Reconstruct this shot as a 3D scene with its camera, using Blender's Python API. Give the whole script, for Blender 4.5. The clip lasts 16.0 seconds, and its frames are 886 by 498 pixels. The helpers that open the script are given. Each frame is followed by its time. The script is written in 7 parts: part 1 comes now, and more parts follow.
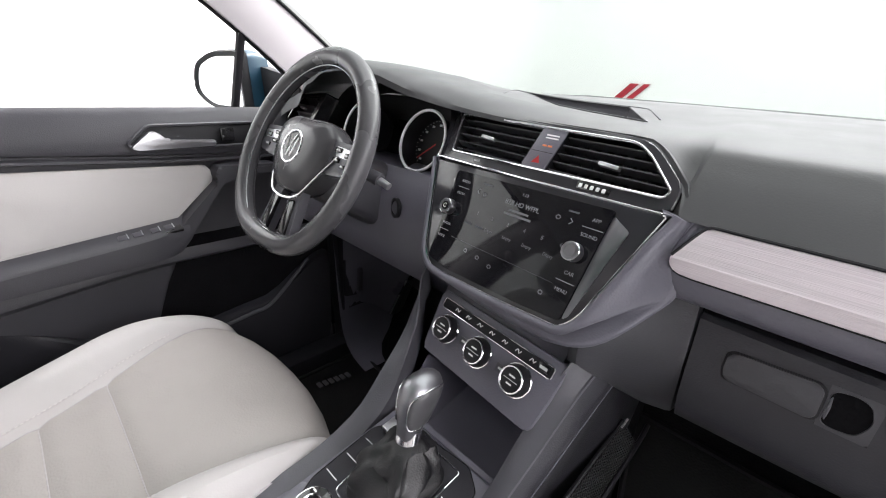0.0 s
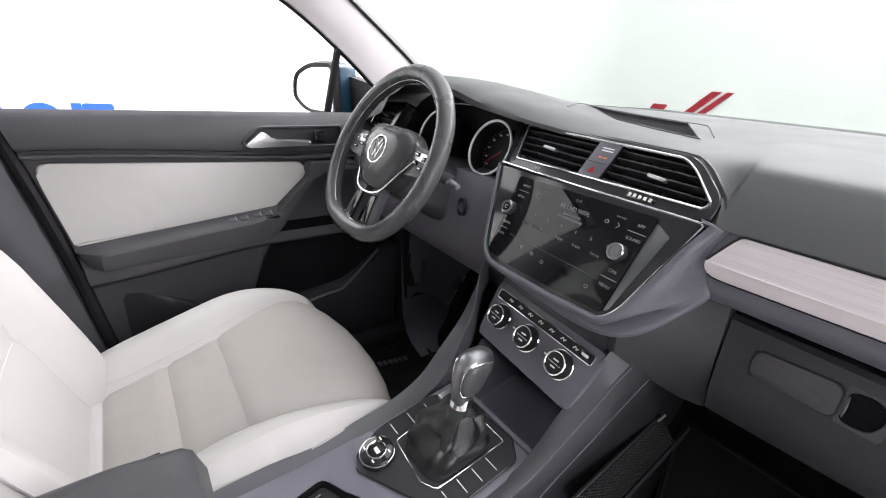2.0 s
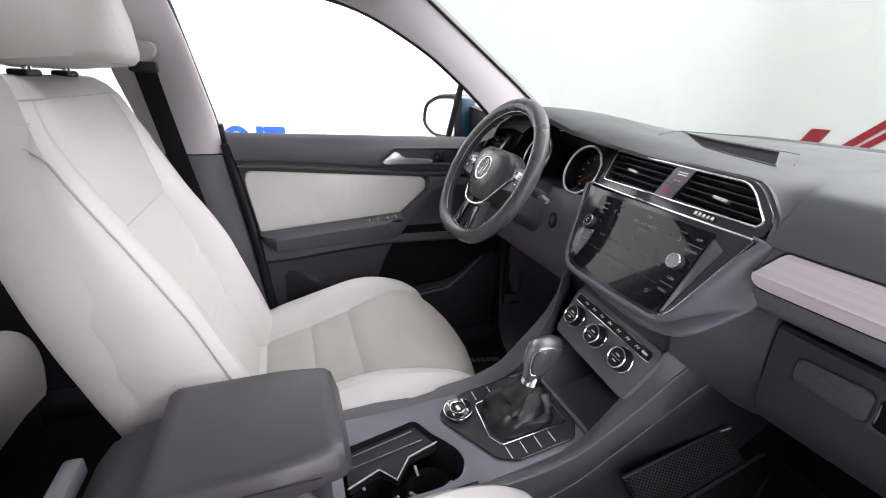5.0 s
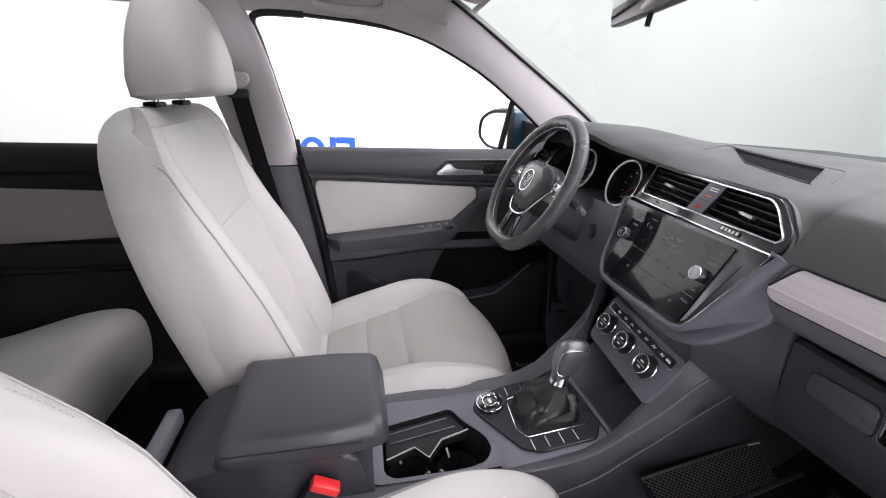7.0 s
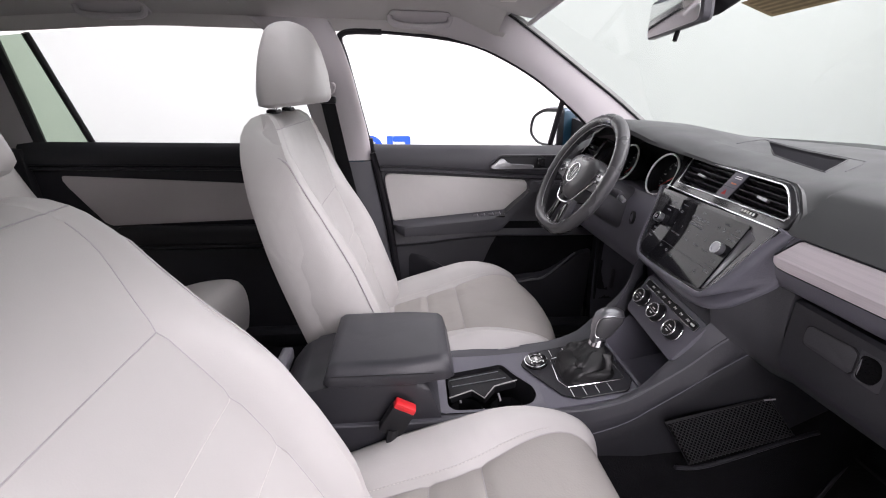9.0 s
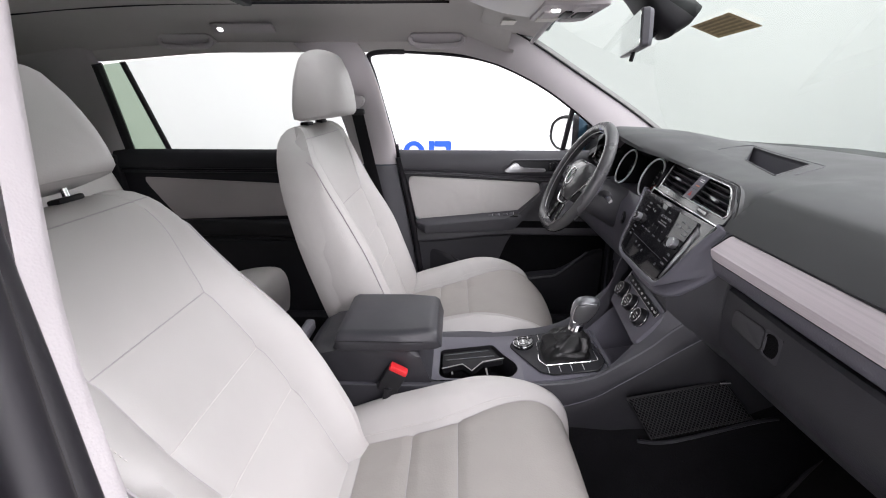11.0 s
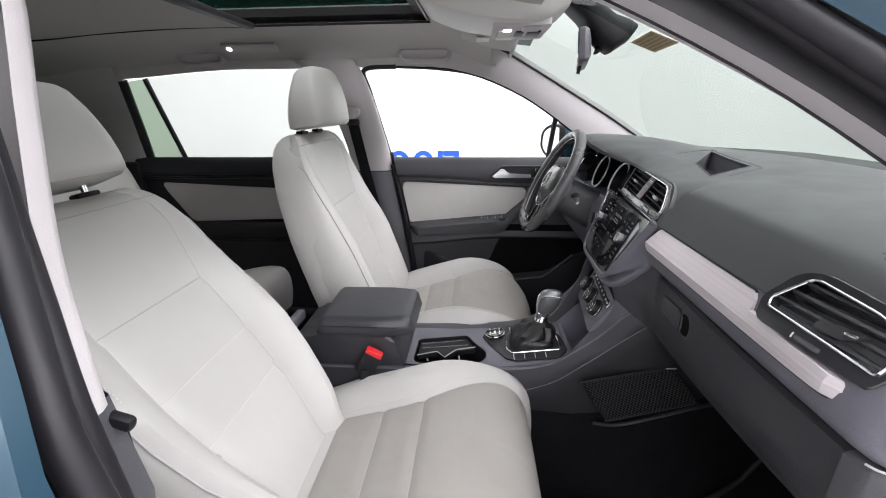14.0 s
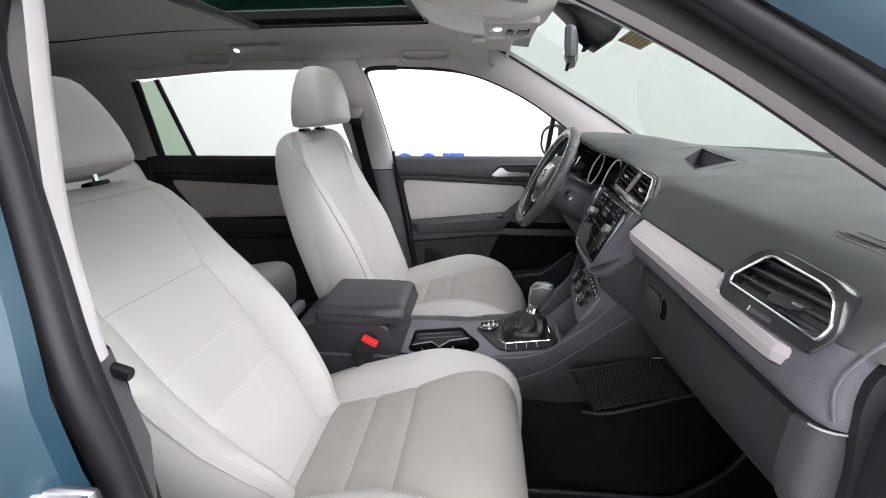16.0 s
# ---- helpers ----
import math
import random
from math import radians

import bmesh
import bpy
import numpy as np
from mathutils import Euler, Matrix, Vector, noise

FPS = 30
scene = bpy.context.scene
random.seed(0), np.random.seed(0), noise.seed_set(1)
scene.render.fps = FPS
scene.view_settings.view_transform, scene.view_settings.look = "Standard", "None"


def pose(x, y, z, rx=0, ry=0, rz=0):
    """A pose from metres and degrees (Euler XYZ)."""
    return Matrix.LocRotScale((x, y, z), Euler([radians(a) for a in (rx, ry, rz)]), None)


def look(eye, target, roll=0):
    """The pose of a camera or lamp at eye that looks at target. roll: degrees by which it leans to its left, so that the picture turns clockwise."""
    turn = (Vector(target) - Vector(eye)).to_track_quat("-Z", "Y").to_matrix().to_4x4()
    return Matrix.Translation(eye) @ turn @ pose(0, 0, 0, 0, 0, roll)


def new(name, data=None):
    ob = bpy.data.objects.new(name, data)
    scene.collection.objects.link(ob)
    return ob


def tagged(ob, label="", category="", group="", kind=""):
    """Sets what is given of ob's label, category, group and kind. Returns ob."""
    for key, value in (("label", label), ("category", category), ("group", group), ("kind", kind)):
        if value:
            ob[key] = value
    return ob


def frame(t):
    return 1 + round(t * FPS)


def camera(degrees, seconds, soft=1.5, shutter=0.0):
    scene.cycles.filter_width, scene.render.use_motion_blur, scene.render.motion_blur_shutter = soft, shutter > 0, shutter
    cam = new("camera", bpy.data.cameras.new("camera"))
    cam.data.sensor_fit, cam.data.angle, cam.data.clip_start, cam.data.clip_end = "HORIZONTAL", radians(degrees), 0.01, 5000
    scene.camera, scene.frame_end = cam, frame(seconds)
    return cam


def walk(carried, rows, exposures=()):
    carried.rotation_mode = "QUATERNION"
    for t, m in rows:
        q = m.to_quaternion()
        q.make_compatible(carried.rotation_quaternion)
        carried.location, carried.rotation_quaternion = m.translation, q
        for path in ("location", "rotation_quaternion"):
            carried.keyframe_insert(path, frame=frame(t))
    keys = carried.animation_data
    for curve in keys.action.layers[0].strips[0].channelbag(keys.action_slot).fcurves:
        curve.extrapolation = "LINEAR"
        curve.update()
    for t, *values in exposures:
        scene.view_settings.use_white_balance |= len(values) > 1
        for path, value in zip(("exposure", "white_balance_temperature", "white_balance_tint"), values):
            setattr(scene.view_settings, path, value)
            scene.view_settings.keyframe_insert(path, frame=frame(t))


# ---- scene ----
cam = camera(93.44, 16.0, soft=1.05)
# seconds, eye x y z in metres, yaw to the left of the car's nose, pitch, roll in degrees
PATH = [
    (0, 0.2930, 0.2054, 1.2277, 43.316, -22.441, 3.900),
    (0.5, 0.3071, 0.1857, 1.2319, 45.046, -22.789, 4.001),
    (1, 0.3206, 0.1687, 1.2402, 47.049, -22.961, 4.139),
    (1.5, 0.3348, 0.1501, 1.2455, 49.196, -22.702, 4.509),
    (2, 0.3532, 0.1421, 1.2475, 51.888, -22.661, 4.508),
    (2.5, 0.3806, 0.1274, 1.2466, 54.626, -22.365, 4.514),
    (3, 0.4056, 0.1125, 1.2495, 57.417, -22.171, 4.413),
    (3.5, 0.4311, 0.1032, 1.2481, 60.326, -21.728, 4.372),
    (4, 0.4575, 0.0959, 1.2540, 63.273, -21.457, 4.099),
    (6.5, 0.5696, 0.1022, 1.2909, 75.339, -20.269, 2.651),
    (7, 0.5925, 0.1144, 1.2970, 77.593, -20.318, 2.358),
    (7.5, 0.6272, 0.1183, 1.3026, 79.400, -20.504, 2.066),
    (8, 0.6749, 0.0889, 1.3049, 80.849, -20.599, 1.844),
    (8.5, 0.7155, 0.0679, 1.3050, 82.414, -20.772, 1.483),
    (9, 0.7561, 0.0612, 1.3118, 84.460, -20.758, 1.080),
    (11.5, 0.9357, 0.2132, 1.3375, 92.738, -20.109, -0.161),
    (12, 0.9527, 0.2318, 1.3341, 93.229, -19.924, -0.316),
    (12.5, 0.9668, 0.2558, 1.3363, 93.597, -19.825, -0.419),
    (13, 0.9806, 0.2788, 1.3380, 93.933, -19.580, -0.525),
    (13.5, 0.9952, 0.2949, 1.3370, 94.316, -19.259, -0.585),
    (14, 1.0098, 0.3035, 1.3336, 94.510, -18.877, -0.493),
    (14.5, 1.0245, 0.3133, 1.3298, 94.800, -18.560, -0.402),
    (15, 1.0356, 0.3224, 1.3235, 95.057, -18.366, -0.339),
    (15.5, 1.0434, 0.3316, 1.3180, 95.365, -18.242, -0.384),
    (16, 1.0492, 0.3426, 1.3128, 95.653, -18.233, -0.430),
]


def eye_pose(x, y, z, yaw, pitch, roll):
    return pose(x, y, z, 0, 0, yaw) @ pose(0, 0, 0, 90 + pitch, 0, 0) @ pose(0, 0, 0, 0, 0, roll)


walk(cam, [(t, eye_pose(*r)) for t, *r in PATH], exposures=[(0.0, 0.42, 6500, 12), (4.0, 0.24, 6500, 13), (6.5, 0.02, 6450, 16), (9.0, -0.10, 6500, 18), (11.5, -0.14, 6450, 13), (13.0, -0.15, 6450, 11), (16.0, -0.18, 6450, 8)])

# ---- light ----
world = bpy.data.worlds.new("studio_air")
scene.world = world
world.use_nodes = True
world.node_tree.nodes["Background"].inputs[0].default_value = (0.9, 0.93, 1.0, 1)
world.node_tree.nodes["Background"].inputs[1].default_value = 0.3


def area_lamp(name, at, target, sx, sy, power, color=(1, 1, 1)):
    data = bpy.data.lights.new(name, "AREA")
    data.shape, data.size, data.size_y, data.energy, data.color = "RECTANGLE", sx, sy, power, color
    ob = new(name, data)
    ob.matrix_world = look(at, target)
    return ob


# Unseen overhead bank, inferred from light falling through the roof and windows
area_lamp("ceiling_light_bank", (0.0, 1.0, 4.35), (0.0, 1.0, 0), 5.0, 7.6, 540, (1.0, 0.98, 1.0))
# Unseen fill lamp beyond the nose, added to brighten the seat backs
area_lamp("front_fill_lamp", (0.7, 4.5, 4.1), (0.0, -0.3, 1.0), 7.0, 1.1, 420, (1.0, 0.98, 1.0))
# Unseen fill lamp, added to brighten the cabin through the open door side
area_lamp("side_fill_lamp", (4.7, 0.9, 3.3), (0.0, 0.5, 0.9), 6.0, 1.8, 230, (1.0, 0.96, 1.0))

# ---- materials ----


def material(name, color, rough=0.5, metal=0.0, grain=0.0, grain_size=0.002, vary=0.06, vary_size=0.15, coat=0.0, spec=0.5, sheen=0.0, wear=0.0, stretch=None, folds=0.0):
    """A surface with two scales of variation: fine grain as relief, broad mottling in colour and gloss."""
    m = bpy.data.materials.new(name)
    m.use_nodes = True
    nodes, links = m.node_tree.nodes, m.node_tree.links
    b = nodes["Principled BSDF"]
    b.inputs["Roughness"].default_value, b.inputs["Metallic"].default_value = rough, metal
    b.inputs["Specular IOR Level"].default_value, b.inputs["Coat Weight"].default_value = spec, coat
    b.inputs["Coat Roughness"].default_value = 0.08
    b.inputs["Sheen Weight"].default_value = sheen
    co = nodes.new("ShaderNodeTexCoord")
    where = co.outputs["Object"]
    if stretch:
        mp = nodes.new("ShaderNodeMapping")
        mp.inputs["Scale"].default_value = stretch
        links.new(where, mp.inputs["Vector"])
        where = mp.outputs["Vector"]
    broad = nodes.new("ShaderNodeTexNoise")
    broad.inputs["Scale"].default_value, broad.inputs["Detail"].default_value = 1 / vary_size, 4
    links.new(where, broad.inputs["Vector"])
    ramp = nodes.new("ShaderNodeMapRange")
    ramp.inputs["From Min"].default_value, ramp.inputs["From Max"].default_value = 0.3, 0.7
    ramp.inputs["To Min"].default_value, ramp.inputs["To Max"].default_value = 1 - vary, 1 + vary
    links.new(broad.outputs["Fac"], ramp.inputs["Value"])
    mul = nodes.new("ShaderNodeVectorMath")
    mul.operation = "SCALE"
    mul.inputs[0].default_value = color
    links.new(ramp.outputs["Result"], mul.inputs["Scale"])
    links.new(mul.outputs["Vector"], b.inputs["Base Color"])
    rr = nodes.new("ShaderNodeMapRange")
    rr.inputs["From Min"].default_value, rr.inputs["From Max"].default_value = 0.3, 0.7
    rr.inputs["To Min"].default_value, rr.inputs["To Max"].default_value = max(0.02, rough - 0.05 - wear), min(1, rough + 0.05 + wear)
    links.new(broad.outputs["Fac"], rr.inputs["Value"])
    links.new(rr.outputs["Result"], b.inputs["Roughness"])
    if folds:
        soft = nodes.new("ShaderNodeTexNoise")
        soft.inputs["Scale"].default_value, soft.inputs["Detail"].default_value, soft.inputs["Distortion"].default_value = 9.0, 2.0, 0.6
        links.new(where, soft.inputs["Vector"])
        swell = nodes.new("ShaderNodeBump")
        swell.inputs["Strength"].default_value, swell.inputs["Distance"].default_value = folds, 0.012
        links.new(soft.outputs["Fac"], swell.inputs["Height"])
        links.new(swell.outputs["Normal"], b.inputs["Normal"])
    if grain:
        fine = nodes.new("ShaderNodeTexVoronoi")
        fine.feature = "SMOOTH_F1"
        fine.inputs["Scale"].default_value = 1 / grain_size
        links.new(where, fine.inputs["Vector"])
        bump = nodes.new("ShaderNodeBump")
        bump.inputs["Strength"].default_value, bump.inputs["Distance"].default_value = grain, grain_size * 0.4
        links.new(fine.outputs["Distance"], bump.inputs["Height"])
        if folds:
            links.new(swell.outputs["Normal"], bump.inputs["Normal"])
        links.new(bump.outputs["Normal"], b.inputs["Normal"])
    return m


def glass(name, tint, gloss=1.0):
    m = bpy.data.materials.new(name)
    m.use_nodes = True
    nodes, links = m.node_tree.nodes, m.node_tree.links
    nodes.remove(nodes["Principled BSDF"])
    clear, shine, mix, face, power = (nodes.new("ShaderNode" + k) for k in ("BsdfTransparent", "BsdfGlossy", "MixShader", "LayerWeight", "Math"))
    clear.inputs[0].default_value = (*tint, 1)
    shine.inputs[0].default_value, shine.inputs["Roughness"].default_value = (1, 1, 1, 1), 0.02
    power.operation = "POWER"
    power.inputs[1].default_value = 4.5
    links.new(face.outputs["Facing"], power.inputs[0])
    part_of = nodes.new("ShaderNodeMath")
    part_of.operation = "MULTIPLY"
    part_of.inputs[1].default_value = gloss
    links.new(power.outputs[0], part_of.inputs[0])
    links.new(part_of.outputs[0], mix.inputs[0])
    links.new(clear.outputs[0], mix.inputs[1])
    links.new(shine.outputs[0], mix.inputs[2])
    links.new(mix.outputs[0], nodes["Material Output"].inputs[0])
    return m


def glow(name, color, strength):
    m = bpy.data.materials.new(name)
    m.use_nodes = True
    b = m.node_tree.nodes["Principled BSDF"]
    b.inputs["Base Color"].default_value = (color[0] * 0.4, color[1] * 0.4, color[2] * 0.4, 1)
    b.inputs["Emission Color"].default_value, b.inputs["Emission Strength"].default_value = (*color, 1), strength
    return m


LEATHER = material("light_grey_leatherette", (0.450, 0.436, 0.427), 0.42, grain=0.12, grain_size=0.0022, vary=0.03, vary_size=0.2, wear=0.04, folds=0.35)
INSERT = material("perforated_beige_insert", (0.345, 0.327, 0.308), 0.55, grain=0.3, grain_size=0.003, vary=0.04, vary_size=0.12, wear=0.03, folds=0.45)
# Leatherette copy darkened for the unlit rear door
SHADED_CARD = material("shade_darkened_leatherette", (0.42, 0.39, 0.39), 0.5, grain=0.2, grain_size=0.0022, vary=0.04)
PIPING = material("grey_seat_piping", (0.38, 0.36, 0.37), 0.5, vary=0.03)
THREAD = material("pale_stitching_thread", (0.56, 0.54, 0.52), 0.7, vary=0.05, vary_size=0.01)
# Lighter than DASH_TOP: light on upright faces is put into this colour
DASH = material("soft_charcoal_dash", (0.114, 0.112, 0.136), 0.36, grain=0.35, grain_size=0.0022, vary=0.06, wear=0.04)
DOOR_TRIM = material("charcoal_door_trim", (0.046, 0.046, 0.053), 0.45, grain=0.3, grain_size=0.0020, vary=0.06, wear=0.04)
# Same dash, its colour darkened to offset strong light from above
DASH_TOP = material("dimmed_dash_top", (0.052, 0.054, 0.056), 0.50, grain=0.15, grain_size=0.0016, vary=0.06, wear=0.05, spec=0.36)
PLASTIC = material("hard_charcoal_plastic", (0.074, 0.074, 0.085), 0.38, grain=0.3, grain_size=0.0018, vary=0.08, wear=0.05)
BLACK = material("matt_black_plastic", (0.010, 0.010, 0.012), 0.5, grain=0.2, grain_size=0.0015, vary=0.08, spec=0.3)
RUBBER = material("black_rubber_seal", (0.014, 0.013, 0.016), 0.5, vary=0.1, wear=0.06, spec=0.3)
PIANO = material("piano_black_trim", (0.012, 0.012, 0.013), 0.1, vary=0.05, coat=0.6)
GLOSS_GREY = material("gloss_dark_grey_trim", (0.030, 0.030, 0.034), 0.16, vary=0.05, coat=0.4)
SLAT = material("satin_vent_slat", (0.040, 0.040, 0.044), 0.28, vary=0.05)
SCREEN = material("black_touch_glass", (0.008, 0.008, 0.010), 0.05, vary=0.03, spec=0.4)
CHROME = material("bright_chrome", (0.82, 0.82, 0.84), 0.14, 1.0, vary=0.03)
GAUGE_RIM = material("pale_satin_gauge_rim", (0.86, 0.86, 0.87), 0.45, 0.6, vary=0.03)
SATIN = material("satin_silver_trim", (0.62, 0.62, 0.64), 0.32, 1.0, vary=0.04)
KNOB_SILVER = material("dark_satin_silver", (0.30, 0.30, 0.32), 0.34, 1.0, vary=0.05)
STRIP = material("brushed_rose_silver_strip", (0.72, 0.66, 0.695), 0.36, 0.45, grain=0.25, grain_size=0.004, vary=0.08, vary_size=0.02, stretch=(0.06, 1.0, 6.0))
HEADLINER = material("pale_grey_woven_headliner", (0.50, 0.48, 0.47), 0.9, grain=0.5, grain_size=0.0016, vary=0.03)
PILLAR = material("pale_grey_pillar_trim", (0.475, 0.448, 0.462), 0.6, grain=0.3, grain_size=0.0016, vary=0.03)
OVERHEAD = material("bright_grey_plastic", (0.60, 0.58, 0.57), 0.5, grain=0.2, grain_size=0.0016, vary=0.03)
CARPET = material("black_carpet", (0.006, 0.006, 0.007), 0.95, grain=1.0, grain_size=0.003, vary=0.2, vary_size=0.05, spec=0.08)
MAT = material("black_rubber_mat", (0.0045, 0.0045, 0.005), 0.6, grain=0.5, grain_size=0.004, vary=0.15, vary_size=0.05, spec=0.25)
RIM = material("black_wheel_leather", (0.062, 0.062, 0.066), 0.25, grain=0.1, grain_size=0.0018, vary=0.08, wear=0.08)
ARMREST = material("dark_padded_leatherette", (0.026, 0.026, 0.031), 0.42, grain=0.2, grain_size=0.0018, vary=0.06, wear=0.04, folds=0.15)
FLANK = material("dark_grained_plastic", (0.019, 0.019, 0.023), 0.45, grain=0.3, grain_size=0.0018, vary=0.08, wear=0.04, spec=0.28)
# Charcoal plastic with the shade of turned-away faces put into its colour
SHADED_PLASTIC = material("shade_darkened_plastic", (0.030, 0.030, 0.036), 0.42, grain=0.3, grain_size=0.0018, vary=0.08, wear=0.04, spec=0.35)
# Darker still, for the shade low on the console's flank
SHADED_FLANK = material("shade_darkened_flank", (0.013, 0.013, 0.016), 0.5, grain=0.3, grain_size=0.0018, vary=0.08, spec=0.3)
PRINT = material("brown_print", (0.27, 0.21, 0.11), 0.7, vary=0.1, vary_size=0.01)
GAITER = material("soft_black_gaiter", (0.009, 0.009, 0.010), 0.42, grain=0.4, grain_size=0.002, vary=0.1)
BLUE_PAINT = material("deep_blue_car_paint", (0.008, 0.036, 0.062), 0.34, 0.2, vary=0.04, coat=0.25)
RED = material("red_plastic", (0.62, 0.02, 0.025), 0.35, vary=0.05)
HAZARD = material("dull_red_print", (0.36, 0.012, 0.012), 0.4, vary=0.03)
LEGEND = material("white_print", (0.75, 0.75, 0.75), 0.5, vary=0.02)
ORANGE = glow("amber_telltale", (0.75, 0.22, 0.08), 0.5)
SCREEN_INK = glow("lit_screen_text", (0.34, 0.35, 0.37), 0.15)
SCREEN_MID = glow("soft_screen_text", (0.20, 0.205, 0.22), 0.15)
SCREEN_DIM = glow("dim_screen_text", (0.10, 0.105, 0.12), 0.15)
LAMP = glow("lit_reading_lamp", (1.0, 0.97, 0.92), 12.0)
WALL = material("white_studio_wall", (0.82, 0.83, 0.82), 0.8, vary=0.015, vary_size=0.9)
FLOOR = material("grey_painted_floor", (0.42, 0.42, 0.42), 0.45, vary=0.08, vary_size=0.6)
SIGN_BLUE = material("blue_wall_lettering", (0.02, 0.09, 0.62), 0.4, vary=0.04)
SIGN_RED = material("red_wall_lettering", (0.34, 0.006, 0.02), 0.4, vary=0.04)
SIDE_GLASS = glass("clear_side_glass", (0.95, 0.97, 0.955))
# Tint carries the dimmer light on the wall ahead, besides the faint green
SHIELD = glass("tinted_windscreen_glass", (0.300, 0.328, 0.310), 0.25)
REAR_GLASS = glass("smoked_rear_glass", (0.56, 0.58, 0.565))
QUARTER = glass("green_tinted_glass", (0.26, 0.32, 0.255))
ROOF_GLASS = glass("dark_green_roof_glass", (0.085, 0.190, 0.150), 0.2)
MIRROR = material("mirror_silver", (0.92, 0.93, 0.93), 0.015, 1.0, vary=0.0)
CARD = material("tan_paper_label", (0.46, 0.36, 0.20), 0.7, vary=0.15, vary_size=0.01)
WHITE_CARD = material("white_paper_label", (0.72, 0.70, 0.66), 0.6, vary=0.05, vary_size=0.01)
NET = material("black_cord_net", (0.017, 0.017, 0.019), 0.7, vary=0.1)

# ---- builders ----


def mesh_of(bm, name, mat, smooth=True, crease=38):
    bmesh.ops.recalc_face_normals(bm, faces=bm.faces)
    me = bpy.data.meshes.new(name)
    bm.to_mesh(me)
    bm.free()
    me.materials.append(mat)
    if smooth:
        me.polygons.foreach_set("use_smooth", [True] * len(me.polygons))
        me.set_sharp_from_angle(angle=radians(crease))
    return me


def part(name, bm, mat, parent, label="", smooth=True, crease=38):
    ob = new(name, mesh_of(bm, name, mat, smooth, crease))
    ob.parent = parent
    return tagged(ob, label)


def thing(name, label, category, group="", kind="", at=(0, 0, 0)):
    ob = new(name)
    ob.empty_display_size = 0.05
    ob.location = at
    return tagged(ob, label, category, group, kind)


def solid(name, bm, mat, label="", category="", group="", kind="", smooth=True):
    return tagged(new(name, mesh_of(bm, name, mat, smooth)), label, category, group, kind)


def rbox(x0, x1, y0, y1, z0, z1, r=0.004, seg=2, bm=None, m=None):
    bm = bm or bmesh.new()
    made = bmesh.ops.create_cube(bm, size=1)["verts"]
    for v in made:
        v.co = Vector((x0 + (v.co.x + 0.5) * (x1 - x0), y0 + (v.co.y + 0.5) * (y1 - y0), z0 + (v.co.z + 0.5) * (z1 - z0)))
    edges = list({e for v in made for e in v.link_edges})
    if r:
        got = bmesh.ops.bevel(bm, geom=edges, offset=r, segments=seg, profile=0.5, affect="EDGES")
        made = list({v for f in got["faces"] for v in f.verts})
    if m is not None:
        done = {v for v in made}
        for v in done:
            v.co = m @ v.co
    return bm


def prism(pts, lo, hi, axis="x", r=0.0, seg=2, bm=None, m=None):
    """A flat outline, thickened along an axis, its rims rounded."""
    bm = bm or bmesh.new()
    def at(p, d):
        return Vector({"x": (d, p[0], p[1]), "y": (p[0], d, p[1]), "z": (p[0], p[1], d)}[axis])
    a = [bm.verts.new(at(p, lo)) for p in pts]
    b = [bm.verts.new(at(p, hi)) for p in pts]
    n = len(pts)
    fa, fb = bm.faces.new(a), bm.faces.new(b)
    for i in range(n):
        bm.faces.new((a[i], a[(i + 1) % n], b[(i + 1) % n], b[i]))
    if r:
        rim = list(set(fa.edges) | set(fb.edges))
        got = bmesh.ops.bevel(bm, geom=rim, offset=r, segments=seg, profile=0.5, affect="EDGES")
        a = list({v for f in got["faces"] for v in f.verts} | {v for v in a + b if v.is_valid})
        b = []
    if m is not None:
        for v in set(a + b):
            v.co = m @ v.co
    return bm


def round_poly(pts, r, seg=4):
    """Rounds the corners of a flat outline."""
    out, n = [], len(pts)
    for i in range(n):
        p, a, b = (Vector(pts[k % n]) for k in (i, i - 1, i + 1))
        rr = r[i] if isinstance(r, (list, tuple)) else r
        d = min(rr, (a - p).length * 0.45, (b - p).length * 0.45)
        p0, p1 = p + (a - p).normalized() * d, p + (b - p).normalized() * d
        for k in range(seg + 1):
            t = k / seg
            out.append(tuple(p0 * (1 - t) ** 2 + p * 2 * t * (1 - t) + p1 * t**2))
    return out


def curve_pts(pts, n, closed=False):
    """Points evenly spread on a smooth curve through the given ones."""
    p = [Vector(q) for q in pts]
    out, m = [], len(p)
    spans = m if closed else m - 1
    fine = []
    for i in range(spans):
        a, b, c, d = (p[(i + k) % m] if closed else p[max(0, min(m - 1, i + k))] for k in (-1, 0, 1, 2))
        for k in range(12):
            t = k / 12
            fine.append(0.5 * (2 * b + (c - a) * t + (2 * a - 5 * b + 4 * c - d) * t**2 + (3 * b - a - 3 * c + d) * t**3))
    fine.append(p[0] if closed else p[-1])
    run = [0.0]
    for a, b in zip(fine, fine[1:]):
        run.append(run[-1] + (b - a).length)
    j = 0
    for i in range(n):
        s = run[-1] * i / (n if closed else n - 1)
        while j < len(run) - 2 and run[j + 1] < s:
            j += 1
        t = (s - run[j]) / max(1e-9, run[j + 1] - run[j])
        out.append(fine[j].lerp(fine[j + 1], t))
    return out


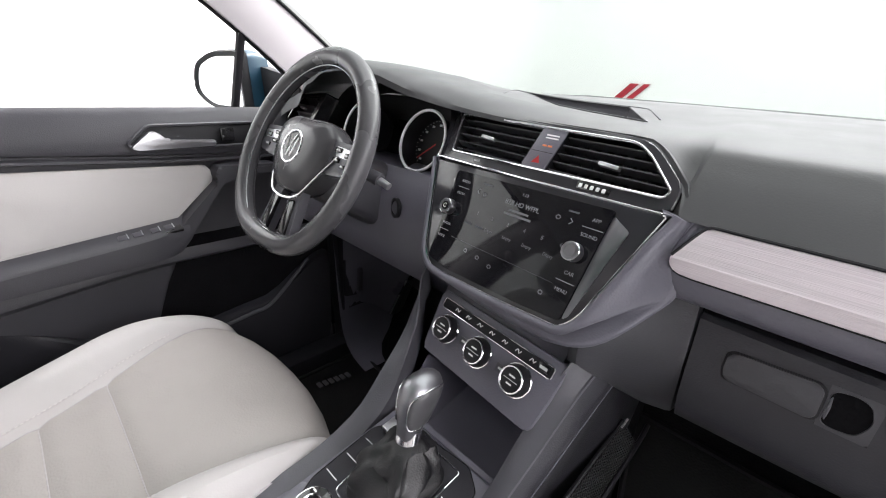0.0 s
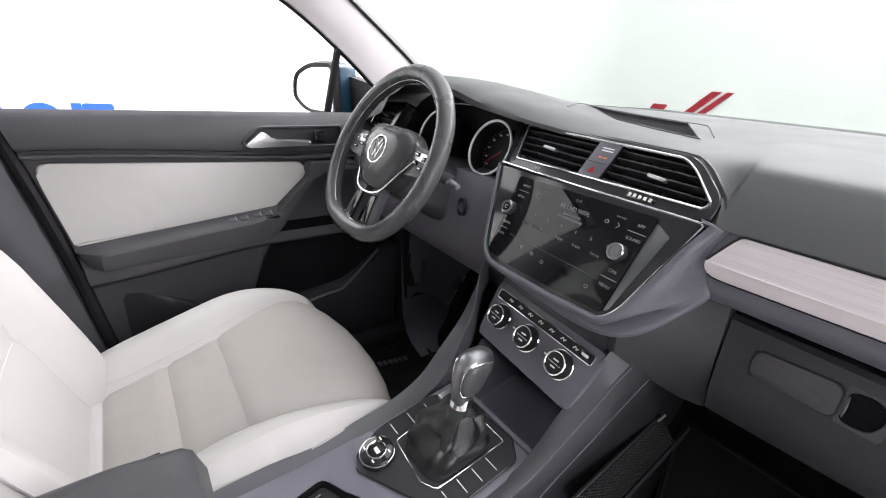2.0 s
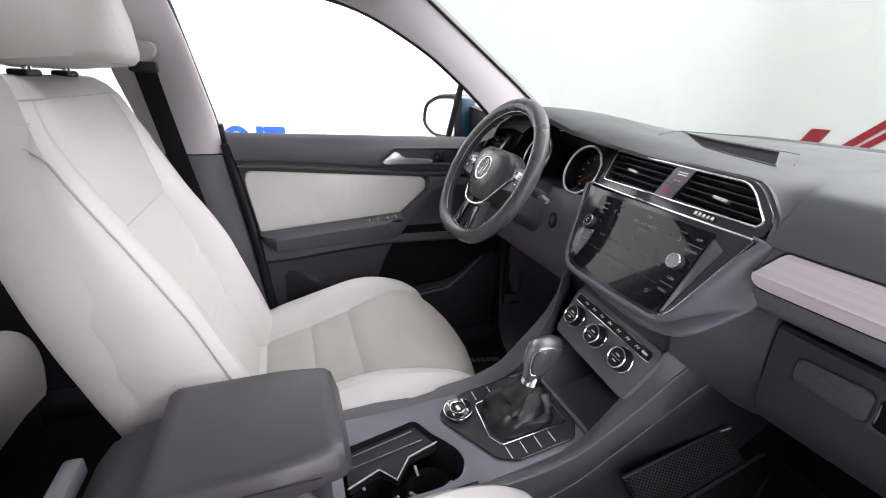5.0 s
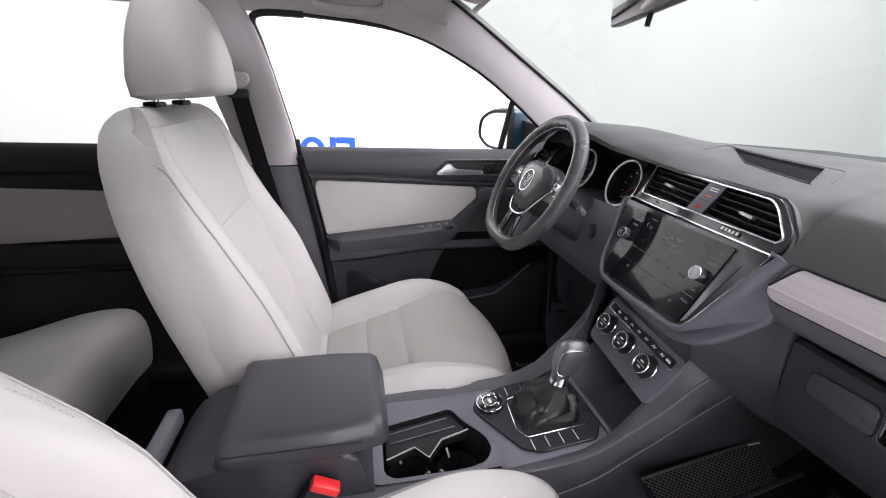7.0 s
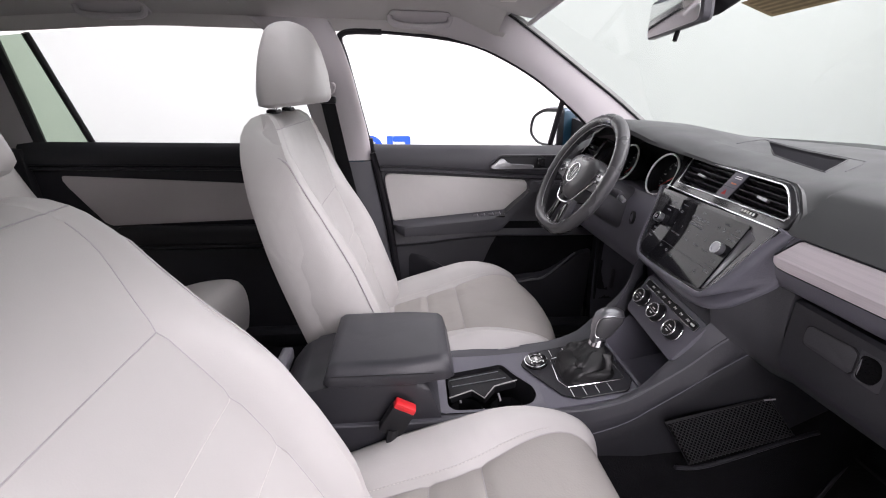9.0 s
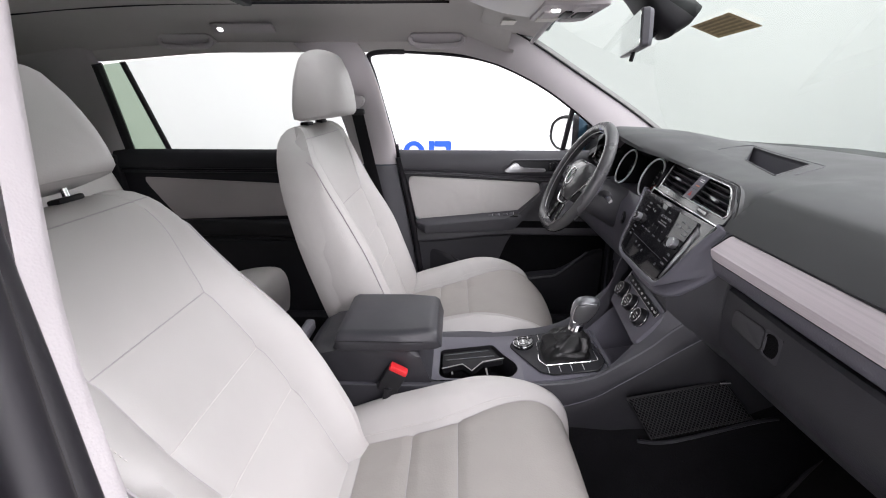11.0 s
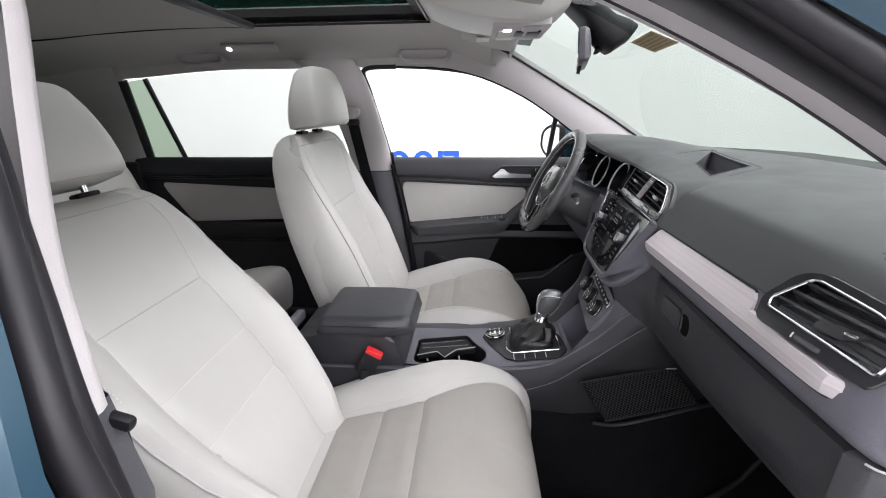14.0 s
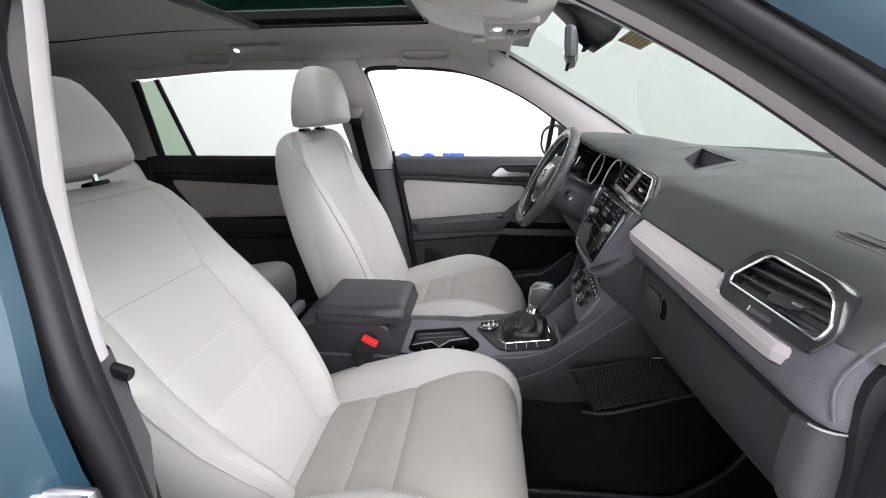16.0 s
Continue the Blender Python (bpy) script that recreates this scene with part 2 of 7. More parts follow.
def tube(pts, r, sides=8, closed=False, bm=None, flat=1.0):
    """A round bar along points; r is a number or one for each point."""
    bm = bm or bmesh.new()
    p = [Vector(q) for q in pts]
    n, rings, side = len(p), [], None
    for i in range(n):
        t = (p[(i + 1) % n] - p[i - 1]) if closed else (p[min(n - 1, i + 1)] - p[max(0, i - 1)])
        t.normalize()
        if side is None:
            side = t.orthogonal().normalized()
        side = (side - t * side.dot(t)).normalized()
        up = t.cross(side)
        rr = r[i] if isinstance(r, (list, tuple)) else r
        rings.append([bm.verts.new(p[i] + side * math.cos(2 * math.pi * k / sides) * rr + up * math.sin(2 * math.pi * k / sides) * rr * flat) for k in range(sides)])
    for i in range(n if closed else n - 1):
        a, b = rings[i], rings[(i + 1) % n]
        shift = min(range(sides), key=lambda s: (a[0].co - b[s].co).length) if closed and i == n - 1 else 0
        for k in range(sides):
            bm.faces.new((a[k], a[(k + 1) % sides], b[(k + 1 + shift) % sides], b[(k + shift) % sides]))
    if not closed:
        bm.faces.new(rings[0][::-1])
        bm.faces.new(rings[-1])
    return bm


def grid(rows, closed=False, bm=None, cap=False):
    """A skin over rows of points."""
    bm = bm or bmesh.new()
    v = [[bm.verts.new(q) for q in row] for row in rows]
    for a, b in zip(v, v[1:]):
        m = len(a)
        for k in range(m if closed else m - 1):
            bm.faces.new((a[k], a[(k + 1) % m], b[(k + 1) % m], b[k]))
    if cap:
        bm.faces.new(v[0][::-1])
        bm.faces.new(v[-1])
    return bm


def lathe(profile, m, sides=32, bm=None):
    """Turns (radius, height) round the z axis of m."""
    bm = bm or bmesh.new()
    rows = [[m @ Vector((r * math.cos(2 * math.pi * k / sides), r * math.sin(2 * math.pi * k / sides), h)) for k in range(sides)] for r, h in profile]
    return grid(rows, closed=True, bm=bm, cap=True)


def plane_m(origin, across, up):
    """The pose of a panel: its x across, its y up its face, its z out of it."""
    x = Vector(across).normalized()
    y = Vector(up)
    y = (y - x * y.dot(x)).normalized()
    z = x.cross(y)
    return Matrix(((x.x, y.x, z.x, origin[0]), (x.y, y.y, z.y, origin[1]), (x.z, y.z, z.z, origin[2]), (0, 0, 0, 1)))


def lettering(name, text, size, m, mat, parent, label="", align="CENTER"):
    data = bpy.data.curves.new(name, "FONT")
    data.body, data.size, data.align_x, data.align_y, data.extrude = text, size, align, "CENTER", 0.0002
    tmp = bpy.data.objects.new(name, data)
    scene.collection.objects.link(tmp)
    me = bpy.data.meshes.new_from_object(tmp.evaluated_get(bpy.context.evaluated_depsgraph_get()))
    bpy.data.objects.remove(tmp)
    me.transform(m)
    me.materials.clear()
    me.materials.append(mat)
    ob = new(name, me)
    ob.parent = parent
    return tagged(ob, label)


def smoothstep(a, b, x):
    t = max(0.0, min(1.0, (x - a) / (b - a)))
    return t * t * (3 - 2 * t)


def lerp_table(table, x):
    """Straight-line reading of (x, value) pairs."""
    if x <= table[0][0]:
        return table[0][1]
    for (a, u), (b, v) in zip(table, table[1:]):
        if x <= b:
            return u + (v - u) * (x - a) / (b - a)
    return table[-1][1]


def by_angle(pts, c, n=72):
    """An outline seen from c, met at even angles."""
    out = []
    for k in range(n):
        d = Vector((math.cos(2 * math.pi * k / n), math.sin(2 * math.pi * k / n)))
        best = 0
        for p, q in zip(pts, pts[1:] + pts[:1]):
            p, q = Vector(p) - Vector(c), Vector(q) - Vector(c)
            e = q - p
            den = d.x * e.y - d.y * e.x
            if abs(den) < 1e-12:
                continue
            r, u = (p.x * e.y - p.y * e.x) / den, (p.x * d.y - p.y * d.x) / den
            if r > 0 and -1e-6 <= u <= 1 + 1e-6:
                best = max(best, r)
        out.append((c[0] + d.x * best, c[1] + d.y * best))
    return out


# ---- the studio ----
def slab(name, x0, x1, y0, y1, z0, z1, mat, label, category):
    return solid(name, rbox(x0, x1, y0, y1, z0, z1, 0.0), mat, label, category, kind="structure", smooth=False)


slab("floor", -3.6, 5.2, -5.1, 6.1, -0.1, 0.0, FLOOR, "smooth grey painted studio floor under the car", "floor")
slab("wall_west", -3.62, -3.5, -5.1, 6.1, 0.0, 4.5, WALL, "plain white studio wall with blue lettering on it", "wall")
slab("wall_east", 5.2, 5.32, -5.1, 6.1, 0.0, 4.5, WALL, "plain white studio wall", "wall")
slab("wall_north", -3.6, 5.2, 5.0, 5.12, 0.0, 4.5, WALL, "plain white studio wall with red lettering on it", "wall")
cove = [[(-3.5 + 0.7 - 0.7 * math.cos(radians(a)), 5.0 - 0.7 + 0.7 * math.sin(radians(a)), z) for z in (0.0, 4.5)] for a in range(0, 91, 6)]
solid("wall_cove", grid(cove), WALL, "rounded white corner of the studio wall", "wall", kind="structure")
slab("wall_south", -3.6, 5.2, -5.1, -4.98, 0.0, 4.5, WALL, "plain white studio wall", "wall")
slab("ceiling", -3.6, 5.2, -5.1, 6.1, 4.5, 4.6, WALL, "plain white studio ceiling", "ceiling")


def arc_pts(cx, cy, rx, ry, a0, a1, n=14):
    return [(cx + rx * math.cos(radians(a0 + (a1 - a0) * k / n)), cy + ry * math.sin(radians(a0 + (a1 - a0) * k / n))) for k in range(n + 1)]


wall_sign = thing("wall_sign", "blue painted lettering along the white studio wall", "sign", kind="structure")
for yc in (-0.515, -0.255):
    ring = arc_pts(yc, 0.76, 0.115, 0.13, 0, 360, 28)
    hole = arc_pts(yc, 0.77, 0.058, 0.075, 0, 360, 28)
    bm = bmesh.new()
    for a in range(28):
        q = [ring[a], ring[a + 1], hole[a + 1], hole[a]]
        bm.faces.new([bm.verts.new((-3.488, y, z)) for y, z in q])
    bmesh.ops.remove_doubles(bm, verts=bm.verts, dist=1e-5)
    bmesh.ops.solidify(bm, geom=bm.faces[:], thickness=0.008)
    part("letter", bm, SIGN_BLUE, wall_sign)
bm = prism([(-0.10, 0.60), (-0.10, 0.89), (-0.045, 0.89), (-0.045, 0.60)], -3.497, -3.488)
prism(round_poly([(-0.044, 0.835), (-0.044, 0.89), (0.13, 0.89), (0.13, 0.73), (-0.044, 0.73), (-0.044, 0.78), (0.078, 0.78), (0.078, 0.835)], 0.02), -3.497, -3.4885, bm=bm)
part("letter", bm, SIGN_BLUE, wall_sign)
red_sign = thing("wall_sign", "red slanted lettering on the white wall beyond the windscreen", "sign", kind="structure")
for k, (x, w) in enumerate(((-1.885, 0.090), (-1.765, 0.085))):
    part("stroke", prism([(x - 0.22, 0.82), (x - 0.22 + w, 0.82), (x + w + 0.235, 1.285), (x + 0.235 + 0.02 * k, 1.285)], 4.985, 4.996, "y"), SIGN_RED, red_sign)
part("stroke", prism(round_poly([(-2.36, 0.86), (-2.20, 0.86), (-2.06, 1.12), (-2.22, 1.12)], 0.02), 4.985, 4.996, "y"), SIGN_RED, red_sign)

NB0 = -2.80
part("stroke", prism(round_poly([(NB0, 0.50), (NB0, 0.88), (NB0 + 0.25, 0.90), (NB0 + 0.5, 0.90), (NB0 + 0.5, 0.5)], 0.08), 4.985, 4.996, "y"), SIGN_BLUE, red_sign, "blue letter")

# ---- the car's shell; the nose points to +y, its left flank to -x ----
MID = -0.015


def flank(y, z, side=-1, inset=0.0):
    """A point on the car's side at a height: upright below the belt line, leaning in above it."""
    half = 0.785 - 0.36 * max(0.0, z - 1.11) - inset
    return Vector((MID + side * half, y, z))


# door-side edge of the front opening, from the sill up the rear post, along the roof and down the front post
FRONT_TOP = [(-0.06, 1.12), (-0.085, 1.25), (-0.115, 1.40), (-0.128, 1.455), (-0.10, 1.474), (0.0, 1.476), (0.144, 1.468), (0.266, 1.452), (0.369, 1.42), (0.507, 1.355), (0.64, 1.269), (0.74, 1.195), (0.82, 1.125)]
GLASS_EDGE = [(-0.61, 0.33, 1.541), (-0.632, 0.40, 1.512), (-0.66, 0.49, 1.466), (-0.715, 0.66, 1.375), (-0.765, 0.82, 1.288), (-0.81, 0.96, 1.205), (-0.835, 1.05, 1.15)]


def mirror_x(p, side):
    return Vector((MID + side * abs(p[0] - MID), p[1], p[2]))


LIFT = [(0.10, 0.0), (0.266, 0.028), (0.37, 0.032), (0.45, 0.029), (0.53, 0.023), (0.64, 0.014), (0.74, 0.010), (0.85, 0.0)]
car_body = thing("car_body", "pale grey trimmed cabin shell of a deep blue family car", "car body", kind="structure")
for side in (-1, 1):
    # front post trim, between the windscreen and the door
    a = curve_pts([mirror_x(p, side) for p in GLASS_EDGE], 24)
    b = curve_pts([flank(y, z + (lerp_table(LIFT, y) - 0.009 * smoothstep(0.1, 0.26, y) - 0.021 * smoothstep(0.15, 0.36, y) * smoothstep(0.80, 0.55, y) if side > 0 else 0), side, 0.012) for y, z in ((0.10, 1.487), (0.266, 1.452), (0.369, 1.42), (0.507, 1.355), (0.64, 1.269), (0.74, 1.195), (0.85, 1.10))], 24)
    # the belly of the trim; the open side shows how far it stands into the cabin
    belly_line = curve_pts([(0.59, 0.20, 1.503), (0.585, 0.30, 1.462), (0.588, 0.40, 1.420), (0.592, 0.49, 1.377), (0.602, 0.66, 1.285), (0.625, 0.80, 1.205), (0.675, 0.92, 1.120)], 24)
    rows = []
    for p, q, m in zip(a, b, belly_line):
        mid = (p + q) / 2 + Vector((-side * 0.022, -0.012, 0.004))
        if side > 0:
            mid = mid.lerp(2 * m - (p + q) / 2, lerp_table([(0.15, 0.85), (0.30, 0.80), (0.45, 0.68), (0.65, 0.52), (0.80, 0.22), (0.95, 0.0)], m.y))
        inner = [p * (1 - t) ** 2 + mid * 2 * t * (1 - t) + q * t * t for t in (0, 0.12, 0.25, 0.4, 0.55, 0.7, 0.85, 1)]
        rows.append([p + Vector((side * 0.02, 0.03, 0.01))] + inner + [q + Vector((side * 0.03, 0.0, 0.0))])
    part("front_post_trim", grid(rows), PILLAR, car_body, "pale grey plastic windscreen post trim")
    if side > 0:
        lip = curve_pts([flank(y, z + lerp_table(LIFT, y), side, 0.004) for y, z in ((0.10, 1.480), (0.266, 1.460), (0.369, 1.430), (0.507, 1.366), (0.64, 1.285), (0.74, 1.205), (0.85, 1.11))], 24)
        part("seal_lip", grid([[q + Vector((-0.002, 0, -0.002)), q.lerp(r, 0.5) + Vector((0.004, 0, 0)), r] for q, r in zip(b, lip)]), RUBBER, car_body, "black rubber lip beside the post trim")
    # black ceramic edge along the glass
    part("windscreen_edge", tube([p + Vector((-side * 0.001, 0.006, 0.002)) for p in a], 0.004, 6), BLACK, car_body)
    # middle post trim, upper and lower
    up = [(1.075, -0.056), (1.16, -0.064), (1.25, -0.081), (1.35, -0.100), (1.44, -0.125), (1.50, -0.155)]
    rows = []
    shift = 0.035 if side > 0 else 0.0
    if side > 0:
        up = [(1.105, -0.006), (1.127, -0.013), (1.216, -0.047), (1.329, -0.072), (1.425, -0.090), (1.50, -0.12)]
        up = [(z, y - 0.022) for z, y in up]
    for z, y in up:
        q = flank(y + shift, z, side, 0.02)
        w = 0.17 + 0.05 * smoothstep(1.4, 1.5, z)
        rows.append([q + Vector((side * 0.022, 0.002, 0)), q + Vector((side * 0.008, 0.003, 0)), q, q + Vector((-side * 0.014, -0.02, 0)), q + Vector((-side * 0.02, -0.06, 0)), q + Vector((-side * 0.016, -w + 0.03, 0)), q + Vector((side * 0.0, -w, 0)), q + Vector((side * 0.035, -w - 0.008, 0))])
    part("middle_post_trim", grid([curve_pts(c, 14) for c in zip(*rows)]), PILLAR, car_body, "pale grey plastic middle post trim")
    rows = []
    for z, y in ((1.103 if side > 0 else 1.073, -0.056 if side < 0 else -0.041), (1.0, -0.046 if side < 0 else -0.025), (0.9, -0.04 if side > 0 else -0.028), (0.75, -0.03 if side > 0 else -0.004), (0.55, -0.01 if side > 0 else 0.024), (0.40, 0.02 if side > 0 else 0.045)):
        q = flank(y + shift, z, side, 0.035)
        rows.append([q + Vector((side * 0.03, 0.002, 0)), q + Vector((side * 0.010, 0.003, 0)), q, q + Vector((-side * 0.016, -0.03, 0)), q + Vector((-side * 0.016, -0.13, 0)), q + Vector((0, -0.19, 0)), q + Vector((side * 0.05, -0.20, 0))])
    part("lower_post_trim", grid(rows), PLASTIC, car_body, "charcoal plastic lower post trim")
    # rubber seals round the front opening
    for d, r in ((0.0, 0.0105), (0.031, 0.0125)) if side > 0 else ():
        post = [(0.40, 0.07), (0.70, 0.055), (0.90, 0.044), (1.05, 0.033), (1.13, 0.016), (1.20, -0.014), (1.28, -0.048), (1.37, -0.080)] if not d else [(0.40, 0.09), (0.70, 0.08), (0.90, 0.072), (1.05, 0.060), (1.13, 0.038), (1.20, 0.008), (1.28, -0.022), (1.37, -0.056)]
        line = [flank(y, z, side, -0.019 - d) for z, y in post]
        line += [flank(y, z + lerp_table(LIFT, y), side, 0.004 - d * 0.8) for y, z in ((-0.095, 1.45), (-0.06, 1.478), (0.02, 1.484), (0.144, 1.478), (0.266, 1.460), (0.369, 1.430), (0.45, 1.396), (0.53, 1.352), (0.64, 1.285), (0.74, 1.205), (0.82, 1.13), (0.85, 1.0), (0.84, 0.7), (0.72, 0.42))]
        part("door_seal", tube(curve_pts(line, 120), [r] * 44 + [0.0095] * 76, 10), RUBBER, car_body, "black rubber door seal")

# painted flank outside the open door: post and roof rail
rows = []
for z, y in ((0.30, 0.125), (0.60, 0.115), (0.85, 0.10), (1.0, 0.083), (1.106, 0.063), (1.164, 0.042), (1.232, 0.016), (1.32, -0.02), (1.42, -0.062), (1.52, -0.11)):
    q = flank(y, z, 1, -0.078)
    rows.append([q + Vector((-0.012, -0.04, 0)), q + Vector((-0.002, 0.0, 0)), q + Vector((0.010, -0.002, 0)), q + Vector((0.028, -0.03, 0)), q + Vector((0.045, -0.10, 0)), q + Vector((0.058, -0.25, 0)), q + Vector((0.06, -0.5, 0)), q + Vector((0.04, -1.1, 0))])
part("painted_rear_flank", grid([curve_pts(c, 24) for c in zip(*rows)]), BLUE_PAINT, car_body, "glossy deep blue painted steel flank")
rows = []
for y, z in ((-0.30, 1.505), (-0.10, 1.507), (0.05, 1.505), (0.2, 1.500), (0.34, 1.464), (0.46, 1.414), (0.55, 1.363), (0.64, 1.306), (0.76, 1.216), (0.88, 1.122)):
    q = flank(y, z, 1, -0.034)
    rows.append([q + Vector((-0.012, 0.03, 0.03)), q + Vector((-0.002, 0.004, 0.006)), q + Vector((0.006, 0.014, 0.018)), q + Vector((0.006, 0.03, 0.04)), q + Vector((-0.03, 0.05, 0.075)), q + Vector((-0.10, 0.06, 0.10))])
part("painted_roof_rail", grid([curve_pts(c, 30) for c in zip(*rows)]), BLUE_PAINT, car_body, "glossy deep blue painted roof rail")


def catch_at(y, z):
    striker = thing("door_striker", "bare steel door striker on the painted door post", "door striker", at=(0, 0, 0))
    q = flank(y, z, 1, -0.092)
    part("plate", rbox(-0.004, 0.004, -0.026, 0.022, -0.018, 0.018, 0.003, m=Matrix.Translation(q)), KNOB_SILVER, striker)
    part("loop", tube(curve_pts([q + Vector(v) for v in ((0.002, -0.018, 0.012), (0.03, -0.014, 0.012), (0.034, 0.0, 0.012), (0.03, 0.014, 0.012), (0.002, 0.018, 0.012))], 18), 0.0055, 8), CHROME, striker)
    for k in (-1, 1):
        part("bolt", lathe([(0.0, 0.0), (0.008, 0.0), (0.008, 0.004), (0.005, 0.006), (0.0, 0.006)], Matrix.Translation(q + Vector((0.003, k * 0.016, -0.012))) @ pose(0, 0, 0, 0, 90, 0), 12), SATIN, striker)


# roof lining
def roof_z(x, y):
    u = abs(x - MID)
    drop = 0.030 * smoothstep(0.36, 0.60, u) + 0.055 * smoothstep(0.52, 0.70, u)
    return 1.578 - drop - 0.055 * smoothstep(-0.6, -1.7, y) - 0.055 * smoothstep(0.16, 0.44, y)


ROOF_X, ROOF_Y0, ROOF_Y1 = 0.385, -1.20, 0.15
bm = bmesh.new()
ys = [-2.05 + 0.06 * k for k in range(42)]
ys = sorted(ys + [ROOF_Y0, ROOF_Y1])
ys = [y for y in ys if y <= 0.405]
xs = sorted([MID + 0.70 * (k / 14 - 1) for k in range(29)] + [MID - ROOF_X, MID + ROOF_X])
vv = {}
for i, y in enumerate(ys):
    for j, x in enumerate(xs):
        lim = 0.665
        vv[i, j] = bm.verts.new((MID + (x - MID) * lim / 0.70, y, roof_z(MID + (x - MID) * lim / 0.70, y)))
for i in range(len(ys) - 1):
    for j in range(len(xs) - 1):
        cx, cy = abs((xs[j] + xs[j + 1]) / 2 - MID) * 0.95, (ys[i] + ys[i + 1]) / 2
        if cx < ROOF_X * 0.95 and ROOF_Y0 < cy < ROOF_Y1:
            continue
        bm.faces.new((vv[i, j], vv[i, j + 1], vv[i + 1, j + 1], vv[i + 1, j]))
part("headliner", bm, HEADLINER, car_body, "pale grey woven roof lining")
# sunroof: dark frame, glass and the half-drawn blind
sunroof = thing("sunroof", "panoramic sunroof of dark green glass with its pale blind half drawn", "sunroof")
hx = ROOF_X * 0.95
def loop_pts(x, y0, y1, z):
    return [(MID - x, y0, z), (MID + x, y0, z), (MID + x, y1, z), (MID - x, y1, z)]
bm = bmesh.new()
out, inn = loop_pts(hx + 0.01, ROOF_Y0, ROOF_Y1 + 0.01, 1.585), loop_pts(hx - 0.022, ROOF_Y0 + 0.05, ROOF_Y1 - 0.030, 1.592)
out2 = loop_pts(hx + 0.01, ROOF_Y0, ROOF_Y1 + 0.01, 1.571)
grid([out2, out, inn, [(p[0], p[1], p[2] + 0.022) for p in inn]], closed=True, bm=bm)
part("frame", bm, MAT, sunroof, "black plastic sunroof frame", smooth=False)
roof_pane = part("pane", rbox(MID - hx, MID + hx, ROOF_Y0, ROOF_Y1, 1.616, 1.620, 0.0), ROOF_GLASS, sunroof, "dark green tinted glass")
roof_pane.visible_shadow = False
rows = [[(MID + hx * 0.985 * (j / 12 - 1), ROOF_Y0 + 0.005 + (-0.40 - ROOF_Y0) * k / 14, 1.590 - 0.02 * (j / 12 - 1) ** 2 - 0.055 * smoothstep(-0.6, -1.7, ROOF_Y0 + 0.8 * k / 14)) for j in range(25)] for k in range(15)]
part("blind", grid(rows), HEADLINER, sunroof, "pale grey fabric roof blind, half closed")
part("blind_bar", rbox(MID - hx * 0.97, MID + hx * 0.97, -0.405, -0.375, 1.562, 1.580, 0.006), BLACK, sunroof)
gap = [(MID + 0.2, ROOF_Y0 + 0.006, 1.541), (MID - hx + 0.10, ROOF_Y0 + 0.008, 1.539), (MID - hx + 0.03, ROOF_Y0 + 0.04, 1.541), (MID - hx + 0.004, ROOF_Y0 + 0.13, 1.548), (MID - hx + 0.002, -0.9, 1.561), (MID - hx + 0.002, -0.6, 1.572), (MID - hx + 0.002, -0.3, 1.5725), (MID - hx + 0.002, ROOF_Y1, 1.5725)]
part("gap_seal", tube(curve_pts(gap, 50), 0.004, 6), BLACK, sunroof, "thin black gap seal")
# outer roof skin keeps studio light out of the roof space
rows = [[(MID + 0.72 * (j / 8 - 1), y, 1.665 - 0.05 * (j / 8 - 1) ** 2 - 0.05 * smoothstep(-1.0, -2.1, y) - 0.07 * smoothstep(0.15, 0.5, y)) for j in range(17)] for y in [ROOF_Y1 + 0.004, 0.3, 0.42, 0.5]]
part("roof_skin", grid(rows), BLUE_PAINT, car_body, "deep blue painted roof")
rows = [[(MID + 0.72 * (j / 8 - 1), y, 1.665 - 0.05 * (j / 8 - 1) ** 2 - 0.05 * smoothstep(-1.0, -2.1, y)) for j in range(17)] for y in [-2.1, -1.8, -1.5, ROOF_Y0]]
part("roof_skin", grid(rows), BLUE_PAINT, car_body, "deep blue painted roof")
for s in (-1, 1):
    part("roof_skin", grid([[(MID + s * (hx + (0.72 - hx) * k / 4), y, 1.665 - 0.05 * (k / 4) ** 2) for k in range(5)] for y in (ROOF_Y0, -0.6, 0.0, ROOF_Y1)]), BLUE_PAINT, car_body, "deep blue painted roof")
# floor pan, bulkhead, tail
part("floor_pan", rbox(MID - 0.76, MID + 0.76, -2.1, 1.25, 0.30, 0.365, 0.0), CARPET, car_body, "black carpeted floor", smooth=False)
part("bulkhead", rbox(MID - 0.78, MID + 0.78, 1.12, 1.20, 0.30, 1.16, 0.0), CARPET, car_body, "black carpeted bulkhead", smooth=False)
rows = [[(MID + 0.76 * (j / 6 - 1), y, z) for j in range(13)] for y, z in ((0.86, 0.365), (0.98, 0.42), (1.08, 0.53), (1.12, 0.66))]
part("toe_board", grid(rows), CARPET, car_body, "black carpeted toe board")
part("tail_wall", rbox(MID - 0.74, MID + 0.74, -2.16, -2.10, 0.3, 1.05, 0.0), CARPET, car_body, "black boot lining", smooth=False)
# Unseen tail pane, tinted dark to dim the rear cabin
part("tail_glass", rbox(MID - 0.70, MID + 0.70, -2.14, -2.13, 1.05, 1.56, 0.0), QUARTER, car_body, "dark tinted rear glass", smooth=False)
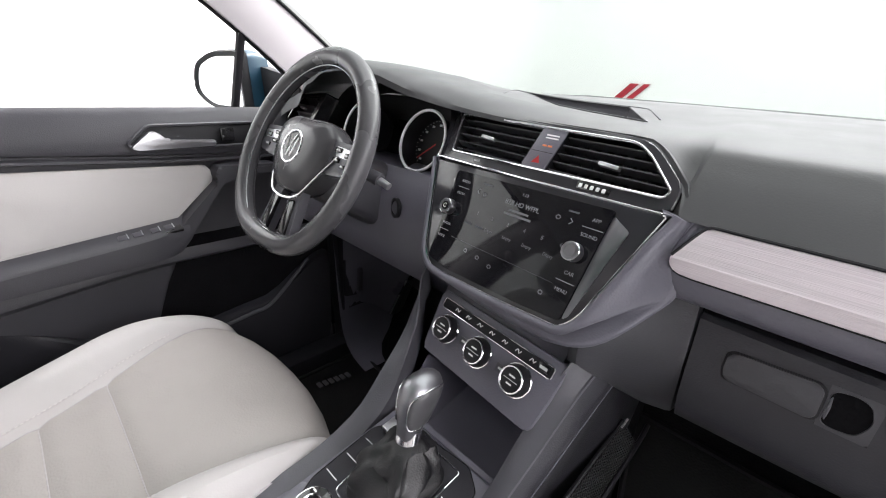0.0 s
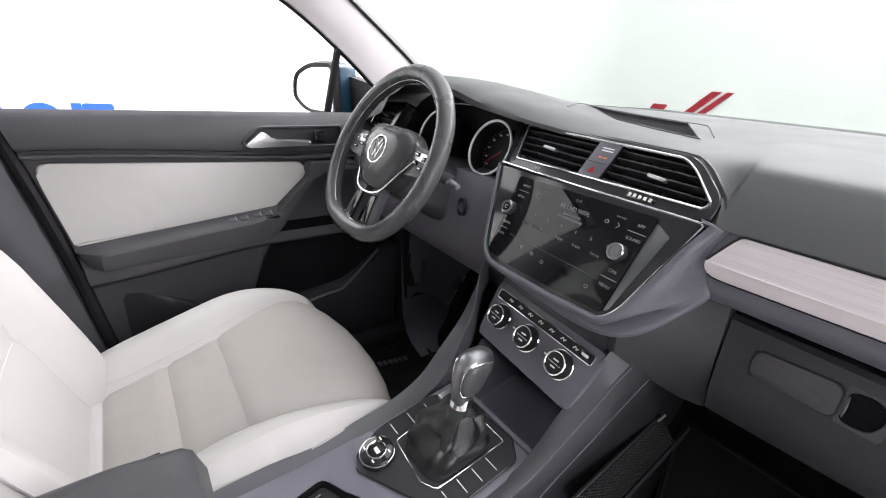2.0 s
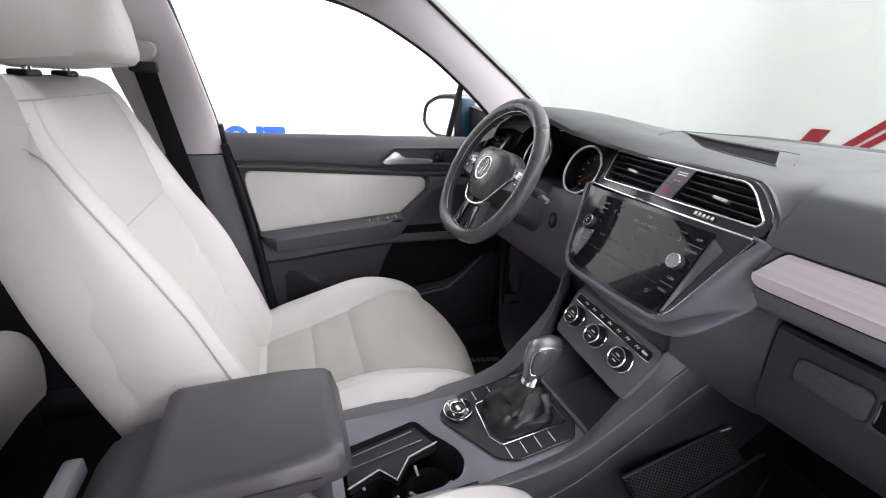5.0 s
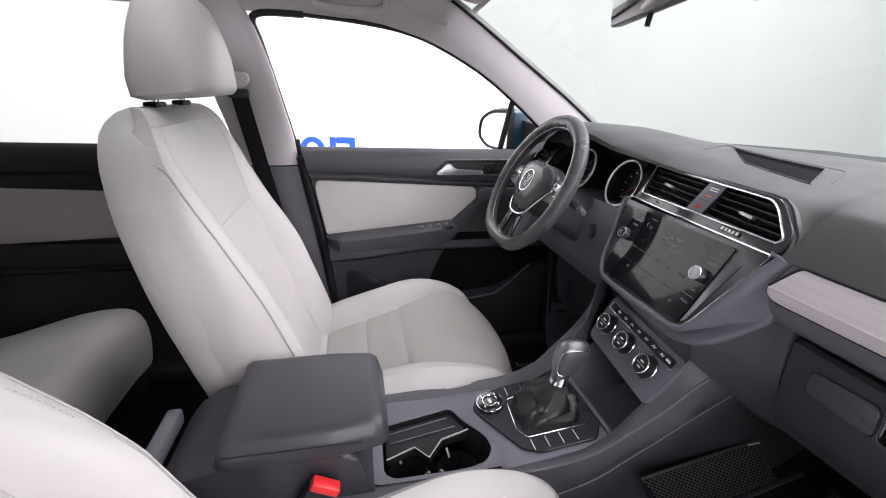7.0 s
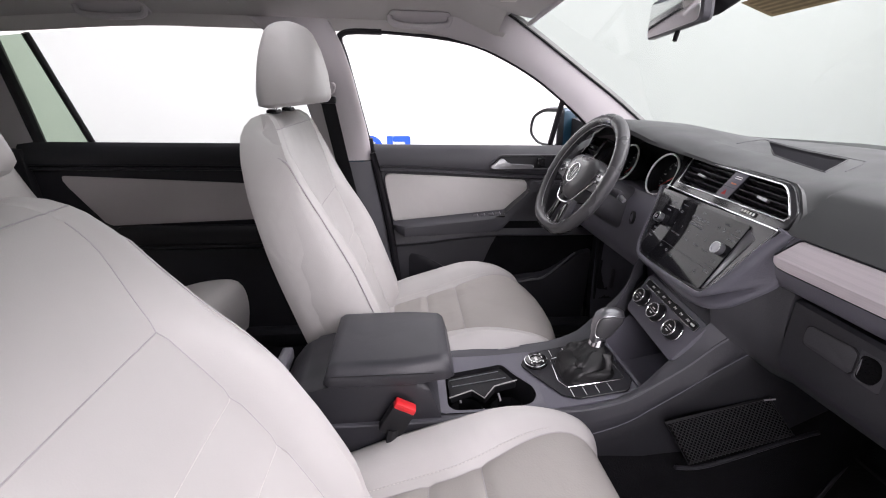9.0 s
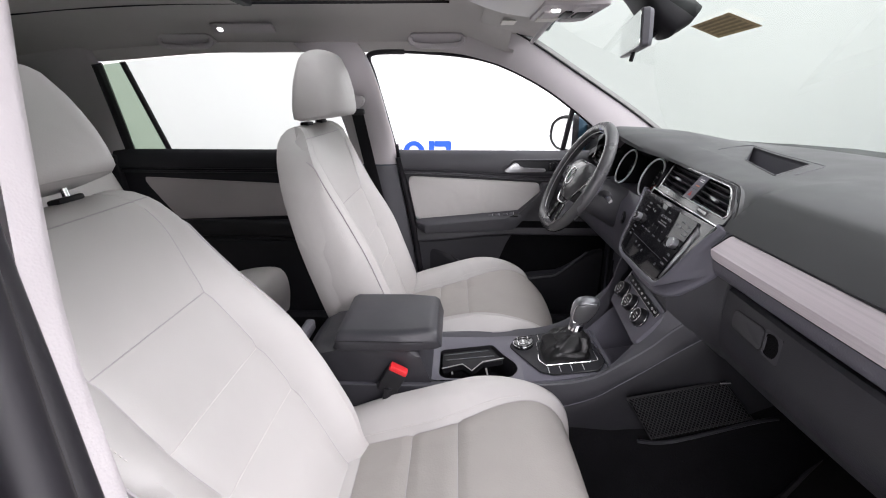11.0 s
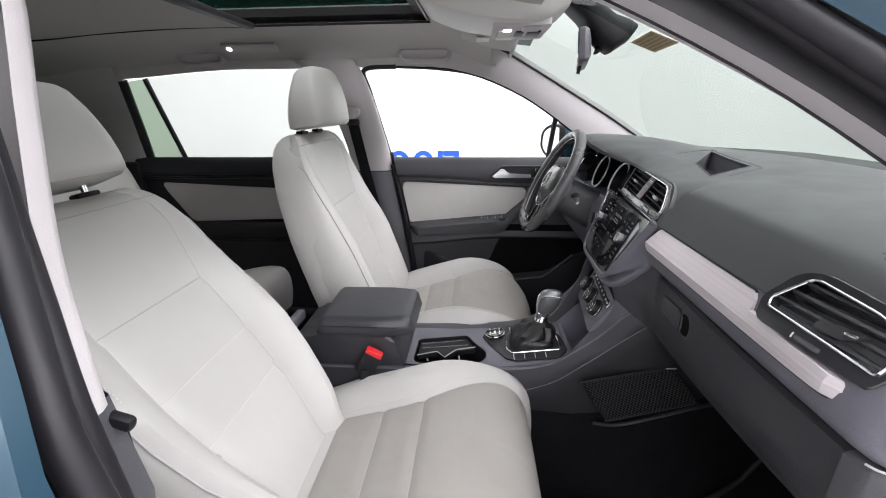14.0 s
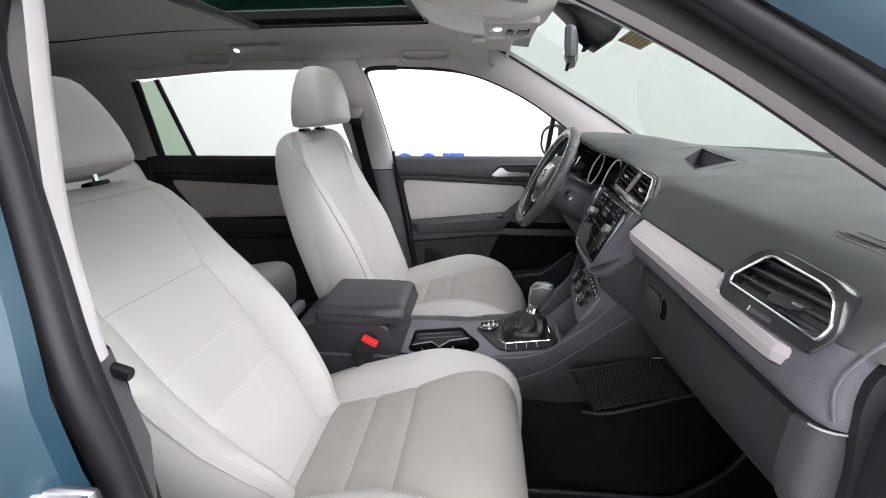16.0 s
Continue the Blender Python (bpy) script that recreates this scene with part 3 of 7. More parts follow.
for s in (-1, 1):
    part("sill_trim", rbox(MID + s * 0.70 - 0.035, MID + s * 0.70 + 0.035, -1.2, 0.92, 0.36, 0.425, 0.012), FLANK, car_body, "dark plastic sill trim")
    if s > 0:
        bm = bmesh.new()
        # Unseen side pane, added with a dark tint to hold light back
        bm.faces.new([bm.verts.new(flank(y, z, 1, -0.01)) for y, z in ((-0.25, 1.10), (-0.25, 1.50), (-2.1, 1.50), (-2.1, 1.10))])
        part("rear_side_glass", bm, QUARTER, car_body, "dark tinted rear side glass", smooth=False)
    part("rear_flank_trim", rbox(MID + s * 0.745 - 0.02, MID + s * 0.745 + 0.02, -2.1, -1.18, 0.36, 1.11, 0.01), BLACK, car_body, "dark boot side trim")
    part("outer_skin", rbox(MID + s * 0.86 - 0.006, MID + s * 0.86 + 0.006, -2.1, -0.95 if s > 0 else -1.1, 0.25, 1.10, 0.0), BLUE_PAINT, car_body, "deep blue painted flank")
    kick = round_poly([(0.835, 0.36), (0.818, 0.60), (0.812, 0.80), (0.80, 1.08), (0.86, 1.125), (1.10, 1.13), (1.15, 0.36)], 0.02) if s < 0 else round_poly([(0.74, 0.36), (0.712, 0.80), (0.692, 1.00), (0.692, 1.075), (0.74, 1.125), (1.10, 1.13), (1.15, 0.36)], [0.01, 0.05, 0.05, 0.05, 0.04, 0.02, 0.01])
    part("kick_panel", prism(kick, MID + s * 0.735 - 0.02, MID + s * 0.735 + (0.02 if s > 0 else 0.045), r=0.012, seg=3), FLANK, car_body, "charcoal plastic kick panel")
# windscreen
def shield_pt(u, v):
    e = curve_pts(GLASS_EDGE, 12)
    k = v * 11
    i = min(10, int(k))
    p = e[i].lerp(e[i + 1], k - i)
    half = abs(p.x - MID) + 0.012
    return Vector((MID + u * half, p.y + 0.11 * (1 - u * u) * (0.6 + 0.4 * v), p.z + 0.028 * (1 - u * u)))


windscreen = solid("windscreen", grid([[shield_pt(u / 10, 0) * 3.5 - shield_pt(u / 10, 1 / 12) * 2.5 for u in range(-10, 11)]] + [[shield_pt(u / 10, v / 12) for u in range(-10, 11)] for v in range(13)]), SHIELD, "raked windscreen of green tinted glass, darkened to dim the wall ahead", "windscreen", kind="structure")
windscreen.visible_shadow = False
bm = grid([[shield_pt(u / 10, v) + Vector((0, -0.006, 0.0 - dz)) for u in range(-10, 11)] for v, dz in ((0.0, 0.028), (0.02, 0.012), (0.06, 0.0), (0.065, -0.004))])
part("windscreen_header", bm, HEADLINER, car_body, "pale grey lined header above the windscreen")

# ---- front seats ----
CUSHION_LINE = [(-0.13, 0.585), (-0.05, 0.608), (0.02, 0.626), (0.10, 0.650), (0.20, 0.680), (0.29, 0.701), (0.355, 0.707), (0.405, 0.701), (0.443, 0.680), (0.466, 0.645), (0.475, 0.59), (0.474, 0.50), (0.468, 0.43)]
BACK_LINE = [(0.035, 0.56), (0.0, 0.635), (-0.033, 0.73), (-0.073, 0.84), (-0.122, 0.98), (-0.16, 1.09), (-0.19, 1.175), (-0.207, 1.225), (-0.228, 1.252), (-0.252, 1.256), (-0.274, 1.238), (-0.282, 1.19), (-0.274, 1.09), (-0.245, 0.95), (-0.205, 0.80), (-0.17, 0.66), (-0.15, 0.52)]
SEC_CUSHION = [(0.0, 0.0), (0.045, 0.0), (0.09, 0.0), (0.125, 0.002), (0.138, -0.003), (0.150, 0.010), (0.172, 0.033), (0.196, 0.046), (0.220, 0.047), (0.240, 0.032), (0.250, 0.008), (0.256, -0.002), (0.262, -0.02), (0.266, -0.06), (0.264, -0.12), (0.255, -0.20)]
SEC_BACK = [(0.0, 0.0), (0.045, 0.0), (0.09, 0.001), (0.124, 0.003), (0.135, -0.002), (0.145, 0.012), (0.162, 0.034), (0.182, 0.049), (0.204, 0.050), (0.222, 0.036), (0.232, 0.018), (0.237, 0.008), (0.243, -0.010), (0.247, -0.035), (0.248, -0.062), (0.245, -0.085)]


def swept(line, half, n, bolster, width, face=1):
    """Rows of points: a mirrored cross-section carried along a line in the car's length plane."""
    pts = curve_pts([(0, y, z) for y, z in line], n)
    rows = []
    for i, p in enumerate(pts):
        t = (pts[min(n - 1, i + 1)] - pts[max(0, i - 1)]).normalized()
        nrm = Vector((0, -t.z, t.y)) * face
        bo, w = bolster(p, i / (n - 1)), width(p, i / (n - 1))
        row = []
        for s in (-1, 1):
            side = []
            for x, d in half:
                d2 = d * bo if d > 0 else d
                side.append(p + nrm * d2 + Vector((s * x * w, 0, 0)))
            row.append(side)
        rows.append(row[0][::-1] + row[1][1:])
    return rows


def patch(rows, i0, i1, j0, j1, dent=0.003):
    """A panel cut out of swept rows, its rim pulled in so that a seam shows."""
    sub = [[q.copy() for q in row[j0 : j1 + 1]] for row in rows[i0 : i1 + 1]]
    return grid(sub)


def seam_rows(rows, lines, cols, depth, face=1):
    """Presses seams into swept rows: lines of row numbers between the two given columns."""
    for i in lines:
        t = (rows[i + 1][15] - rows[i - 1][15]).normalized()
        nrm = Vector((0, -t.z, t.y)) * face
        for j in range(cols[0], cols[1] + 1):
            rows[i][j] = rows[i][j] - nrm * depth


def stitch(points, parent, every=0.0075, r=0.0009, name="stitching"):
    """A row of thread stitches along points."""
    total = sum((b - a).length for a, b in zip(points, points[1:]))
    n = max(2, int(total / every))
    fine = curve_pts(points, 2 * n)
    bm = bmesh.new()
    for k in range(0, 2 * n - 1, 2):
        tube([fine[k], fine[k + 1]], r, 4, bm=bm)
    return part(name, bm, THREAD, parent, "pale stitching")


def lift(rows, i, j, h=0.0016):
    a, b = rows[min(i + 1, len(rows) - 1)][j] - rows[max(i - 1, 0)][j], rows[i][min(j + 1, 30)] - rows[i][max(j - 1, 0)]
    nrm = b.cross(a)
    return rows[i][j] + nrm.normalized() * h * (1 if nrm.z >= 0 or abs(nrm.y) > abs(nrm.z) else -1)


def seat(label, group, recline, raised=0.0, ahead=0.0, lean_pivot=(-0.03, 0.575), waist=0.90, bow=1.0):
    s = thing("front_seat", label, "car seat", group)
    def bc(p, v):
        return 0.35 + 0.65 * (1 - smoothstep(0.24, 0.44, p.y)) * (0.55 + 0.45 * smoothstep(-0.08, 0.10, p.y))
    def wc(p, v):
        return 1 - 0.05 * smoothstep(0.28, 0.47, p.y) - 0.10 * smoothstep(0.66, 0.5, p.z) * smoothstep(0.40, 0.46, p.y) - 0.05 * smoothstep(0.05, -0.12, p.y)
    rows = swept(CUSHION_LINE, SEC_CUSHION, 61, bc, wc)
    # toward the front the centre panel widens until the bolsters run out
    for row in rows:
        g = 0.52 * smoothstep(0.16, 0.43, row[15].y)
        edge, wide = abs(row[19].x), abs(row[26].x)
        for q in row:
            u = abs(q.x)
            if u <= wide:
                q.x = math.copysign(u * (1 + g) if u <= edge else edge * (1 + g) + (u - edge) * (wide - edge * (1 + g)) / (wide - edge), q.x)
    # in plan the nose bows forward in the middle and rounds back at the corners
    for row in rows:
        wide = abs(row[26].x)
        for q in row:
            u = min(1.0, abs(q.x) / wide)
            q.y += bow * (0.040 - 0.060 * u**2.4) * smoothstep(0.20, 0.45, q.y)
    yi = lambda y: min(range(61), key=lambda i: abs(rows[i][15].y - y) + (1 if rows[i][15].z < 0.5 else 0))
    a, b, c = yi(0.02), yi(0.125), yi(0.23)
    seam_rows(rows, (a, b, c), (11, 19), 0.005)
    part("cushion_insert", patch(rows, a, b, 11, 19), INSERT, s, "perforated beige leatherette centre panel")
    part("cushion_insert", patch(rows, b, c, 11, 19), INSERT, s, "perforated beige leatherette centre panel")
    part("cushion_front", patch(rows, c, 60, 11, 19), INSERT, s, "smooth beige leatherette thigh panel")
    part("cushion_rear", patch(rows, 0, a, 11, 19), LEATHER, s)
    for j0, j1, k0, k1 in ((4, 11, 0, 4), (19, 26, 26, 30)):
        part("cushion_bolster", patch(rows, 0, 60, j0, j1), LEATHER, s, "light grey leatherette bolster")
        part("cushion_side", patch(rows, 0, 60, k0, k1), LEATHER, s, "light grey leatherette side panel")
    for j, g in ((4, 1), (26, 1)):
        part("piping", tube([rows[i][j] for i in range(3, 60)], 0.0022, 6), PIPING, s)
    for j in (10, 20):
        stitch([lift(rows, i, j) for i in range(4, yi(0.40), 2)], s)
    for j in (11, 19):
        part("panel_seam", tube([lift(rows, i, j, 0.0002) for i in range(2, 56)], 0.0011, 5), PIPING, s)
    for i in (a, b, c):
        part("panel_seam", tube([lift(rows, i, j, 0.0002) for j in range(11, 20)], 0.0010, 5), PIPING, s)
    base = rbox(-0.235, 0.235, -0.16, 0.40, 0.40, 0.60, 0.03)
    part("seat_base", base, BLACK, s, "black plastic seat base")
    for x in (-0.2, 0.2):
        part("seat_rail", rbox(x - 0.02, x + 0.02, -0.24, 0.34, 0.36, 0.41, 0.004), BLACK, s)
    # backrest, built upright and leaned back
    turn = Matrix.Translation((0, lean_pivot[0], lean_pivot[1])) @ pose(0, 0, 0, recline, 0, 0) @ Matrix.Translation((0, -lean_pivot[0], -lean_pivot[1]))
    def bb(p, v):
        return (0.12 + 0.88 * (1 - smoothstep(0.86, 1.15, p.z))) * (1 - smoothstep(0.40, 0.47, v)) * (0.6 + 0.4 * smoothstep(0.58, 0.68, p.z))
    def wb(p, v):
        return lerp_table([(0.5, waist - 0.06), (0.62, waist), (0.70, 0.45 + 0.55 * waist), (0.78, 0.80 + 0.20 * waist), (0.87, 1.0), (0.95, 1.0), (1.08, 0.965), (1.17, 0.90), (1.215, 0.82), (1.24, 0.73), (1.256, 0.62)], p.z)
    rows = swept(BACK_LINE, SEC_BACK, 85, bb, wb, -1)
    # above the seam the shoulder panel fans out towards the edges
    for i, row in enumerate(rows[:56]):
        g = 0.42 * smoothstep(1.03, 1.21, row[15].z) * smoothstep(54, 44, i)
        edge, wide = abs(row[19].x), abs(row[30].x)
        for q in row:
            u = abs(q.x)
            v = u * (1 + g) if u <= edge else edge * (1 + g) + (u - edge) * (wide - edge * (1 + g)) / (wide - edge)
            q.x = math.copysign(v, q.x)
    rows = [[turn @ q for q in row] for row in rows]
    flat = curve_pts([(0, y, z) for y, z in BACK_LINE], 85)
    zi = lambda z: min(range(40), key=lambda i: abs(flat[i].z - z))
    lo, m1, m2, up, top = zi(0.64), zi(0.79), zi(0.905), zi(1.03), zi(1.225)
    seam_rows(rows, (m1, m2, up), (11, 19), 0.005, -1)
    part("backrest_cover", grid(rows), LEATHER, s, "light grey leatherette backrest cover")
    for i0, i1 in ((0, m1), (m1, m2), (m2, up)):
        part("backrest_insert", grid([[lift(rows, i, j, 0.0007) for j in range(11, 20)] for i in range(i0, i1 + 1)]), INSERT, s, "perforated beige leatherette centre panel")
    for j in (11, 19):
        part("panel_seam", tube([rows[i][j] for i in range(2, top)], 0.0012, 5), PIPING, s)
    for i, r, mt in ((up, 0.0013, PIPING), (m2, 0.0008, THREAD), (m1, 0.0008, THREAD)):
        part("panel_seam", tube([rows[i][j] for j in range(11, 20)], r, 5), mt, s)
    for j, outer in ((6, 0), (24, 30)):
        z0, z1 = zi(1.06), zi(1.185)
        path = [rows[i][j] for i in range(2, z0)]
        for n in range(13):
            f_i, f_j = z0 + (z1 - z0) * math.sin(math.pi * n / 24), j + (outer - j) * (1 - math.cos(math.pi * n / 24))
            i, k = int(min(f_i, 83)), int(min(f_j, 29))
            lo_p, hi_p = rows[i][k].lerp(rows[i][k + 1], f_j - k), rows[i + 1][k].lerp(rows[i + 1][k + 1], f_j - k)
            path.append(lo_p.lerp(hi_p, f_i - i))
        part("piping", tube([p + Vector((math.copysign(0.0012, outer - 15) if n > len(path) - 14 else 0, 0.0006, 0)) for n, p in enumerate(path)], 0.0022, 6), PIPING, s)
        stitch([lift(rows, i, j + (1 if j == 6 else -1)) for i in range(4, top - 4, 2)], s)
    part("shoulder_seam", tube([rows[top][j] for j in range(5, 26)], 0.0013, 6), PIPING, s)
    # head restraint on its two posts
    head = turn @ Matrix.Translation((0, -0.200 + ahead, 1.362 + raised)) @ pose(0, 0, 0, 7, 0, 0)
    def shape(z, grow=1.0):
        w = lerp_table([(-0.088, 0.116), (-0.082, 0.126), (-0.05, 0.131), (0.0, 0.127), (0.04, 0.117), (0.07, 0.106), (0.082, 0.094), (0.088, 0.074)], z)
        d = lerp_table([(-0.088, 0.046), (-0.078, 0.058), (-0.02, 0.060), (0.03, 0.054), (0.07, 0.041), (0.083, 0.031), (0.088, 0.018)], z)
        rear = lerp_table([(-0.088, 0.070), (-0.080, 0.090), (-0.05, 0.086), (0.0, 0.072), (0.04, 0.057), (0.07, 0.042), (0.083, 0.030), (0.088, 0.018)], z)
        ring = []
        for k in range(36):
            a = 2 * math.pi * k / 36
            c, q = math.cos(a), math.sin(a)
            x, y = w * math.copysign(abs(c) ** 0.45, c), (d if q > 0 else rear) * math.copysign(abs(q) ** 0.55, q)
            if q < 0:
                x *= 1 - 0.10 * abs(q) ** 1.5
            ring.append(head @ Vector((x, y - 0.022 * (x / 0.13) ** 2, z)))
        return ring
    zs = [-0.088, -0.086, -0.08, -0.07, -0.05, -0.02, 0.01, 0.035, 0.055, 0.07, 0.08, 0.086, 0.088]
    part("head_restraint", grid([shape(z) for z in zs], closed=True, cap=True), LEATHER, s, "light grey leatherette head restraint")
    for x in (-0.066, 0.066):
        part("post", tube([turn @ Vector((x, -0.243, 1.235)), turn @ Vector((x, -0.236, 1.30 + raised))], 0.006, 10), CHROME, s, "chrome head restraint post")
        part("post_collar", rbox(-0.024, 0.024, -0.012, 0.012, -0.004, 0.006, 0.004, m=turn @ Matrix.Translation((x, -0.243, 1.258))), BLACK, s, "black plastic collar")
    return s


driver_seat = seat("light grey leatherette driver's seat with beige centre panels, backrest upright", "front seats", 0.0, 0.0, 0.012)
driver_seat.location = (-0.381, 0.0, 0.0)
passenger_seat = seat("light grey leatherette passenger seat with beige centre panels, backrest reclined", "front seats", 14.0, 0.006, -0.012, waist=0.68, bow=0.12)
passenger_seat.location = (0.345, -0.035, -0.008)
for ob_seat, sx in ((passenger_seat, 1),):
    part("recline_lever", rbox(0.262, 0.285, -0.02, 0.07, 0.545, 0.575, 0.008), BLACK, ob_seat, "black plastic recline lever")
    part("side_valance", prism(round_poly([(-0.20, 0.42), (-0.20, 0.56), (-0.06, 0.60), (0.20, 0.54), (0.40, 0.52), (0.42, 0.42)], 0.03), 0.248, 0.262, r=0.004), LEATHER, ob_seat, "light grey side valance")

# rear bench
rear_bench = thing("rear_bench", "light grey leatherette rear bench behind the front seats", "car seat")
for x0, x1 in ((-0.70, -0.20), (-0.19, 0.16), (0.17, 0.67)):
    w, c = (x1 - x0) / 2, (x0 + x1) / 2
    line = [(-1.00, 0.56), (-0.85, 0.60), (-0.68, 0.65), (-0.57, 0.66), (-0.53, 0.63), (-0.52, 0.56), (-0.53, 0.48)]
    sec = [(0, 0), (w * 0.5, 0.0), (w * 0.8, 0.008), (w * 0.92, 0.0), (w * 0.985, -0.02), (w, -0.07), (w, -0.14)]
    rows = swept(line, sec, 30, lambda p, v: 1, lambda p, v: 1)
    part("cushion", grid([[q + Vector((c, 0, 0)) for q in r] for r in rows]), LEATHER, rear_bench)
    line = [(-0.98, 0.56), (-1.02, 0.68), (-1.08, 0.85), (-1.14, 1.0), (-1.18, 1.10), (-1.21, 1.12), (-1.25, 1.10), (-1.24, 0.9), (-1.2, 0.6)]
    rows = swept(line, sec[:5] + [(w, -0.04), (w, -0.06)], 34, lambda p, v: 1, lambda p, v: 1, -1)
    part("backrest", grid([[q + Vector((c, 0, 0)) for q in r] for r in rows]), LEATHER, rear_bench)
part("bench_base", rbox(-0.70, 0.67, -1.1, -0.56, 0.36, 0.52, 0.02), BLACK, rear_bench)

# ---- dashboard ----
def grown_flat(pts, k):
    cx, cy = sum(p[0] for p in pts) / len(pts), sum(p[1] for p in pts) / len(pts)
    return [(cx + (x - cx) * k, cy + (y - cy) * (k + 0.03)) for x, y in pts]



dashboard = thing("dashboard", "charcoal soft-touch dashboard with a brushed strip and chrome-rimmed vents", "dashboard", kind="structure")
# the upper pad: for each place across the car, a line from the windscreen to the front lip
PAD = [
    # x: screen edge, rear of the top, crest, lip, lip underside (y, z)
    (-0.8, [(1.07, 1.15), (0.98, 1.165), (0.84, 1.168), (0.76, 1.155), (0.715, 1.13), (0.7, 1.1)]),
    (-0.66, [(1.12, 1.172), (1, 1.19), (0.84, 1.195), (0.74, 1.185), (0.7, 1.165), (0.69, 1.14)]),
    (-0.56, [(1.15, 1.185), (1.02, 1.198), (0.84, 1.219), (0.72, 1.221), (0.672, 1.214), (0.668, 1.195)]),
    (-0.46, [(1.17, 1.195), (1.02, 1.206), (0.85, 1.235), (0.71, 1.244), (0.655, 1.238), (0.65, 1.222)]),
    (-0.38, [(1.18, 1.2), (1.03, 1.206), (0.85, 1.237), (0.7, 1.246), (0.648, 1.24), (0.643, 1.226)]),
    (-0.3, [(1.19, 1.203), (1.03, 1.206), (0.86, 1.229), (0.72, 1.236), (0.652, 1.23), (0.648, 1.213)]),
    (-0.25, [(1.19, 1.2055), (1.03, 1.206), (0.87, 1.217), (0.74, 1.221), (0.684, 1.208), (0.679, 1.194)]),
    (-0.2, [(1.195, 1.208), (1.03, 1.206), (0.88, 1.208), (0.78, 1.206), (0.736, 1.188), (0.73, 1.178)]),
    (-0.15, [(1.195, 1.2081), (1.03, 1.2061), (0.885, 1.202), (0.79, 1.198), (0.742, 1.182), (0.736, 1.173)]),
    (-0.1, [(1.2, 1.2082), (1.03, 1.2062), (0.89, 1.199), (0.8, 1.194), (0.74, 1.18), (0.732, 1.17)]),
    (0.0, [(1.2, 1.2084), (1.03, 1.2064), (0.89, 1.197), (0.79, 1.189), (0.728, 1.178), (0.72, 1.169)]),
    (0.1, [(1.2, 1.2085), (1.03, 1.2065), (0.88, 1.195), (0.775, 1.186), (0.718, 1.179), (0.709, 1.172)]),
    (0.132, [(1.198, 1.2086), (1.03, 1.2066), (0.8745, 1.1951), (0.7707, 1.1858), (0.712, 1.176), (0.701, 1.168)]),
    (0.15, [(1.196, 1.2086), (1.03, 1.2066), (0.8664, 1.1961), (0.7574, 1.1827), (0.706, 1.166), (0.692, 1.156)]),
    (0.165, [(1.195, 1.2087), (1.03, 1.2067), (0.8637, 1.1969), (0.748, 1.1811), (0.702, 1.156), (0.682, 1.144)]),
    (0.179, [(1.193, 1.2087), (1.03, 1.2067), (0.8612, 1.1976), (0.7391, 1.1804), (0.7, 1.148), (0.674, 1.133)]),
    (0.185, [(1.192, 1.2087), (1.03, 1.2067), (0.86, 1.198), (0.735, 1.1805), (0.7, 1.1585), (0.66, 1.1105)]),
    (0.22, [(1.19, 1.2088), (1.03, 1.2068), (0.86, 1.198), (0.735, 1.1805), (0.7, 1.1585), (0.66, 1.11)]),
    (0.35, [(1.18, 1.209), (1.02, 1.207), (0.86, 1.198), (0.735, 1.1805), (0.7, 1.1585), (0.66, 1.1105)]),
    (0.5, [(1.15, 1.192), (1, 1.2), (0.86, 1.198), (0.735, 1.1805), (0.7, 1.1585), (0.664, 1.112)]),
    (0.6, [(1.12, 1.175), (0.98, 1.188), (0.8537, 1.1939), (0.7435, 1.1781), (0.7006, 1.1552), (0.665, 1.113)]),
    (0.69, [(1.08, 1.16), (0.96, 1.175), (0.848, 1.186), (0.753, 1.173), (0.7018, 1.151), (0.665, 1.112)]),
    (0.705, [(1.07, 1.1586), (0.96, 1.173), (0.845, 1.1785), (0.7598, 1.1666), (0.7067, 1.1461), (0.674, 1.109)]),
    (0.722, [(1.07, 1.15), (0.96, 1.16), (0.87, 1.16), (0.79, 1.15), (0.738, 1.13), (0.705, 1.1)]),
]


def pad_at(x):
    for (a, p), (b, q) in zip(PAD, PAD[1:]):
        if x <= b:
            t = smoothstep(0, 1, (x - a) / (b - a)) * 0.5 + 0.5 * (x - a) / (b - a)
            return [(u[0] + (v[0] - u[0]) * t, u[1] + (v[1] - u[1]) * t) for u, v in zip(p, q)]
    return PAD[-1][1]


xs = [-0.80 + 1.522 * k / 90 for k in range(91)]
SLOT_X0, SLOT_X1, SLOT_Y0, SLOT_Y1 = -0.185, 0.035, 0.845, 0.925


xs = sorted([x for x in xs if min(abs(x - SLOT_X0), abs(x - SLOT_X1)) > 0.004 and not 0.128 < x < 0.19] + [SLOT_X0, SLOT_X1, 0.132, 0.141, 0.150, 0.158, 0.165, 0.172, 0.179, 0.182, 0.185, 0.200])


def span(pts, n):
    return curve_pts(pts, n) if len(pts) > 1 else pts * n


pad_rows = []
for x in xs:
    pts = curve_pts([(x, y, z) for y, z in pad_at(x)], 160)
    skew = 0.13 * (x + 0.075)
    i1 = min(range(110), key=lambda i: abs(pts[i].y - (SLOT_Y1 - skew)))
    i0 = min(range(110), key=lambda i: abs(pts[i].y - (SLOT_Y0 - skew)))
    pad_rows.append(span(pts[: i1 + 1], 10)[:-1] + span(pts[i1 : i0 + 1], 4)[:-1] + span(pts[i0:], 22))
pad_z = lambda x, y: lerp_table(sorted(pad_at(x)), y)
ia, ib = xs.index(SLOT_X0), xs.index(SLOT_X1)
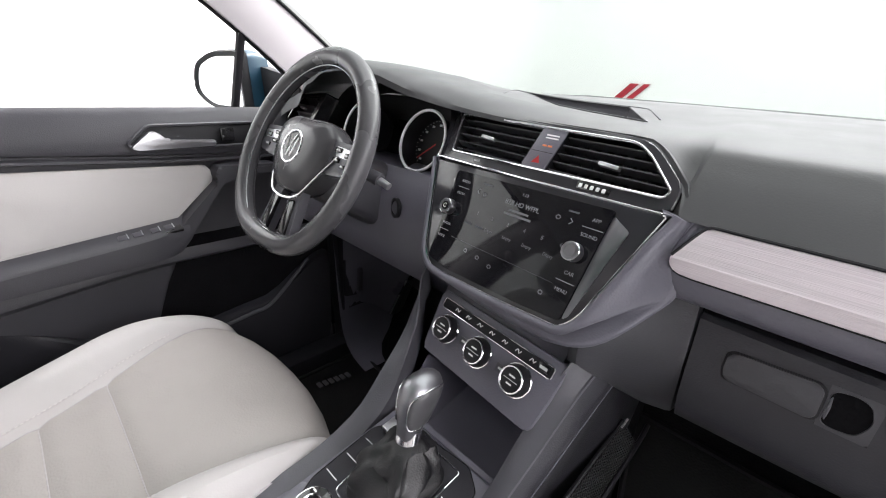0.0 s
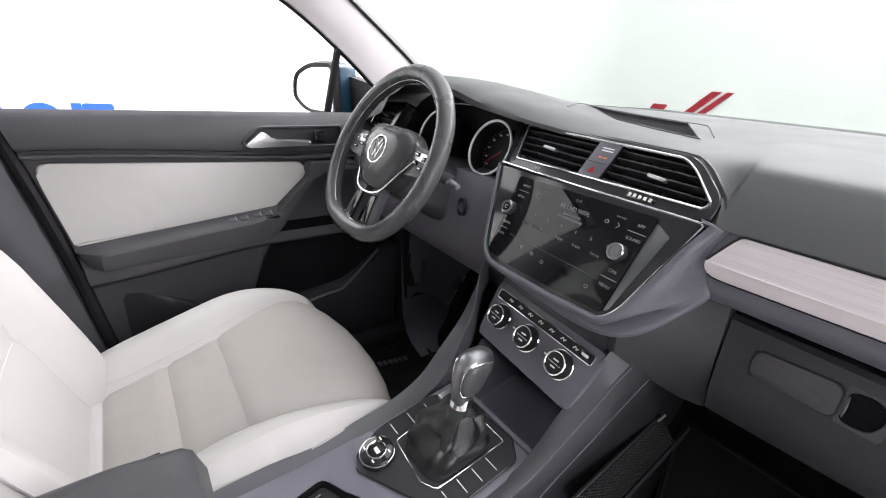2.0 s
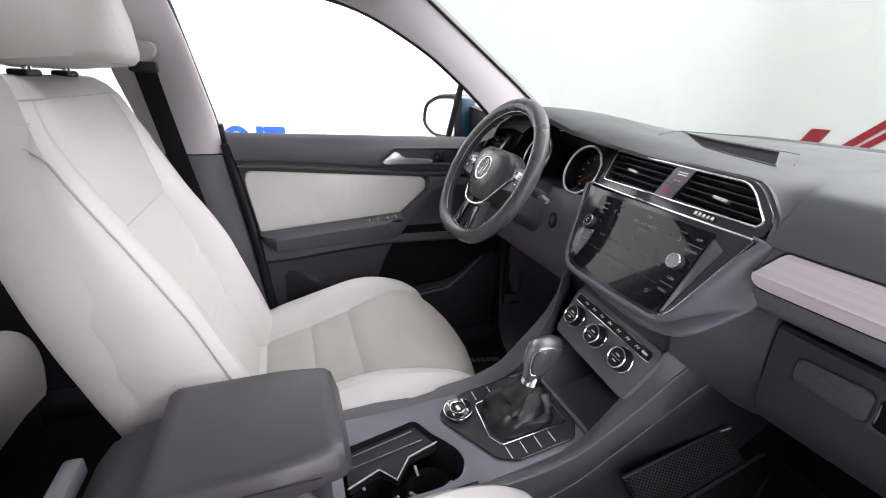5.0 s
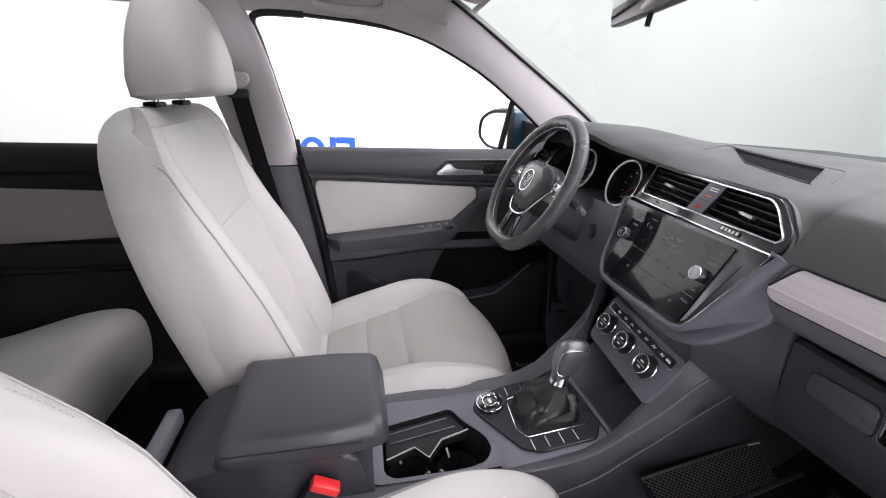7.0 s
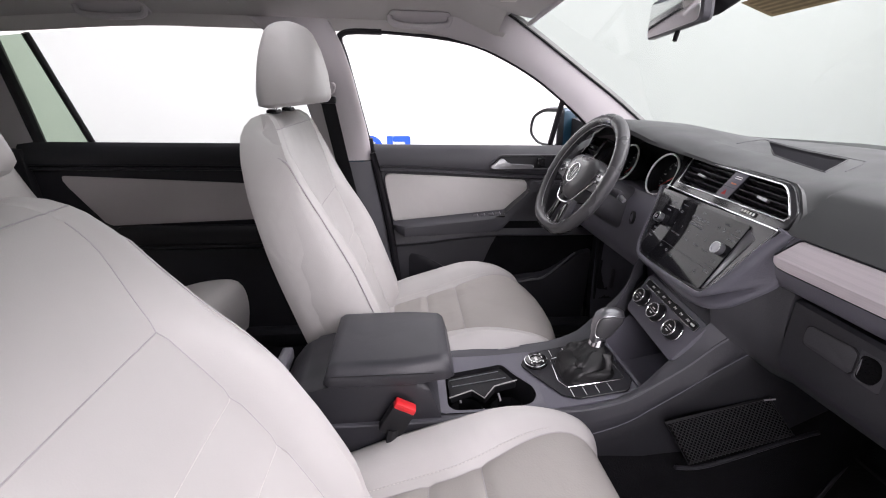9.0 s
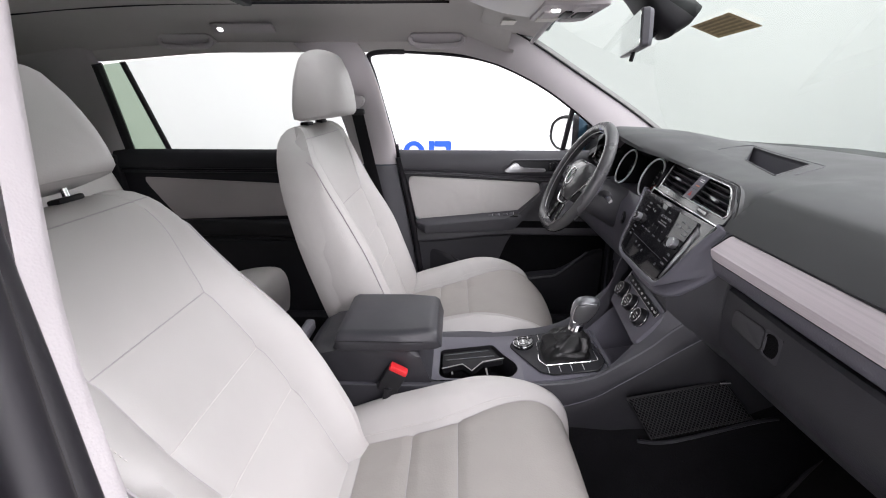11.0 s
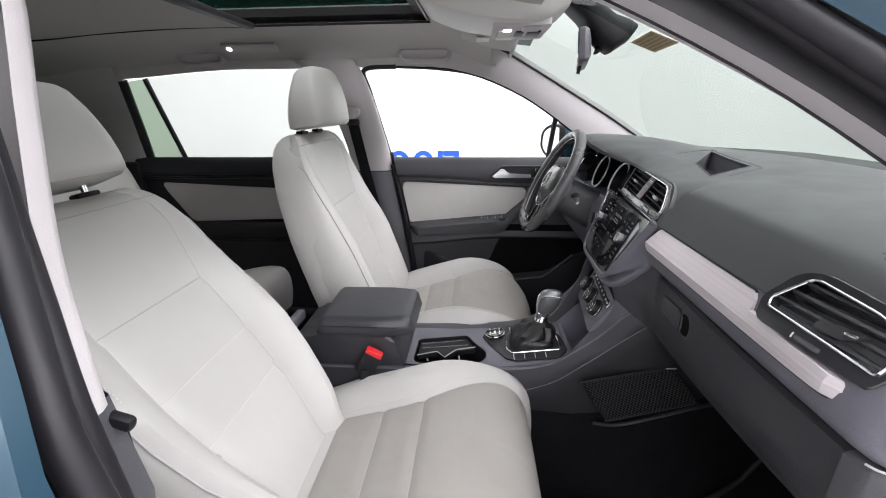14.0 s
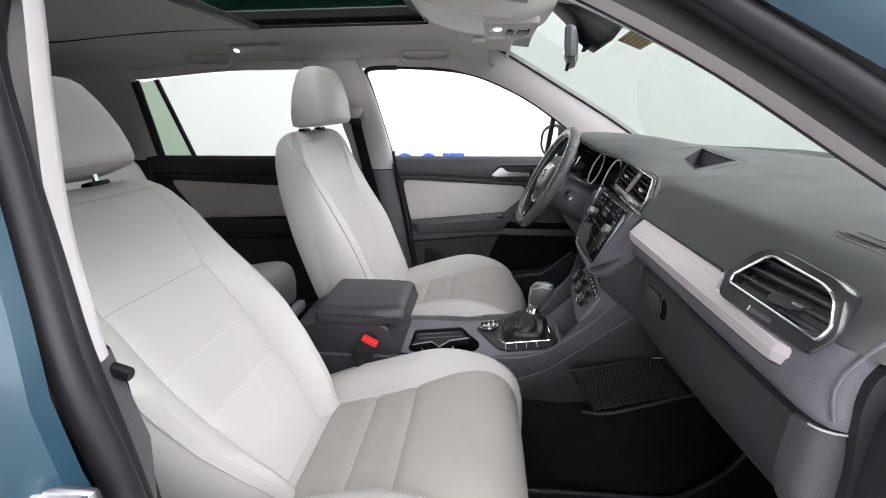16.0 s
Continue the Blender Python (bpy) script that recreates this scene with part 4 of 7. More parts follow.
# the tray's mouth is a trapezium: draw the grid lines round it
MOUTH = [Vector((-0.220, 0.953, 0)), Vector((0.009, 0.923, 0)), Vector((-0.077, 0.845, 0)), Vector((0.083, 0.801, 0))]


def mouth_pull(i, k):
    u, v = (xs[i] - SLOT_X0) / (SLOT_X1 - SLOT_X0), (k - 9) / 3
    return MOUTH[0].lerp(MOUTH[1], u).lerp(MOUTH[2].lerp(MOUTH[3], u), v) - pad_flat[i][k]


pad_flat = [[Vector((q.x, q.y, 0)) for q in r] for r in pad_rows]
for i, r in enumerate(pad_rows):
    near = smoothstep(SLOT_X0 - 0.20, SLOT_X0, xs[i]) * smoothstep(SLOT_X1 + 0.13, SLOT_X1, xs[i])
    for k in range(4, 22):
        w = near * smoothstep(3, 9, k) * smoothstep(21, 12, k)
        if w > 0:
            p, q = pad_flat[i][k], pad_flat[i][k] + mouth_pull(max(ia, min(ib, i)), max(9, min(12, k))) * w
            r[k] = Vector((q.x, q.y, r[k].z + pad_z(q.x, q.y) - pad_z(p.x, p.y)))
bm = bmesh.new()
vs = [[bm.verts.new(q) for q in r] for r in pad_rows]
for i in range(len(vs) - 1):
    inside = SLOT_X0 - 1e-6 < xs[i] < SLOT_X1 - 1e-6
    for k in range(len(vs[0]) - 1):
        if inside and 9 <= k <= 11:
            continue
        bm.faces.new((vs[i][k], vs[i + 1][k], vs[i + 1][k + 1], vs[i][k + 1]))
mouth = [pad_rows[i][9] for i in range(ia, ib + 1)] + [pad_rows[i][12] for i in range(ib, ia - 1, -1)]
part("upper_pad", bm, DASH_TOP, dashboard, "soft grey-black moulded dash top")
# open tray in the middle of the top
mid_t = sum(mouth, Vector()) / len(mouth)
deep = [Vector((mid_t.x + (p.x - mid_t.x) * 0.93, mid_t.y + (p.y - mid_t.y) * 0.86, p.z - 0.040)) for p in mouth]
bm = grid([[p + Vector((0, 0, -0.001)) for p in mouth], [p + Vector((0, 0, -0.006)) for p in mouth], deep], closed=True)
part("top_tray", bm, DOOR_TRIM, dashboard, "shallow black tray", smooth=False)
part("tray_floor", grid([deep[: len(deep) // 2], deep[len(deep) // 2 :][::-1]]), BLACK, dashboard)
part("tray_rim", tube([p + Vector((0, 0, 0.0004)) for p in mouth], 0.0016, 6, closed=True), DASH_TOP, dashboard)
part("tray_panel_line", tube([(x, y, pad_z(x, y) + 0.0004) for x, y, _ in curve_pts([(-0.190, 0.848, 0), (-0.222, 0.915, 0), (-0.246, 0.966, 0), (-0.225, 0.966, 0), (-0.10, 0.951, 0), (0.020, 0.936, 0), (0.040, 0.925, 0), (0.062, 0.885, 0), (0.088, 0.835, 0)], 60)], 0.0011, 6), DOOR_TRIM, dashboard, "fine joint round the tray panel")
pad_spot = lambda x, y, h: (x, y, pad_z(x, y) + h)
demister = part("demister_vent", grid([[pad_spot(x, y0 + (y1 - y0) * k / 4, 0.0006) for k in range(5)] for x, y0, y1 in ((0.552, 0.742, 0.752), (0.565, 0.724, 0.758), (0.60, 0.720, 0.764), (0.64, 0.722, 0.766), (0.664, 0.732, 0.764))]), BLACK, dashboard, "slatted black demister outlet")
for k in range(4):
    part("slat", tube([pad_spot(0.562 + 0.095 * j / 6, 0.727 + 0.010 * k, 0.0008) for j in range(7)], 0.0016, 6), PLASTIC, demister)
# lower face, passenger side: ledge under the strip and the glove box
END = [(0.66, 0.662), (0.684, 0.663), (0.696, 0.667), (0.702, 0.676), (0.705, 0.692), (0.706, 0.72)]
way = curve_pts([(0.186, 0.660, 0), (0.40, 0.660, 0), (0.55, 0.661, 0)] + [(x, y, 0) for x, y in END], 46)


def along(way, profile):
    """A profile of (outward, height) carried along a line in plan."""
    rows = []
    for i, p in enumerate(way):
        t = (way[min(i + 1, len(way) - 1)] - way[max(i - 1, 0)]).normalized()
        out = Vector((t.y, -t.x, 0))
        keep = 1 - 0.8 * smoothstep(0.675, 0.702, p.x)
        rows.append([p + out * (o * keep if o > 0 else o) + Vector((0, 0, z)) for o, z in profile])
    return rows


part("fascia_ledge", grid(along(way, [(-0.05, 1.114), (-0.01, 1.113), (-0.002, 1.110), (0.006, 1.090), (0.012, 1.074), (0.0135, 1.060), (0.0135, 1.050), (0.012, 1.042), (0.008, 1.034), (0.001, 1.029), (-0.012, 1.026), (-0.05, 1.025)])), DASH, dashboard, "charcoal ledge below the brushed strip")
cap_way = curve_pts([(0.671, 0.655, 0), (0.684, 0.657, 0), (0.695, 0.662, 0), (0.701, 0.672, 0), (0.704, 0.69, 0), (0.705, 0.72, 0)], 24)
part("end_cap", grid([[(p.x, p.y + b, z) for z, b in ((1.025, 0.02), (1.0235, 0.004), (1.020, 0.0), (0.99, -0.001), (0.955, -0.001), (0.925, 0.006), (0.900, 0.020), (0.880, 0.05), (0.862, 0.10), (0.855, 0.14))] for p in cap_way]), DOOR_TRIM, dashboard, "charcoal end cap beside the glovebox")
part("end_crease", tube(curve_pts([(0.7015, 0.668, 1.040), (0.7015, 0.660, 1.075), (0.7025, 0.674, 1.108), (0.705, 0.70, 1.136), (0.712, 0.74, 1.158)], 24), 0.0022, 8), DASH, dashboard, "rounded crease at the dash end")
part("end_panel", prism(round_poly([(0.694, 0.90), (0.687, 0.996), (0.679, 1.040), (0.676, 1.068), (0.679, 1.092), (0.692, 1.110), (0.74, 1.13), (0.80, 1.13), (0.80, 0.90)], 0.012), 0.700, 0.7135, r=0.005, seg=3), FLANK, dashboard, "dark moulded end panel by the door opening")
part("end_seam", tube([(p.x * 1.001, p.y - 0.0015, 1.0265) for p in cap_way[5:17]], 0.0013, 6), PIPING, dashboard, "thin bright joint line")
# the strip: an upper facet that looks up, a lower one that stands
strip_xs = [0.192, 0.1935, 0.197, 0.203, 0.211, 0.216] + [0.23 + 0.018 * k for k in range(16)] + [0.5015, 0.507, 0.512] + [0.53 + 0.02 * k for k in range(6)] + [0.640, 0.650, 0.657, 0.660]
rows = []
for x in strip_xs:
    top = lerp_table([(0.192, 1.0765), (0.203, 1.094), (0.211, 1.1055), (0.216, 1.1085), (0.50, 1.109), (0.507, 1.101), (0.512, 1.0885), (0.65, 1.085), (0.66, 1.078)], x)
    foot = lerp_table([(0.192, 1.071), (0.1935, 1.067), (0.197, 1.0635), (0.203, 1.061), (0.216, 1.060), (0.60, 1.062), (0.65, 1.064), (0.657, 1.067), (0.66, 1.071)], x)
    ridge = min(1.0765, top - 0.0006)
    tuck = 0.009 * smoothstep(0.636, 0.660, x)
    back = 0.6425 + 0.0165 * max(0.0, (top - 1.0765) / 0.032)
    rows.append([(x, 0.672, top + 0.001), (x, back + 0.001 + tuck, top), (x, back + tuck, top - 0.0006), (x, 0.6435 + (back - 0.6435) * 0.02 + tuck, ridge + 0.0008), (x, 0.6428 + tuck, ridge - 0.0006), (x, 0.6432 + tuck, foot + 0.0008), (x, 0.6440 + tuck, foot), (x, 0.664, foot)])
part("brushed_strip", grid(rows, cap=True), STRIP, dashboard, "brushed pinkish silver trim strip, faceted along its length", smooth=False)
part("strip_groove", tube(curve_pts([(r[1][0], r[1][1] + 0.0005, r[1][2] + 0.0016) for r in rows[:23]], 60), 0.0017, 6), BLACK, dashboard, "dark joint above the strip")
part("strip_groove", tube(curve_pts([(r[6][0], r[6][1] + 0.0025, r[6][2] - 0.0012) for r in rows[2:]], 60), 0.0014, 6), BLACK, dashboard, "dark joint below the strip")
# glovebox lid with a flush paddle and a scooped grip
LID = [(0.715, 1.0195, 0), (0.672, 1.019, 0), (0.666, 1.014, 0.0), (0.6650, 1.002, 0.001), (0.6650, 0.9575, 0.002), (0.669, 0.925, 0.003), (0.682, 0.903, 0.004), (0.716, 0.880, 0.005), (0.80, 0.858, 0.005)]


def lid_y(x, z):
    return lerp_table([(b, a) for a, b, _ in LID[::-1][1:-1]], z) - 0.006 * math.sin(math.pi * (x - 0.230) / 0.439)


lid_xs = sorted([0.230 + 0.439 * k / 20 for k in range(21) if not 0.33 < 0.230 + 0.439 * k / 20 < 0.38] + [0.3390, 0.3755])
glove_rows = []
for x in lid_xs:
    u = (x - 0.230) / 0.439
    glove_rows.append([Vector((x + dx * (1 - 2 * u), y - 0.006 * math.sin(math.pi * u), z - 0.024 * (1 - u) * smoothstep(0.956, 0.90, z))) for y, z, dx in LID])
part("glovebox_end", grid([[p for p in glove_rows[-1]], [Vector((p.x - 0.002, 0.80, p.z)) for p in glove_rows[-1]]]), FLANK, dashboard)
hole_i = lid_xs.index(0.3390)
bm = bmesh.new()
vs = [[bm.verts.new(q) for q in r] for r in glove_rows]
for i in range(len(lid_xs) - 1):
    for k in range(8):
        if not (i == hole_i and k == 3):
            bm.faces.new((vs[i][k], vs[i + 1][k], vs[i + 1][k + 1], vs[i][k + 1]))
hole_rim = [glove_rows[hole_i][3], glove_rows[hole_i + 1][3], glove_rows[hole_i + 1][4], glove_rows[hole_i][4]]
# Lid colour darkened because its face turns down and away from the light
glovebox = part("glovebox_door", bm, SHADED_PLASTIC, dashboard, "charcoal glovebox lid, darkened for its shaded face")
latch = round_poly([(0.266, 0.962), (0.263, 0.974), (0.264, 0.990), (0.270, 0.994), (0.332, 0.998), (0.338, 0.992), (0.339, 0.966), (0.335, 0.961)], 0.004)


def on_lid(bm):
    """Bend a flat piece, drawn at y 0, onto the lid."""
    for v in bm.verts:
        v.co.y += lid_y(v.co.x, v.co.z)
    return bm


part("latch_groove", on_lid(prism(grown_flat(latch, 1.055), -0.0010, 0.004, "y", 0.0004)), BLACK, glovebox, "dark gap round the paddle")
part("latch_paddle", on_lid(prism(latch, -0.0024, 0.004, "y", 0.0014)), DOOR_TRIM, glovebox, "flush charcoal latch paddle")
scoop = by_angle(round_poly([(0.3425, 0.961), (0.3415, 0.997), (0.358, 1.000), (0.368, 0.996), (0.3735, 0.980), (0.367, 0.963), (0.355, 0.960)], 0.007), (0.357, 0.979), 48)
mouth_of = by_angle([(p.x, p.z) for p in hole_rim], (0.357, 0.979), 48)
ring_of = lambda k, d: [Vector((0.357 + (x - 0.357) * k, d + lid_y(x, z), 0.979 + (z - 0.979) * k)) for x, z in scoop]
part("latch_rim", grid([[Vector((x, lid_y(x, z), z)) for x, z in mouth_of], ring_of(1.0, -0.0006), ring_of(0.96, 0.0006)], closed=True), DOOR_TRIM, glovebox, "rounded lip of the grip")
part("latch_recess", grid([ring_of(0.962, 0.0004), ring_of(0.93, 0.008), ring_of(0.82, 0.020), ring_of(0.4, 0.025), ring_of(0.05, 0.026)], closed=True, cap=True), CARPET, glovebox, "scooped black grip")
# Lighter bar put in for the shine along the paddle's edge
part("latch_glint", tube(curve_pts([(0.3435, lid_y(0.3435, 0.99) + 0.002, 0.990), (0.3440, lid_y(0.344, 0.978) + 0.001, 0.978), (0.3445, lid_y(0.3445, 0.966) + 0.002, 0.966)], 8), 0.0018, 6), PLASTIC, glovebox, "lighter bar for the shine on the paddle's edge")
# panels either side of the glovebox and below the wheel
# the panel that closes the stack's side: from the shoulder's edge down to the rail and across to the lid
gap_rows = []
for top, foot in (((0.118, 0.622, 0.945), (0.112, 0.640, 0.905)), ((0.134, 0.611, 0.951), (0.131, 0.621, 0.920)), ((0.147, 0.612, 0.962), (0.147, 0.652, 0.894)), ((0.160, 0.624, 0.978), (0.1585, 0.688, 0.867)), ((0.176, 0.638, 0.998), (0.176, 0.702, 0.856)), ((0.192, 0.653, 1.022), (0.194, 0.708, 0.852)), ((0.206, 0.662, 1.032), (0.210, 0.710, 0.854)), ((0.218, 0.664, 1.034), (0.221, 0.708, 0.858)), ((0.2255, 0.667, 1.034), (0.226, 0.709, 0.860)), ((0.2275, 0.680, 1.034), (0.2275, 0.720, 0.860))):
    a, b = Vector(top), Vector(foot)
    belly = Vector((0.003, -0.020, 0.004)) * smoothstep(0.147, 0.20, a.x)
    gap_rows.append([a + Vector((0, 0.03, 0.012)), a + Vector((0, 0.006, 0.004))] + [a.lerp(b, k / 8) + belly * math.sin(math.pi * k / 8) ** 0.8 for k in range(9)] + [b + Vector((0, 0.012, -0.006)), b + Vector((0, 0.09, -0.03))])
# Darker than the dash: shade below the shoulder is in the panel's colour
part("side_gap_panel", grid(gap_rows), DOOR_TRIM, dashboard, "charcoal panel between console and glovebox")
# Lighter DASH colour here makes up for light missing under the wheel
part("knee_panel", grid([[(x, y, z) for y, z in ((0.80, 1.075), (0.70, 1.068), (0.672, 1.04), (0.664, 0.99), (0.668, 0.93), (0.69, 0.87), (0.74, 0.835), (0.82, 0.82))] for x in (-0.79, -0.7, -0.6, -0.5, -0.4, -0.3, -0.2, -0.14)]), DASH, dashboard, "charcoal plastic knee panel")
part("under_dash", rbox(-0.79, 0.745, 0.80, 1.13, 0.80, 1.06, 0.01), BLACK, dashboard)


def grille_vent(name, outline, m, parent, slats, tab_at, label, rim=True, tab=True):
    """A vent: black box, slats across it, vanes behind and a thumb tab; a chrome rim where it has its own."""
    pts = [Vector((*p, 0)) for p in outline]
    hole = part(name, prism(outline, -0.05, -0.045, "z", m=m), BLACK, parent, label)
    bm = bmesh.new()
    grid([[m @ Vector((p.x, p.y, z)) for p in pts] for z in (-0.048, 0.0)], closed=True, bm=bm)
    part("duct_wall", bm, BLACK, hole)
    if rim:
        part("chrome_rim", tube([m @ p for p in pts], 0.0017, 8, closed=True), CHROME, hole, "bright chrome rim")
    ylo, yhi = min(p.y for p in pts), max(p.y for p in pts)
    for k in range(slats):
        y = ylo + (yhi - ylo) * (k + 0.5) / slats
        cross = []
        n = len(outline)
        for i in range(n):
            a, b = outline[i], outline[(i + 1) % n]
            if (a[1] - y) * (b[1] - y) < 0:
                cross.append(a[0] + (b[0] - a[0]) * (y - a[1]) / (b[1] - a[1]))
        if len(cross) < 2:
            continue
        thick = 0.0010 if slats > 4 else 0.0022
        part("slat", rbox(min(cross), max(cross), -thick, thick, -0.014 if slats > 4 else -0.026, 0.0, 0.0007, 1, m=m @ Matrix.Translation((0, y, -0.003)) @ pose(0, 0, 0, -16 if slats > 4 else -30, 0, 0)), SLAT, hole)
    xlo, xhi = min(p.x for p in pts), max(p.x for p in pts)
    for k in range(1, 9):
        x = xlo + (xhi - xlo) * k / 9
        part("vane", rbox(-0.0007, 0.0007, ylo * 0.8, yhi * 0.8, -0.040, -0.019, 0.0, m=m @ Matrix.Translation((x, 0, 0))), PLASTIC if slats > 4 else BLACK, hole)
    if tab:
        part("thumb_tab", rbox(-0.014, 0.014, -0.0022, 0.0030, -0.004, 0.0050, 0.0018, m=m @ Matrix.Translation((*tab_at, 0)) @ pose(0, 0, 0, 0, 0, -4)), SATIN, hole, "satin silver thumb tab")
    return hole


VENT = plane_m((-0.018, 0.709, 1.146), (1, -0.15, 0), (0, 0.47, 0.88))
rim_line = round_poly([(-0.164, -0.0335), (-0.1765, 0.0300), (0.132, 0.0300), (0.152, 0.0190), (0.190, -0.0150), (0.186, -0.0240)], [0.004, 0.005, 0.012, 0.014, 0.006, 0.004], 4)
outer_line = round_poly([(-0.190, -0.0480), (-0.200, 0.0), (-0.190, 0.0365), (0.138, 0.0365), (0.158, 0.0270), (0.200, -0.0080), (0.1985, -0.0400)], [0.004, 0.01, 0.008, 0.014, 0.016, 0.012, 0.004], 4)
va, vb = by_angle(outer_line, (0.0, -0.002), 120), by_angle(rim_line, (0.0, -0.002), 120)
part("vent_frame", grid([[VENT @ Vector((x, y, z)) for x, y in r] for r, z in ((va, -0.030), (va, -0.0012), ([(x * 0.993, y * 0.98) for x, y in va], 0.0), (vb, 0.0006), (vb, -0.012))], closed=True), GLOSS_GREY, dashboard, "gloss dark grey vent surround")
part("vent_bed", grid([[VENT @ Vector((x * k, y * (k + j), z)) for x, y in va] for k, j, z in ((0.985, 0, -0.030), (0.985, 0, -0.006), (1.035, 0.06, -0.0045), (1.06, 0.10, -0.020))], closed=True), DASH_TOP, dashboard, "soft charcoal bed round the vents")
part("vent_backing", prism(rim_line, -0.054, -0.050, "z", m=VENT), BLACK, dashboard)
part("vent_rim", tube([VENT @ Vector((*p, 0.001)) for p in rim_line], 0.0017, 8, closed=True), CHROME, dashboard, "bright chrome rim round both centre vents")
grille_vent("air_vent", [(-0.163, -0.0325), (-0.1755, 0.0290), (-0.006, 0.0290), (-0.0165, -0.0300)], VENT, dashboard, 5, (-0.097, -0.002), "slatted centre air vent", rim=False)
grille_vent("air_vent", round_poly([(0.0275, -0.0290), (0.0375, 0.0290), (0.131, 0.0290), (0.151, 0.0180), (0.1885, -0.0150), (0.185, -0.0232)], [0.002, 0.002, 0.010, 0.012, 0.005, 0.003], 3), VENT, dashboard, 5, (0.112, -0.004), "slatted centre air vent", rim=False)
HAZ = [(-0.0150, -0.0300), (-0.0045, 0.0285), (0.0365, 0.0285), (0.0260, -0.0285)]
centre_keys = part("hazard_panel", prism(round_poly(HAZ, 0.001), -0.02, 0.0010, "z", 0.0006, m=VENT), DASH, dashboard, "charcoal panel with the hazard key")
part("key_joint", rbox(-0.010, 0.029, -0.0042, -0.0036, 0.0006, 0.0013, 0.0, m=VENT), BLACK, centre_keys)
part("hazard_triangle", prism([(0.0005, -0.021), (0.0145, -0.020), (0.0085, -0.0100)], 0.0011, 0.0017, "z", m=VENT), HAZARD, centre_keys, "red warning triangle")
for y, w, mt in ((0.005, 0.019, ORANGE), (0.005, 0.010, ORANGE)):
    part("telltale", rbox(w - 0.0035, w + 0.0035, y - 0.0012, y + 0.0012, 0.0008, 0.0014, 0.0003, m=VENT), mt, centre_keys)
for y in (0.016, 0.020):
    part("print_bar", rbox(0.006, 0.027, y - 0.0009, y + 0.0009, 0.0008, 0.0013, 0.0, m=VENT), LEGEND, centre_keys)
part("mark_plate", rbox(0.083, 0.128, -0.0380, -0.0290, -0.002, 0.0011, 0.0008, m=VENT), PIANO, dashboard)
for k in range(5):
    part("dial_mark", rbox(0.086 + 0.008 * k, 0.0905 + 0.008 * k, -0.0360, -0.0310, 0.0010, 0.0019, 0.0003, m=VENT), LEGEND, dashboard)
part("dial_mark", rbox(-0.106, -0.094, -0.0405, -0.0375, 0.0006, 0.0011, 0.0003, m=VENT), KNOB_SILVER, dashboard)
part("chrome_line", tube([VENT @ Vector(p) for p in ((-0.193, -0.0485, 0.002), (-0.10, -0.0480, 0.003), (0.05, -0.0450, 0.003), (0.194, -0.0410, 0.002))], 0.0020, 8), CHROME, dashboard, "thin chrome line")

# ---- touch screen ----
SCR = plane_m((-0.003, 0.6365, 1.0525), (1, -0.08, 0), (0, 0.40, 0.915))
infotainment = thing("infotainment_unit", "black touch screen radio with two silver knobs in the dash", "touch screen")
hexa = [(-0.176, 0.060), (0.1790, 0.0660), (0.134, -0.066), (0.119, -0.085), (0.027, -0.0915), (-0.074, -0.0950), (-0.108, -0.093), (-0.129, -0.0750)]
hexa_r = round_poly(hexa, [0.004, 0.004, 0.016, 0.016, 0.02, 0.02, 0.012, 0.012], 5)
part("surround", prism(hexa_r, -0.05, -0.004, "z", 0.002, m=SCR), GLOSS_GREY, infotainment, "gloss dark grey surround", smooth=False)
part("chrome_edge", tube([SCR @ Vector((*p, -0.0018)) for p in hexa_r[6:] + hexa_r[:3]], 0.0010, 6), CHROME, infotainment, "thin chrome edge line")
part("side_blade", prism(round_poly([(0.128, 0.052), (0.150, 0.040), (0.124, -0.070), (0.118, -0.076)], 0.003), -0.006, -0.0026, "z", 0.0008, m=SCR), KNOB_SILVER, infotainment, "satin grey blade beside the glass")
glass_pts = round_poly([(-0.120, 0.0525), (0.1285, 0.0575), (0.1165, -0.0785), (0.060, -0.0835), (-0.078, -0.0880), (-0.116, -0.0820)], 0.004)
touch = part("screen_glass", prism(glass_pts, -0.006, 0.0, "z", 0.001, m=SCR), SCREEN, infotainment, "glossy black touch glass", smooth=False)
for x, y0 in ((-0.1080, -0.003), (0.1030, 0.0)):
    k = part("knob", lathe([(0.0112, 0.0), (0.0112, 0.010), (0.0104, 0.0125), (0.0078, 0.0125), (0.0074, 0.0115), (0.0, 0.0115)], SCR @ Matrix.Translation((x, y0, 0)), 28), KNOB_SILVER, infotainment, "satin silver rotary knob")
    part("knob_ring", tube([SCR @ Vector((x + 0.0106 * math.cos(a * math.pi / 14), y0 + 0.0106 * math.sin(a * math.pi / 14), 0.0116)) for a in range(28)], 0.0009, 6, closed=True), CHROME, k)
    part("knob_cap", lathe([(0.0070, 0.0), (0.0066, 0.0122), (0.0, 0.0122)], SCR @ Matrix.Translation((x, y0, 0)), 20), PIANO if x < 0 else KNOB_SILVER, k)
    if x < 0:
        part("power_mark", tube([SCR @ Vector((x + 0.0028 * math.cos(0.6 + a * 0.5), y0 + 0.0028 * math.sin(0.6 + a * 0.5), 0.0125)) for a in range(11)], 0.0005, 5), LEGEND, k)
INK = SCR @ Matrix.Translation((0, 0, 0.0003))
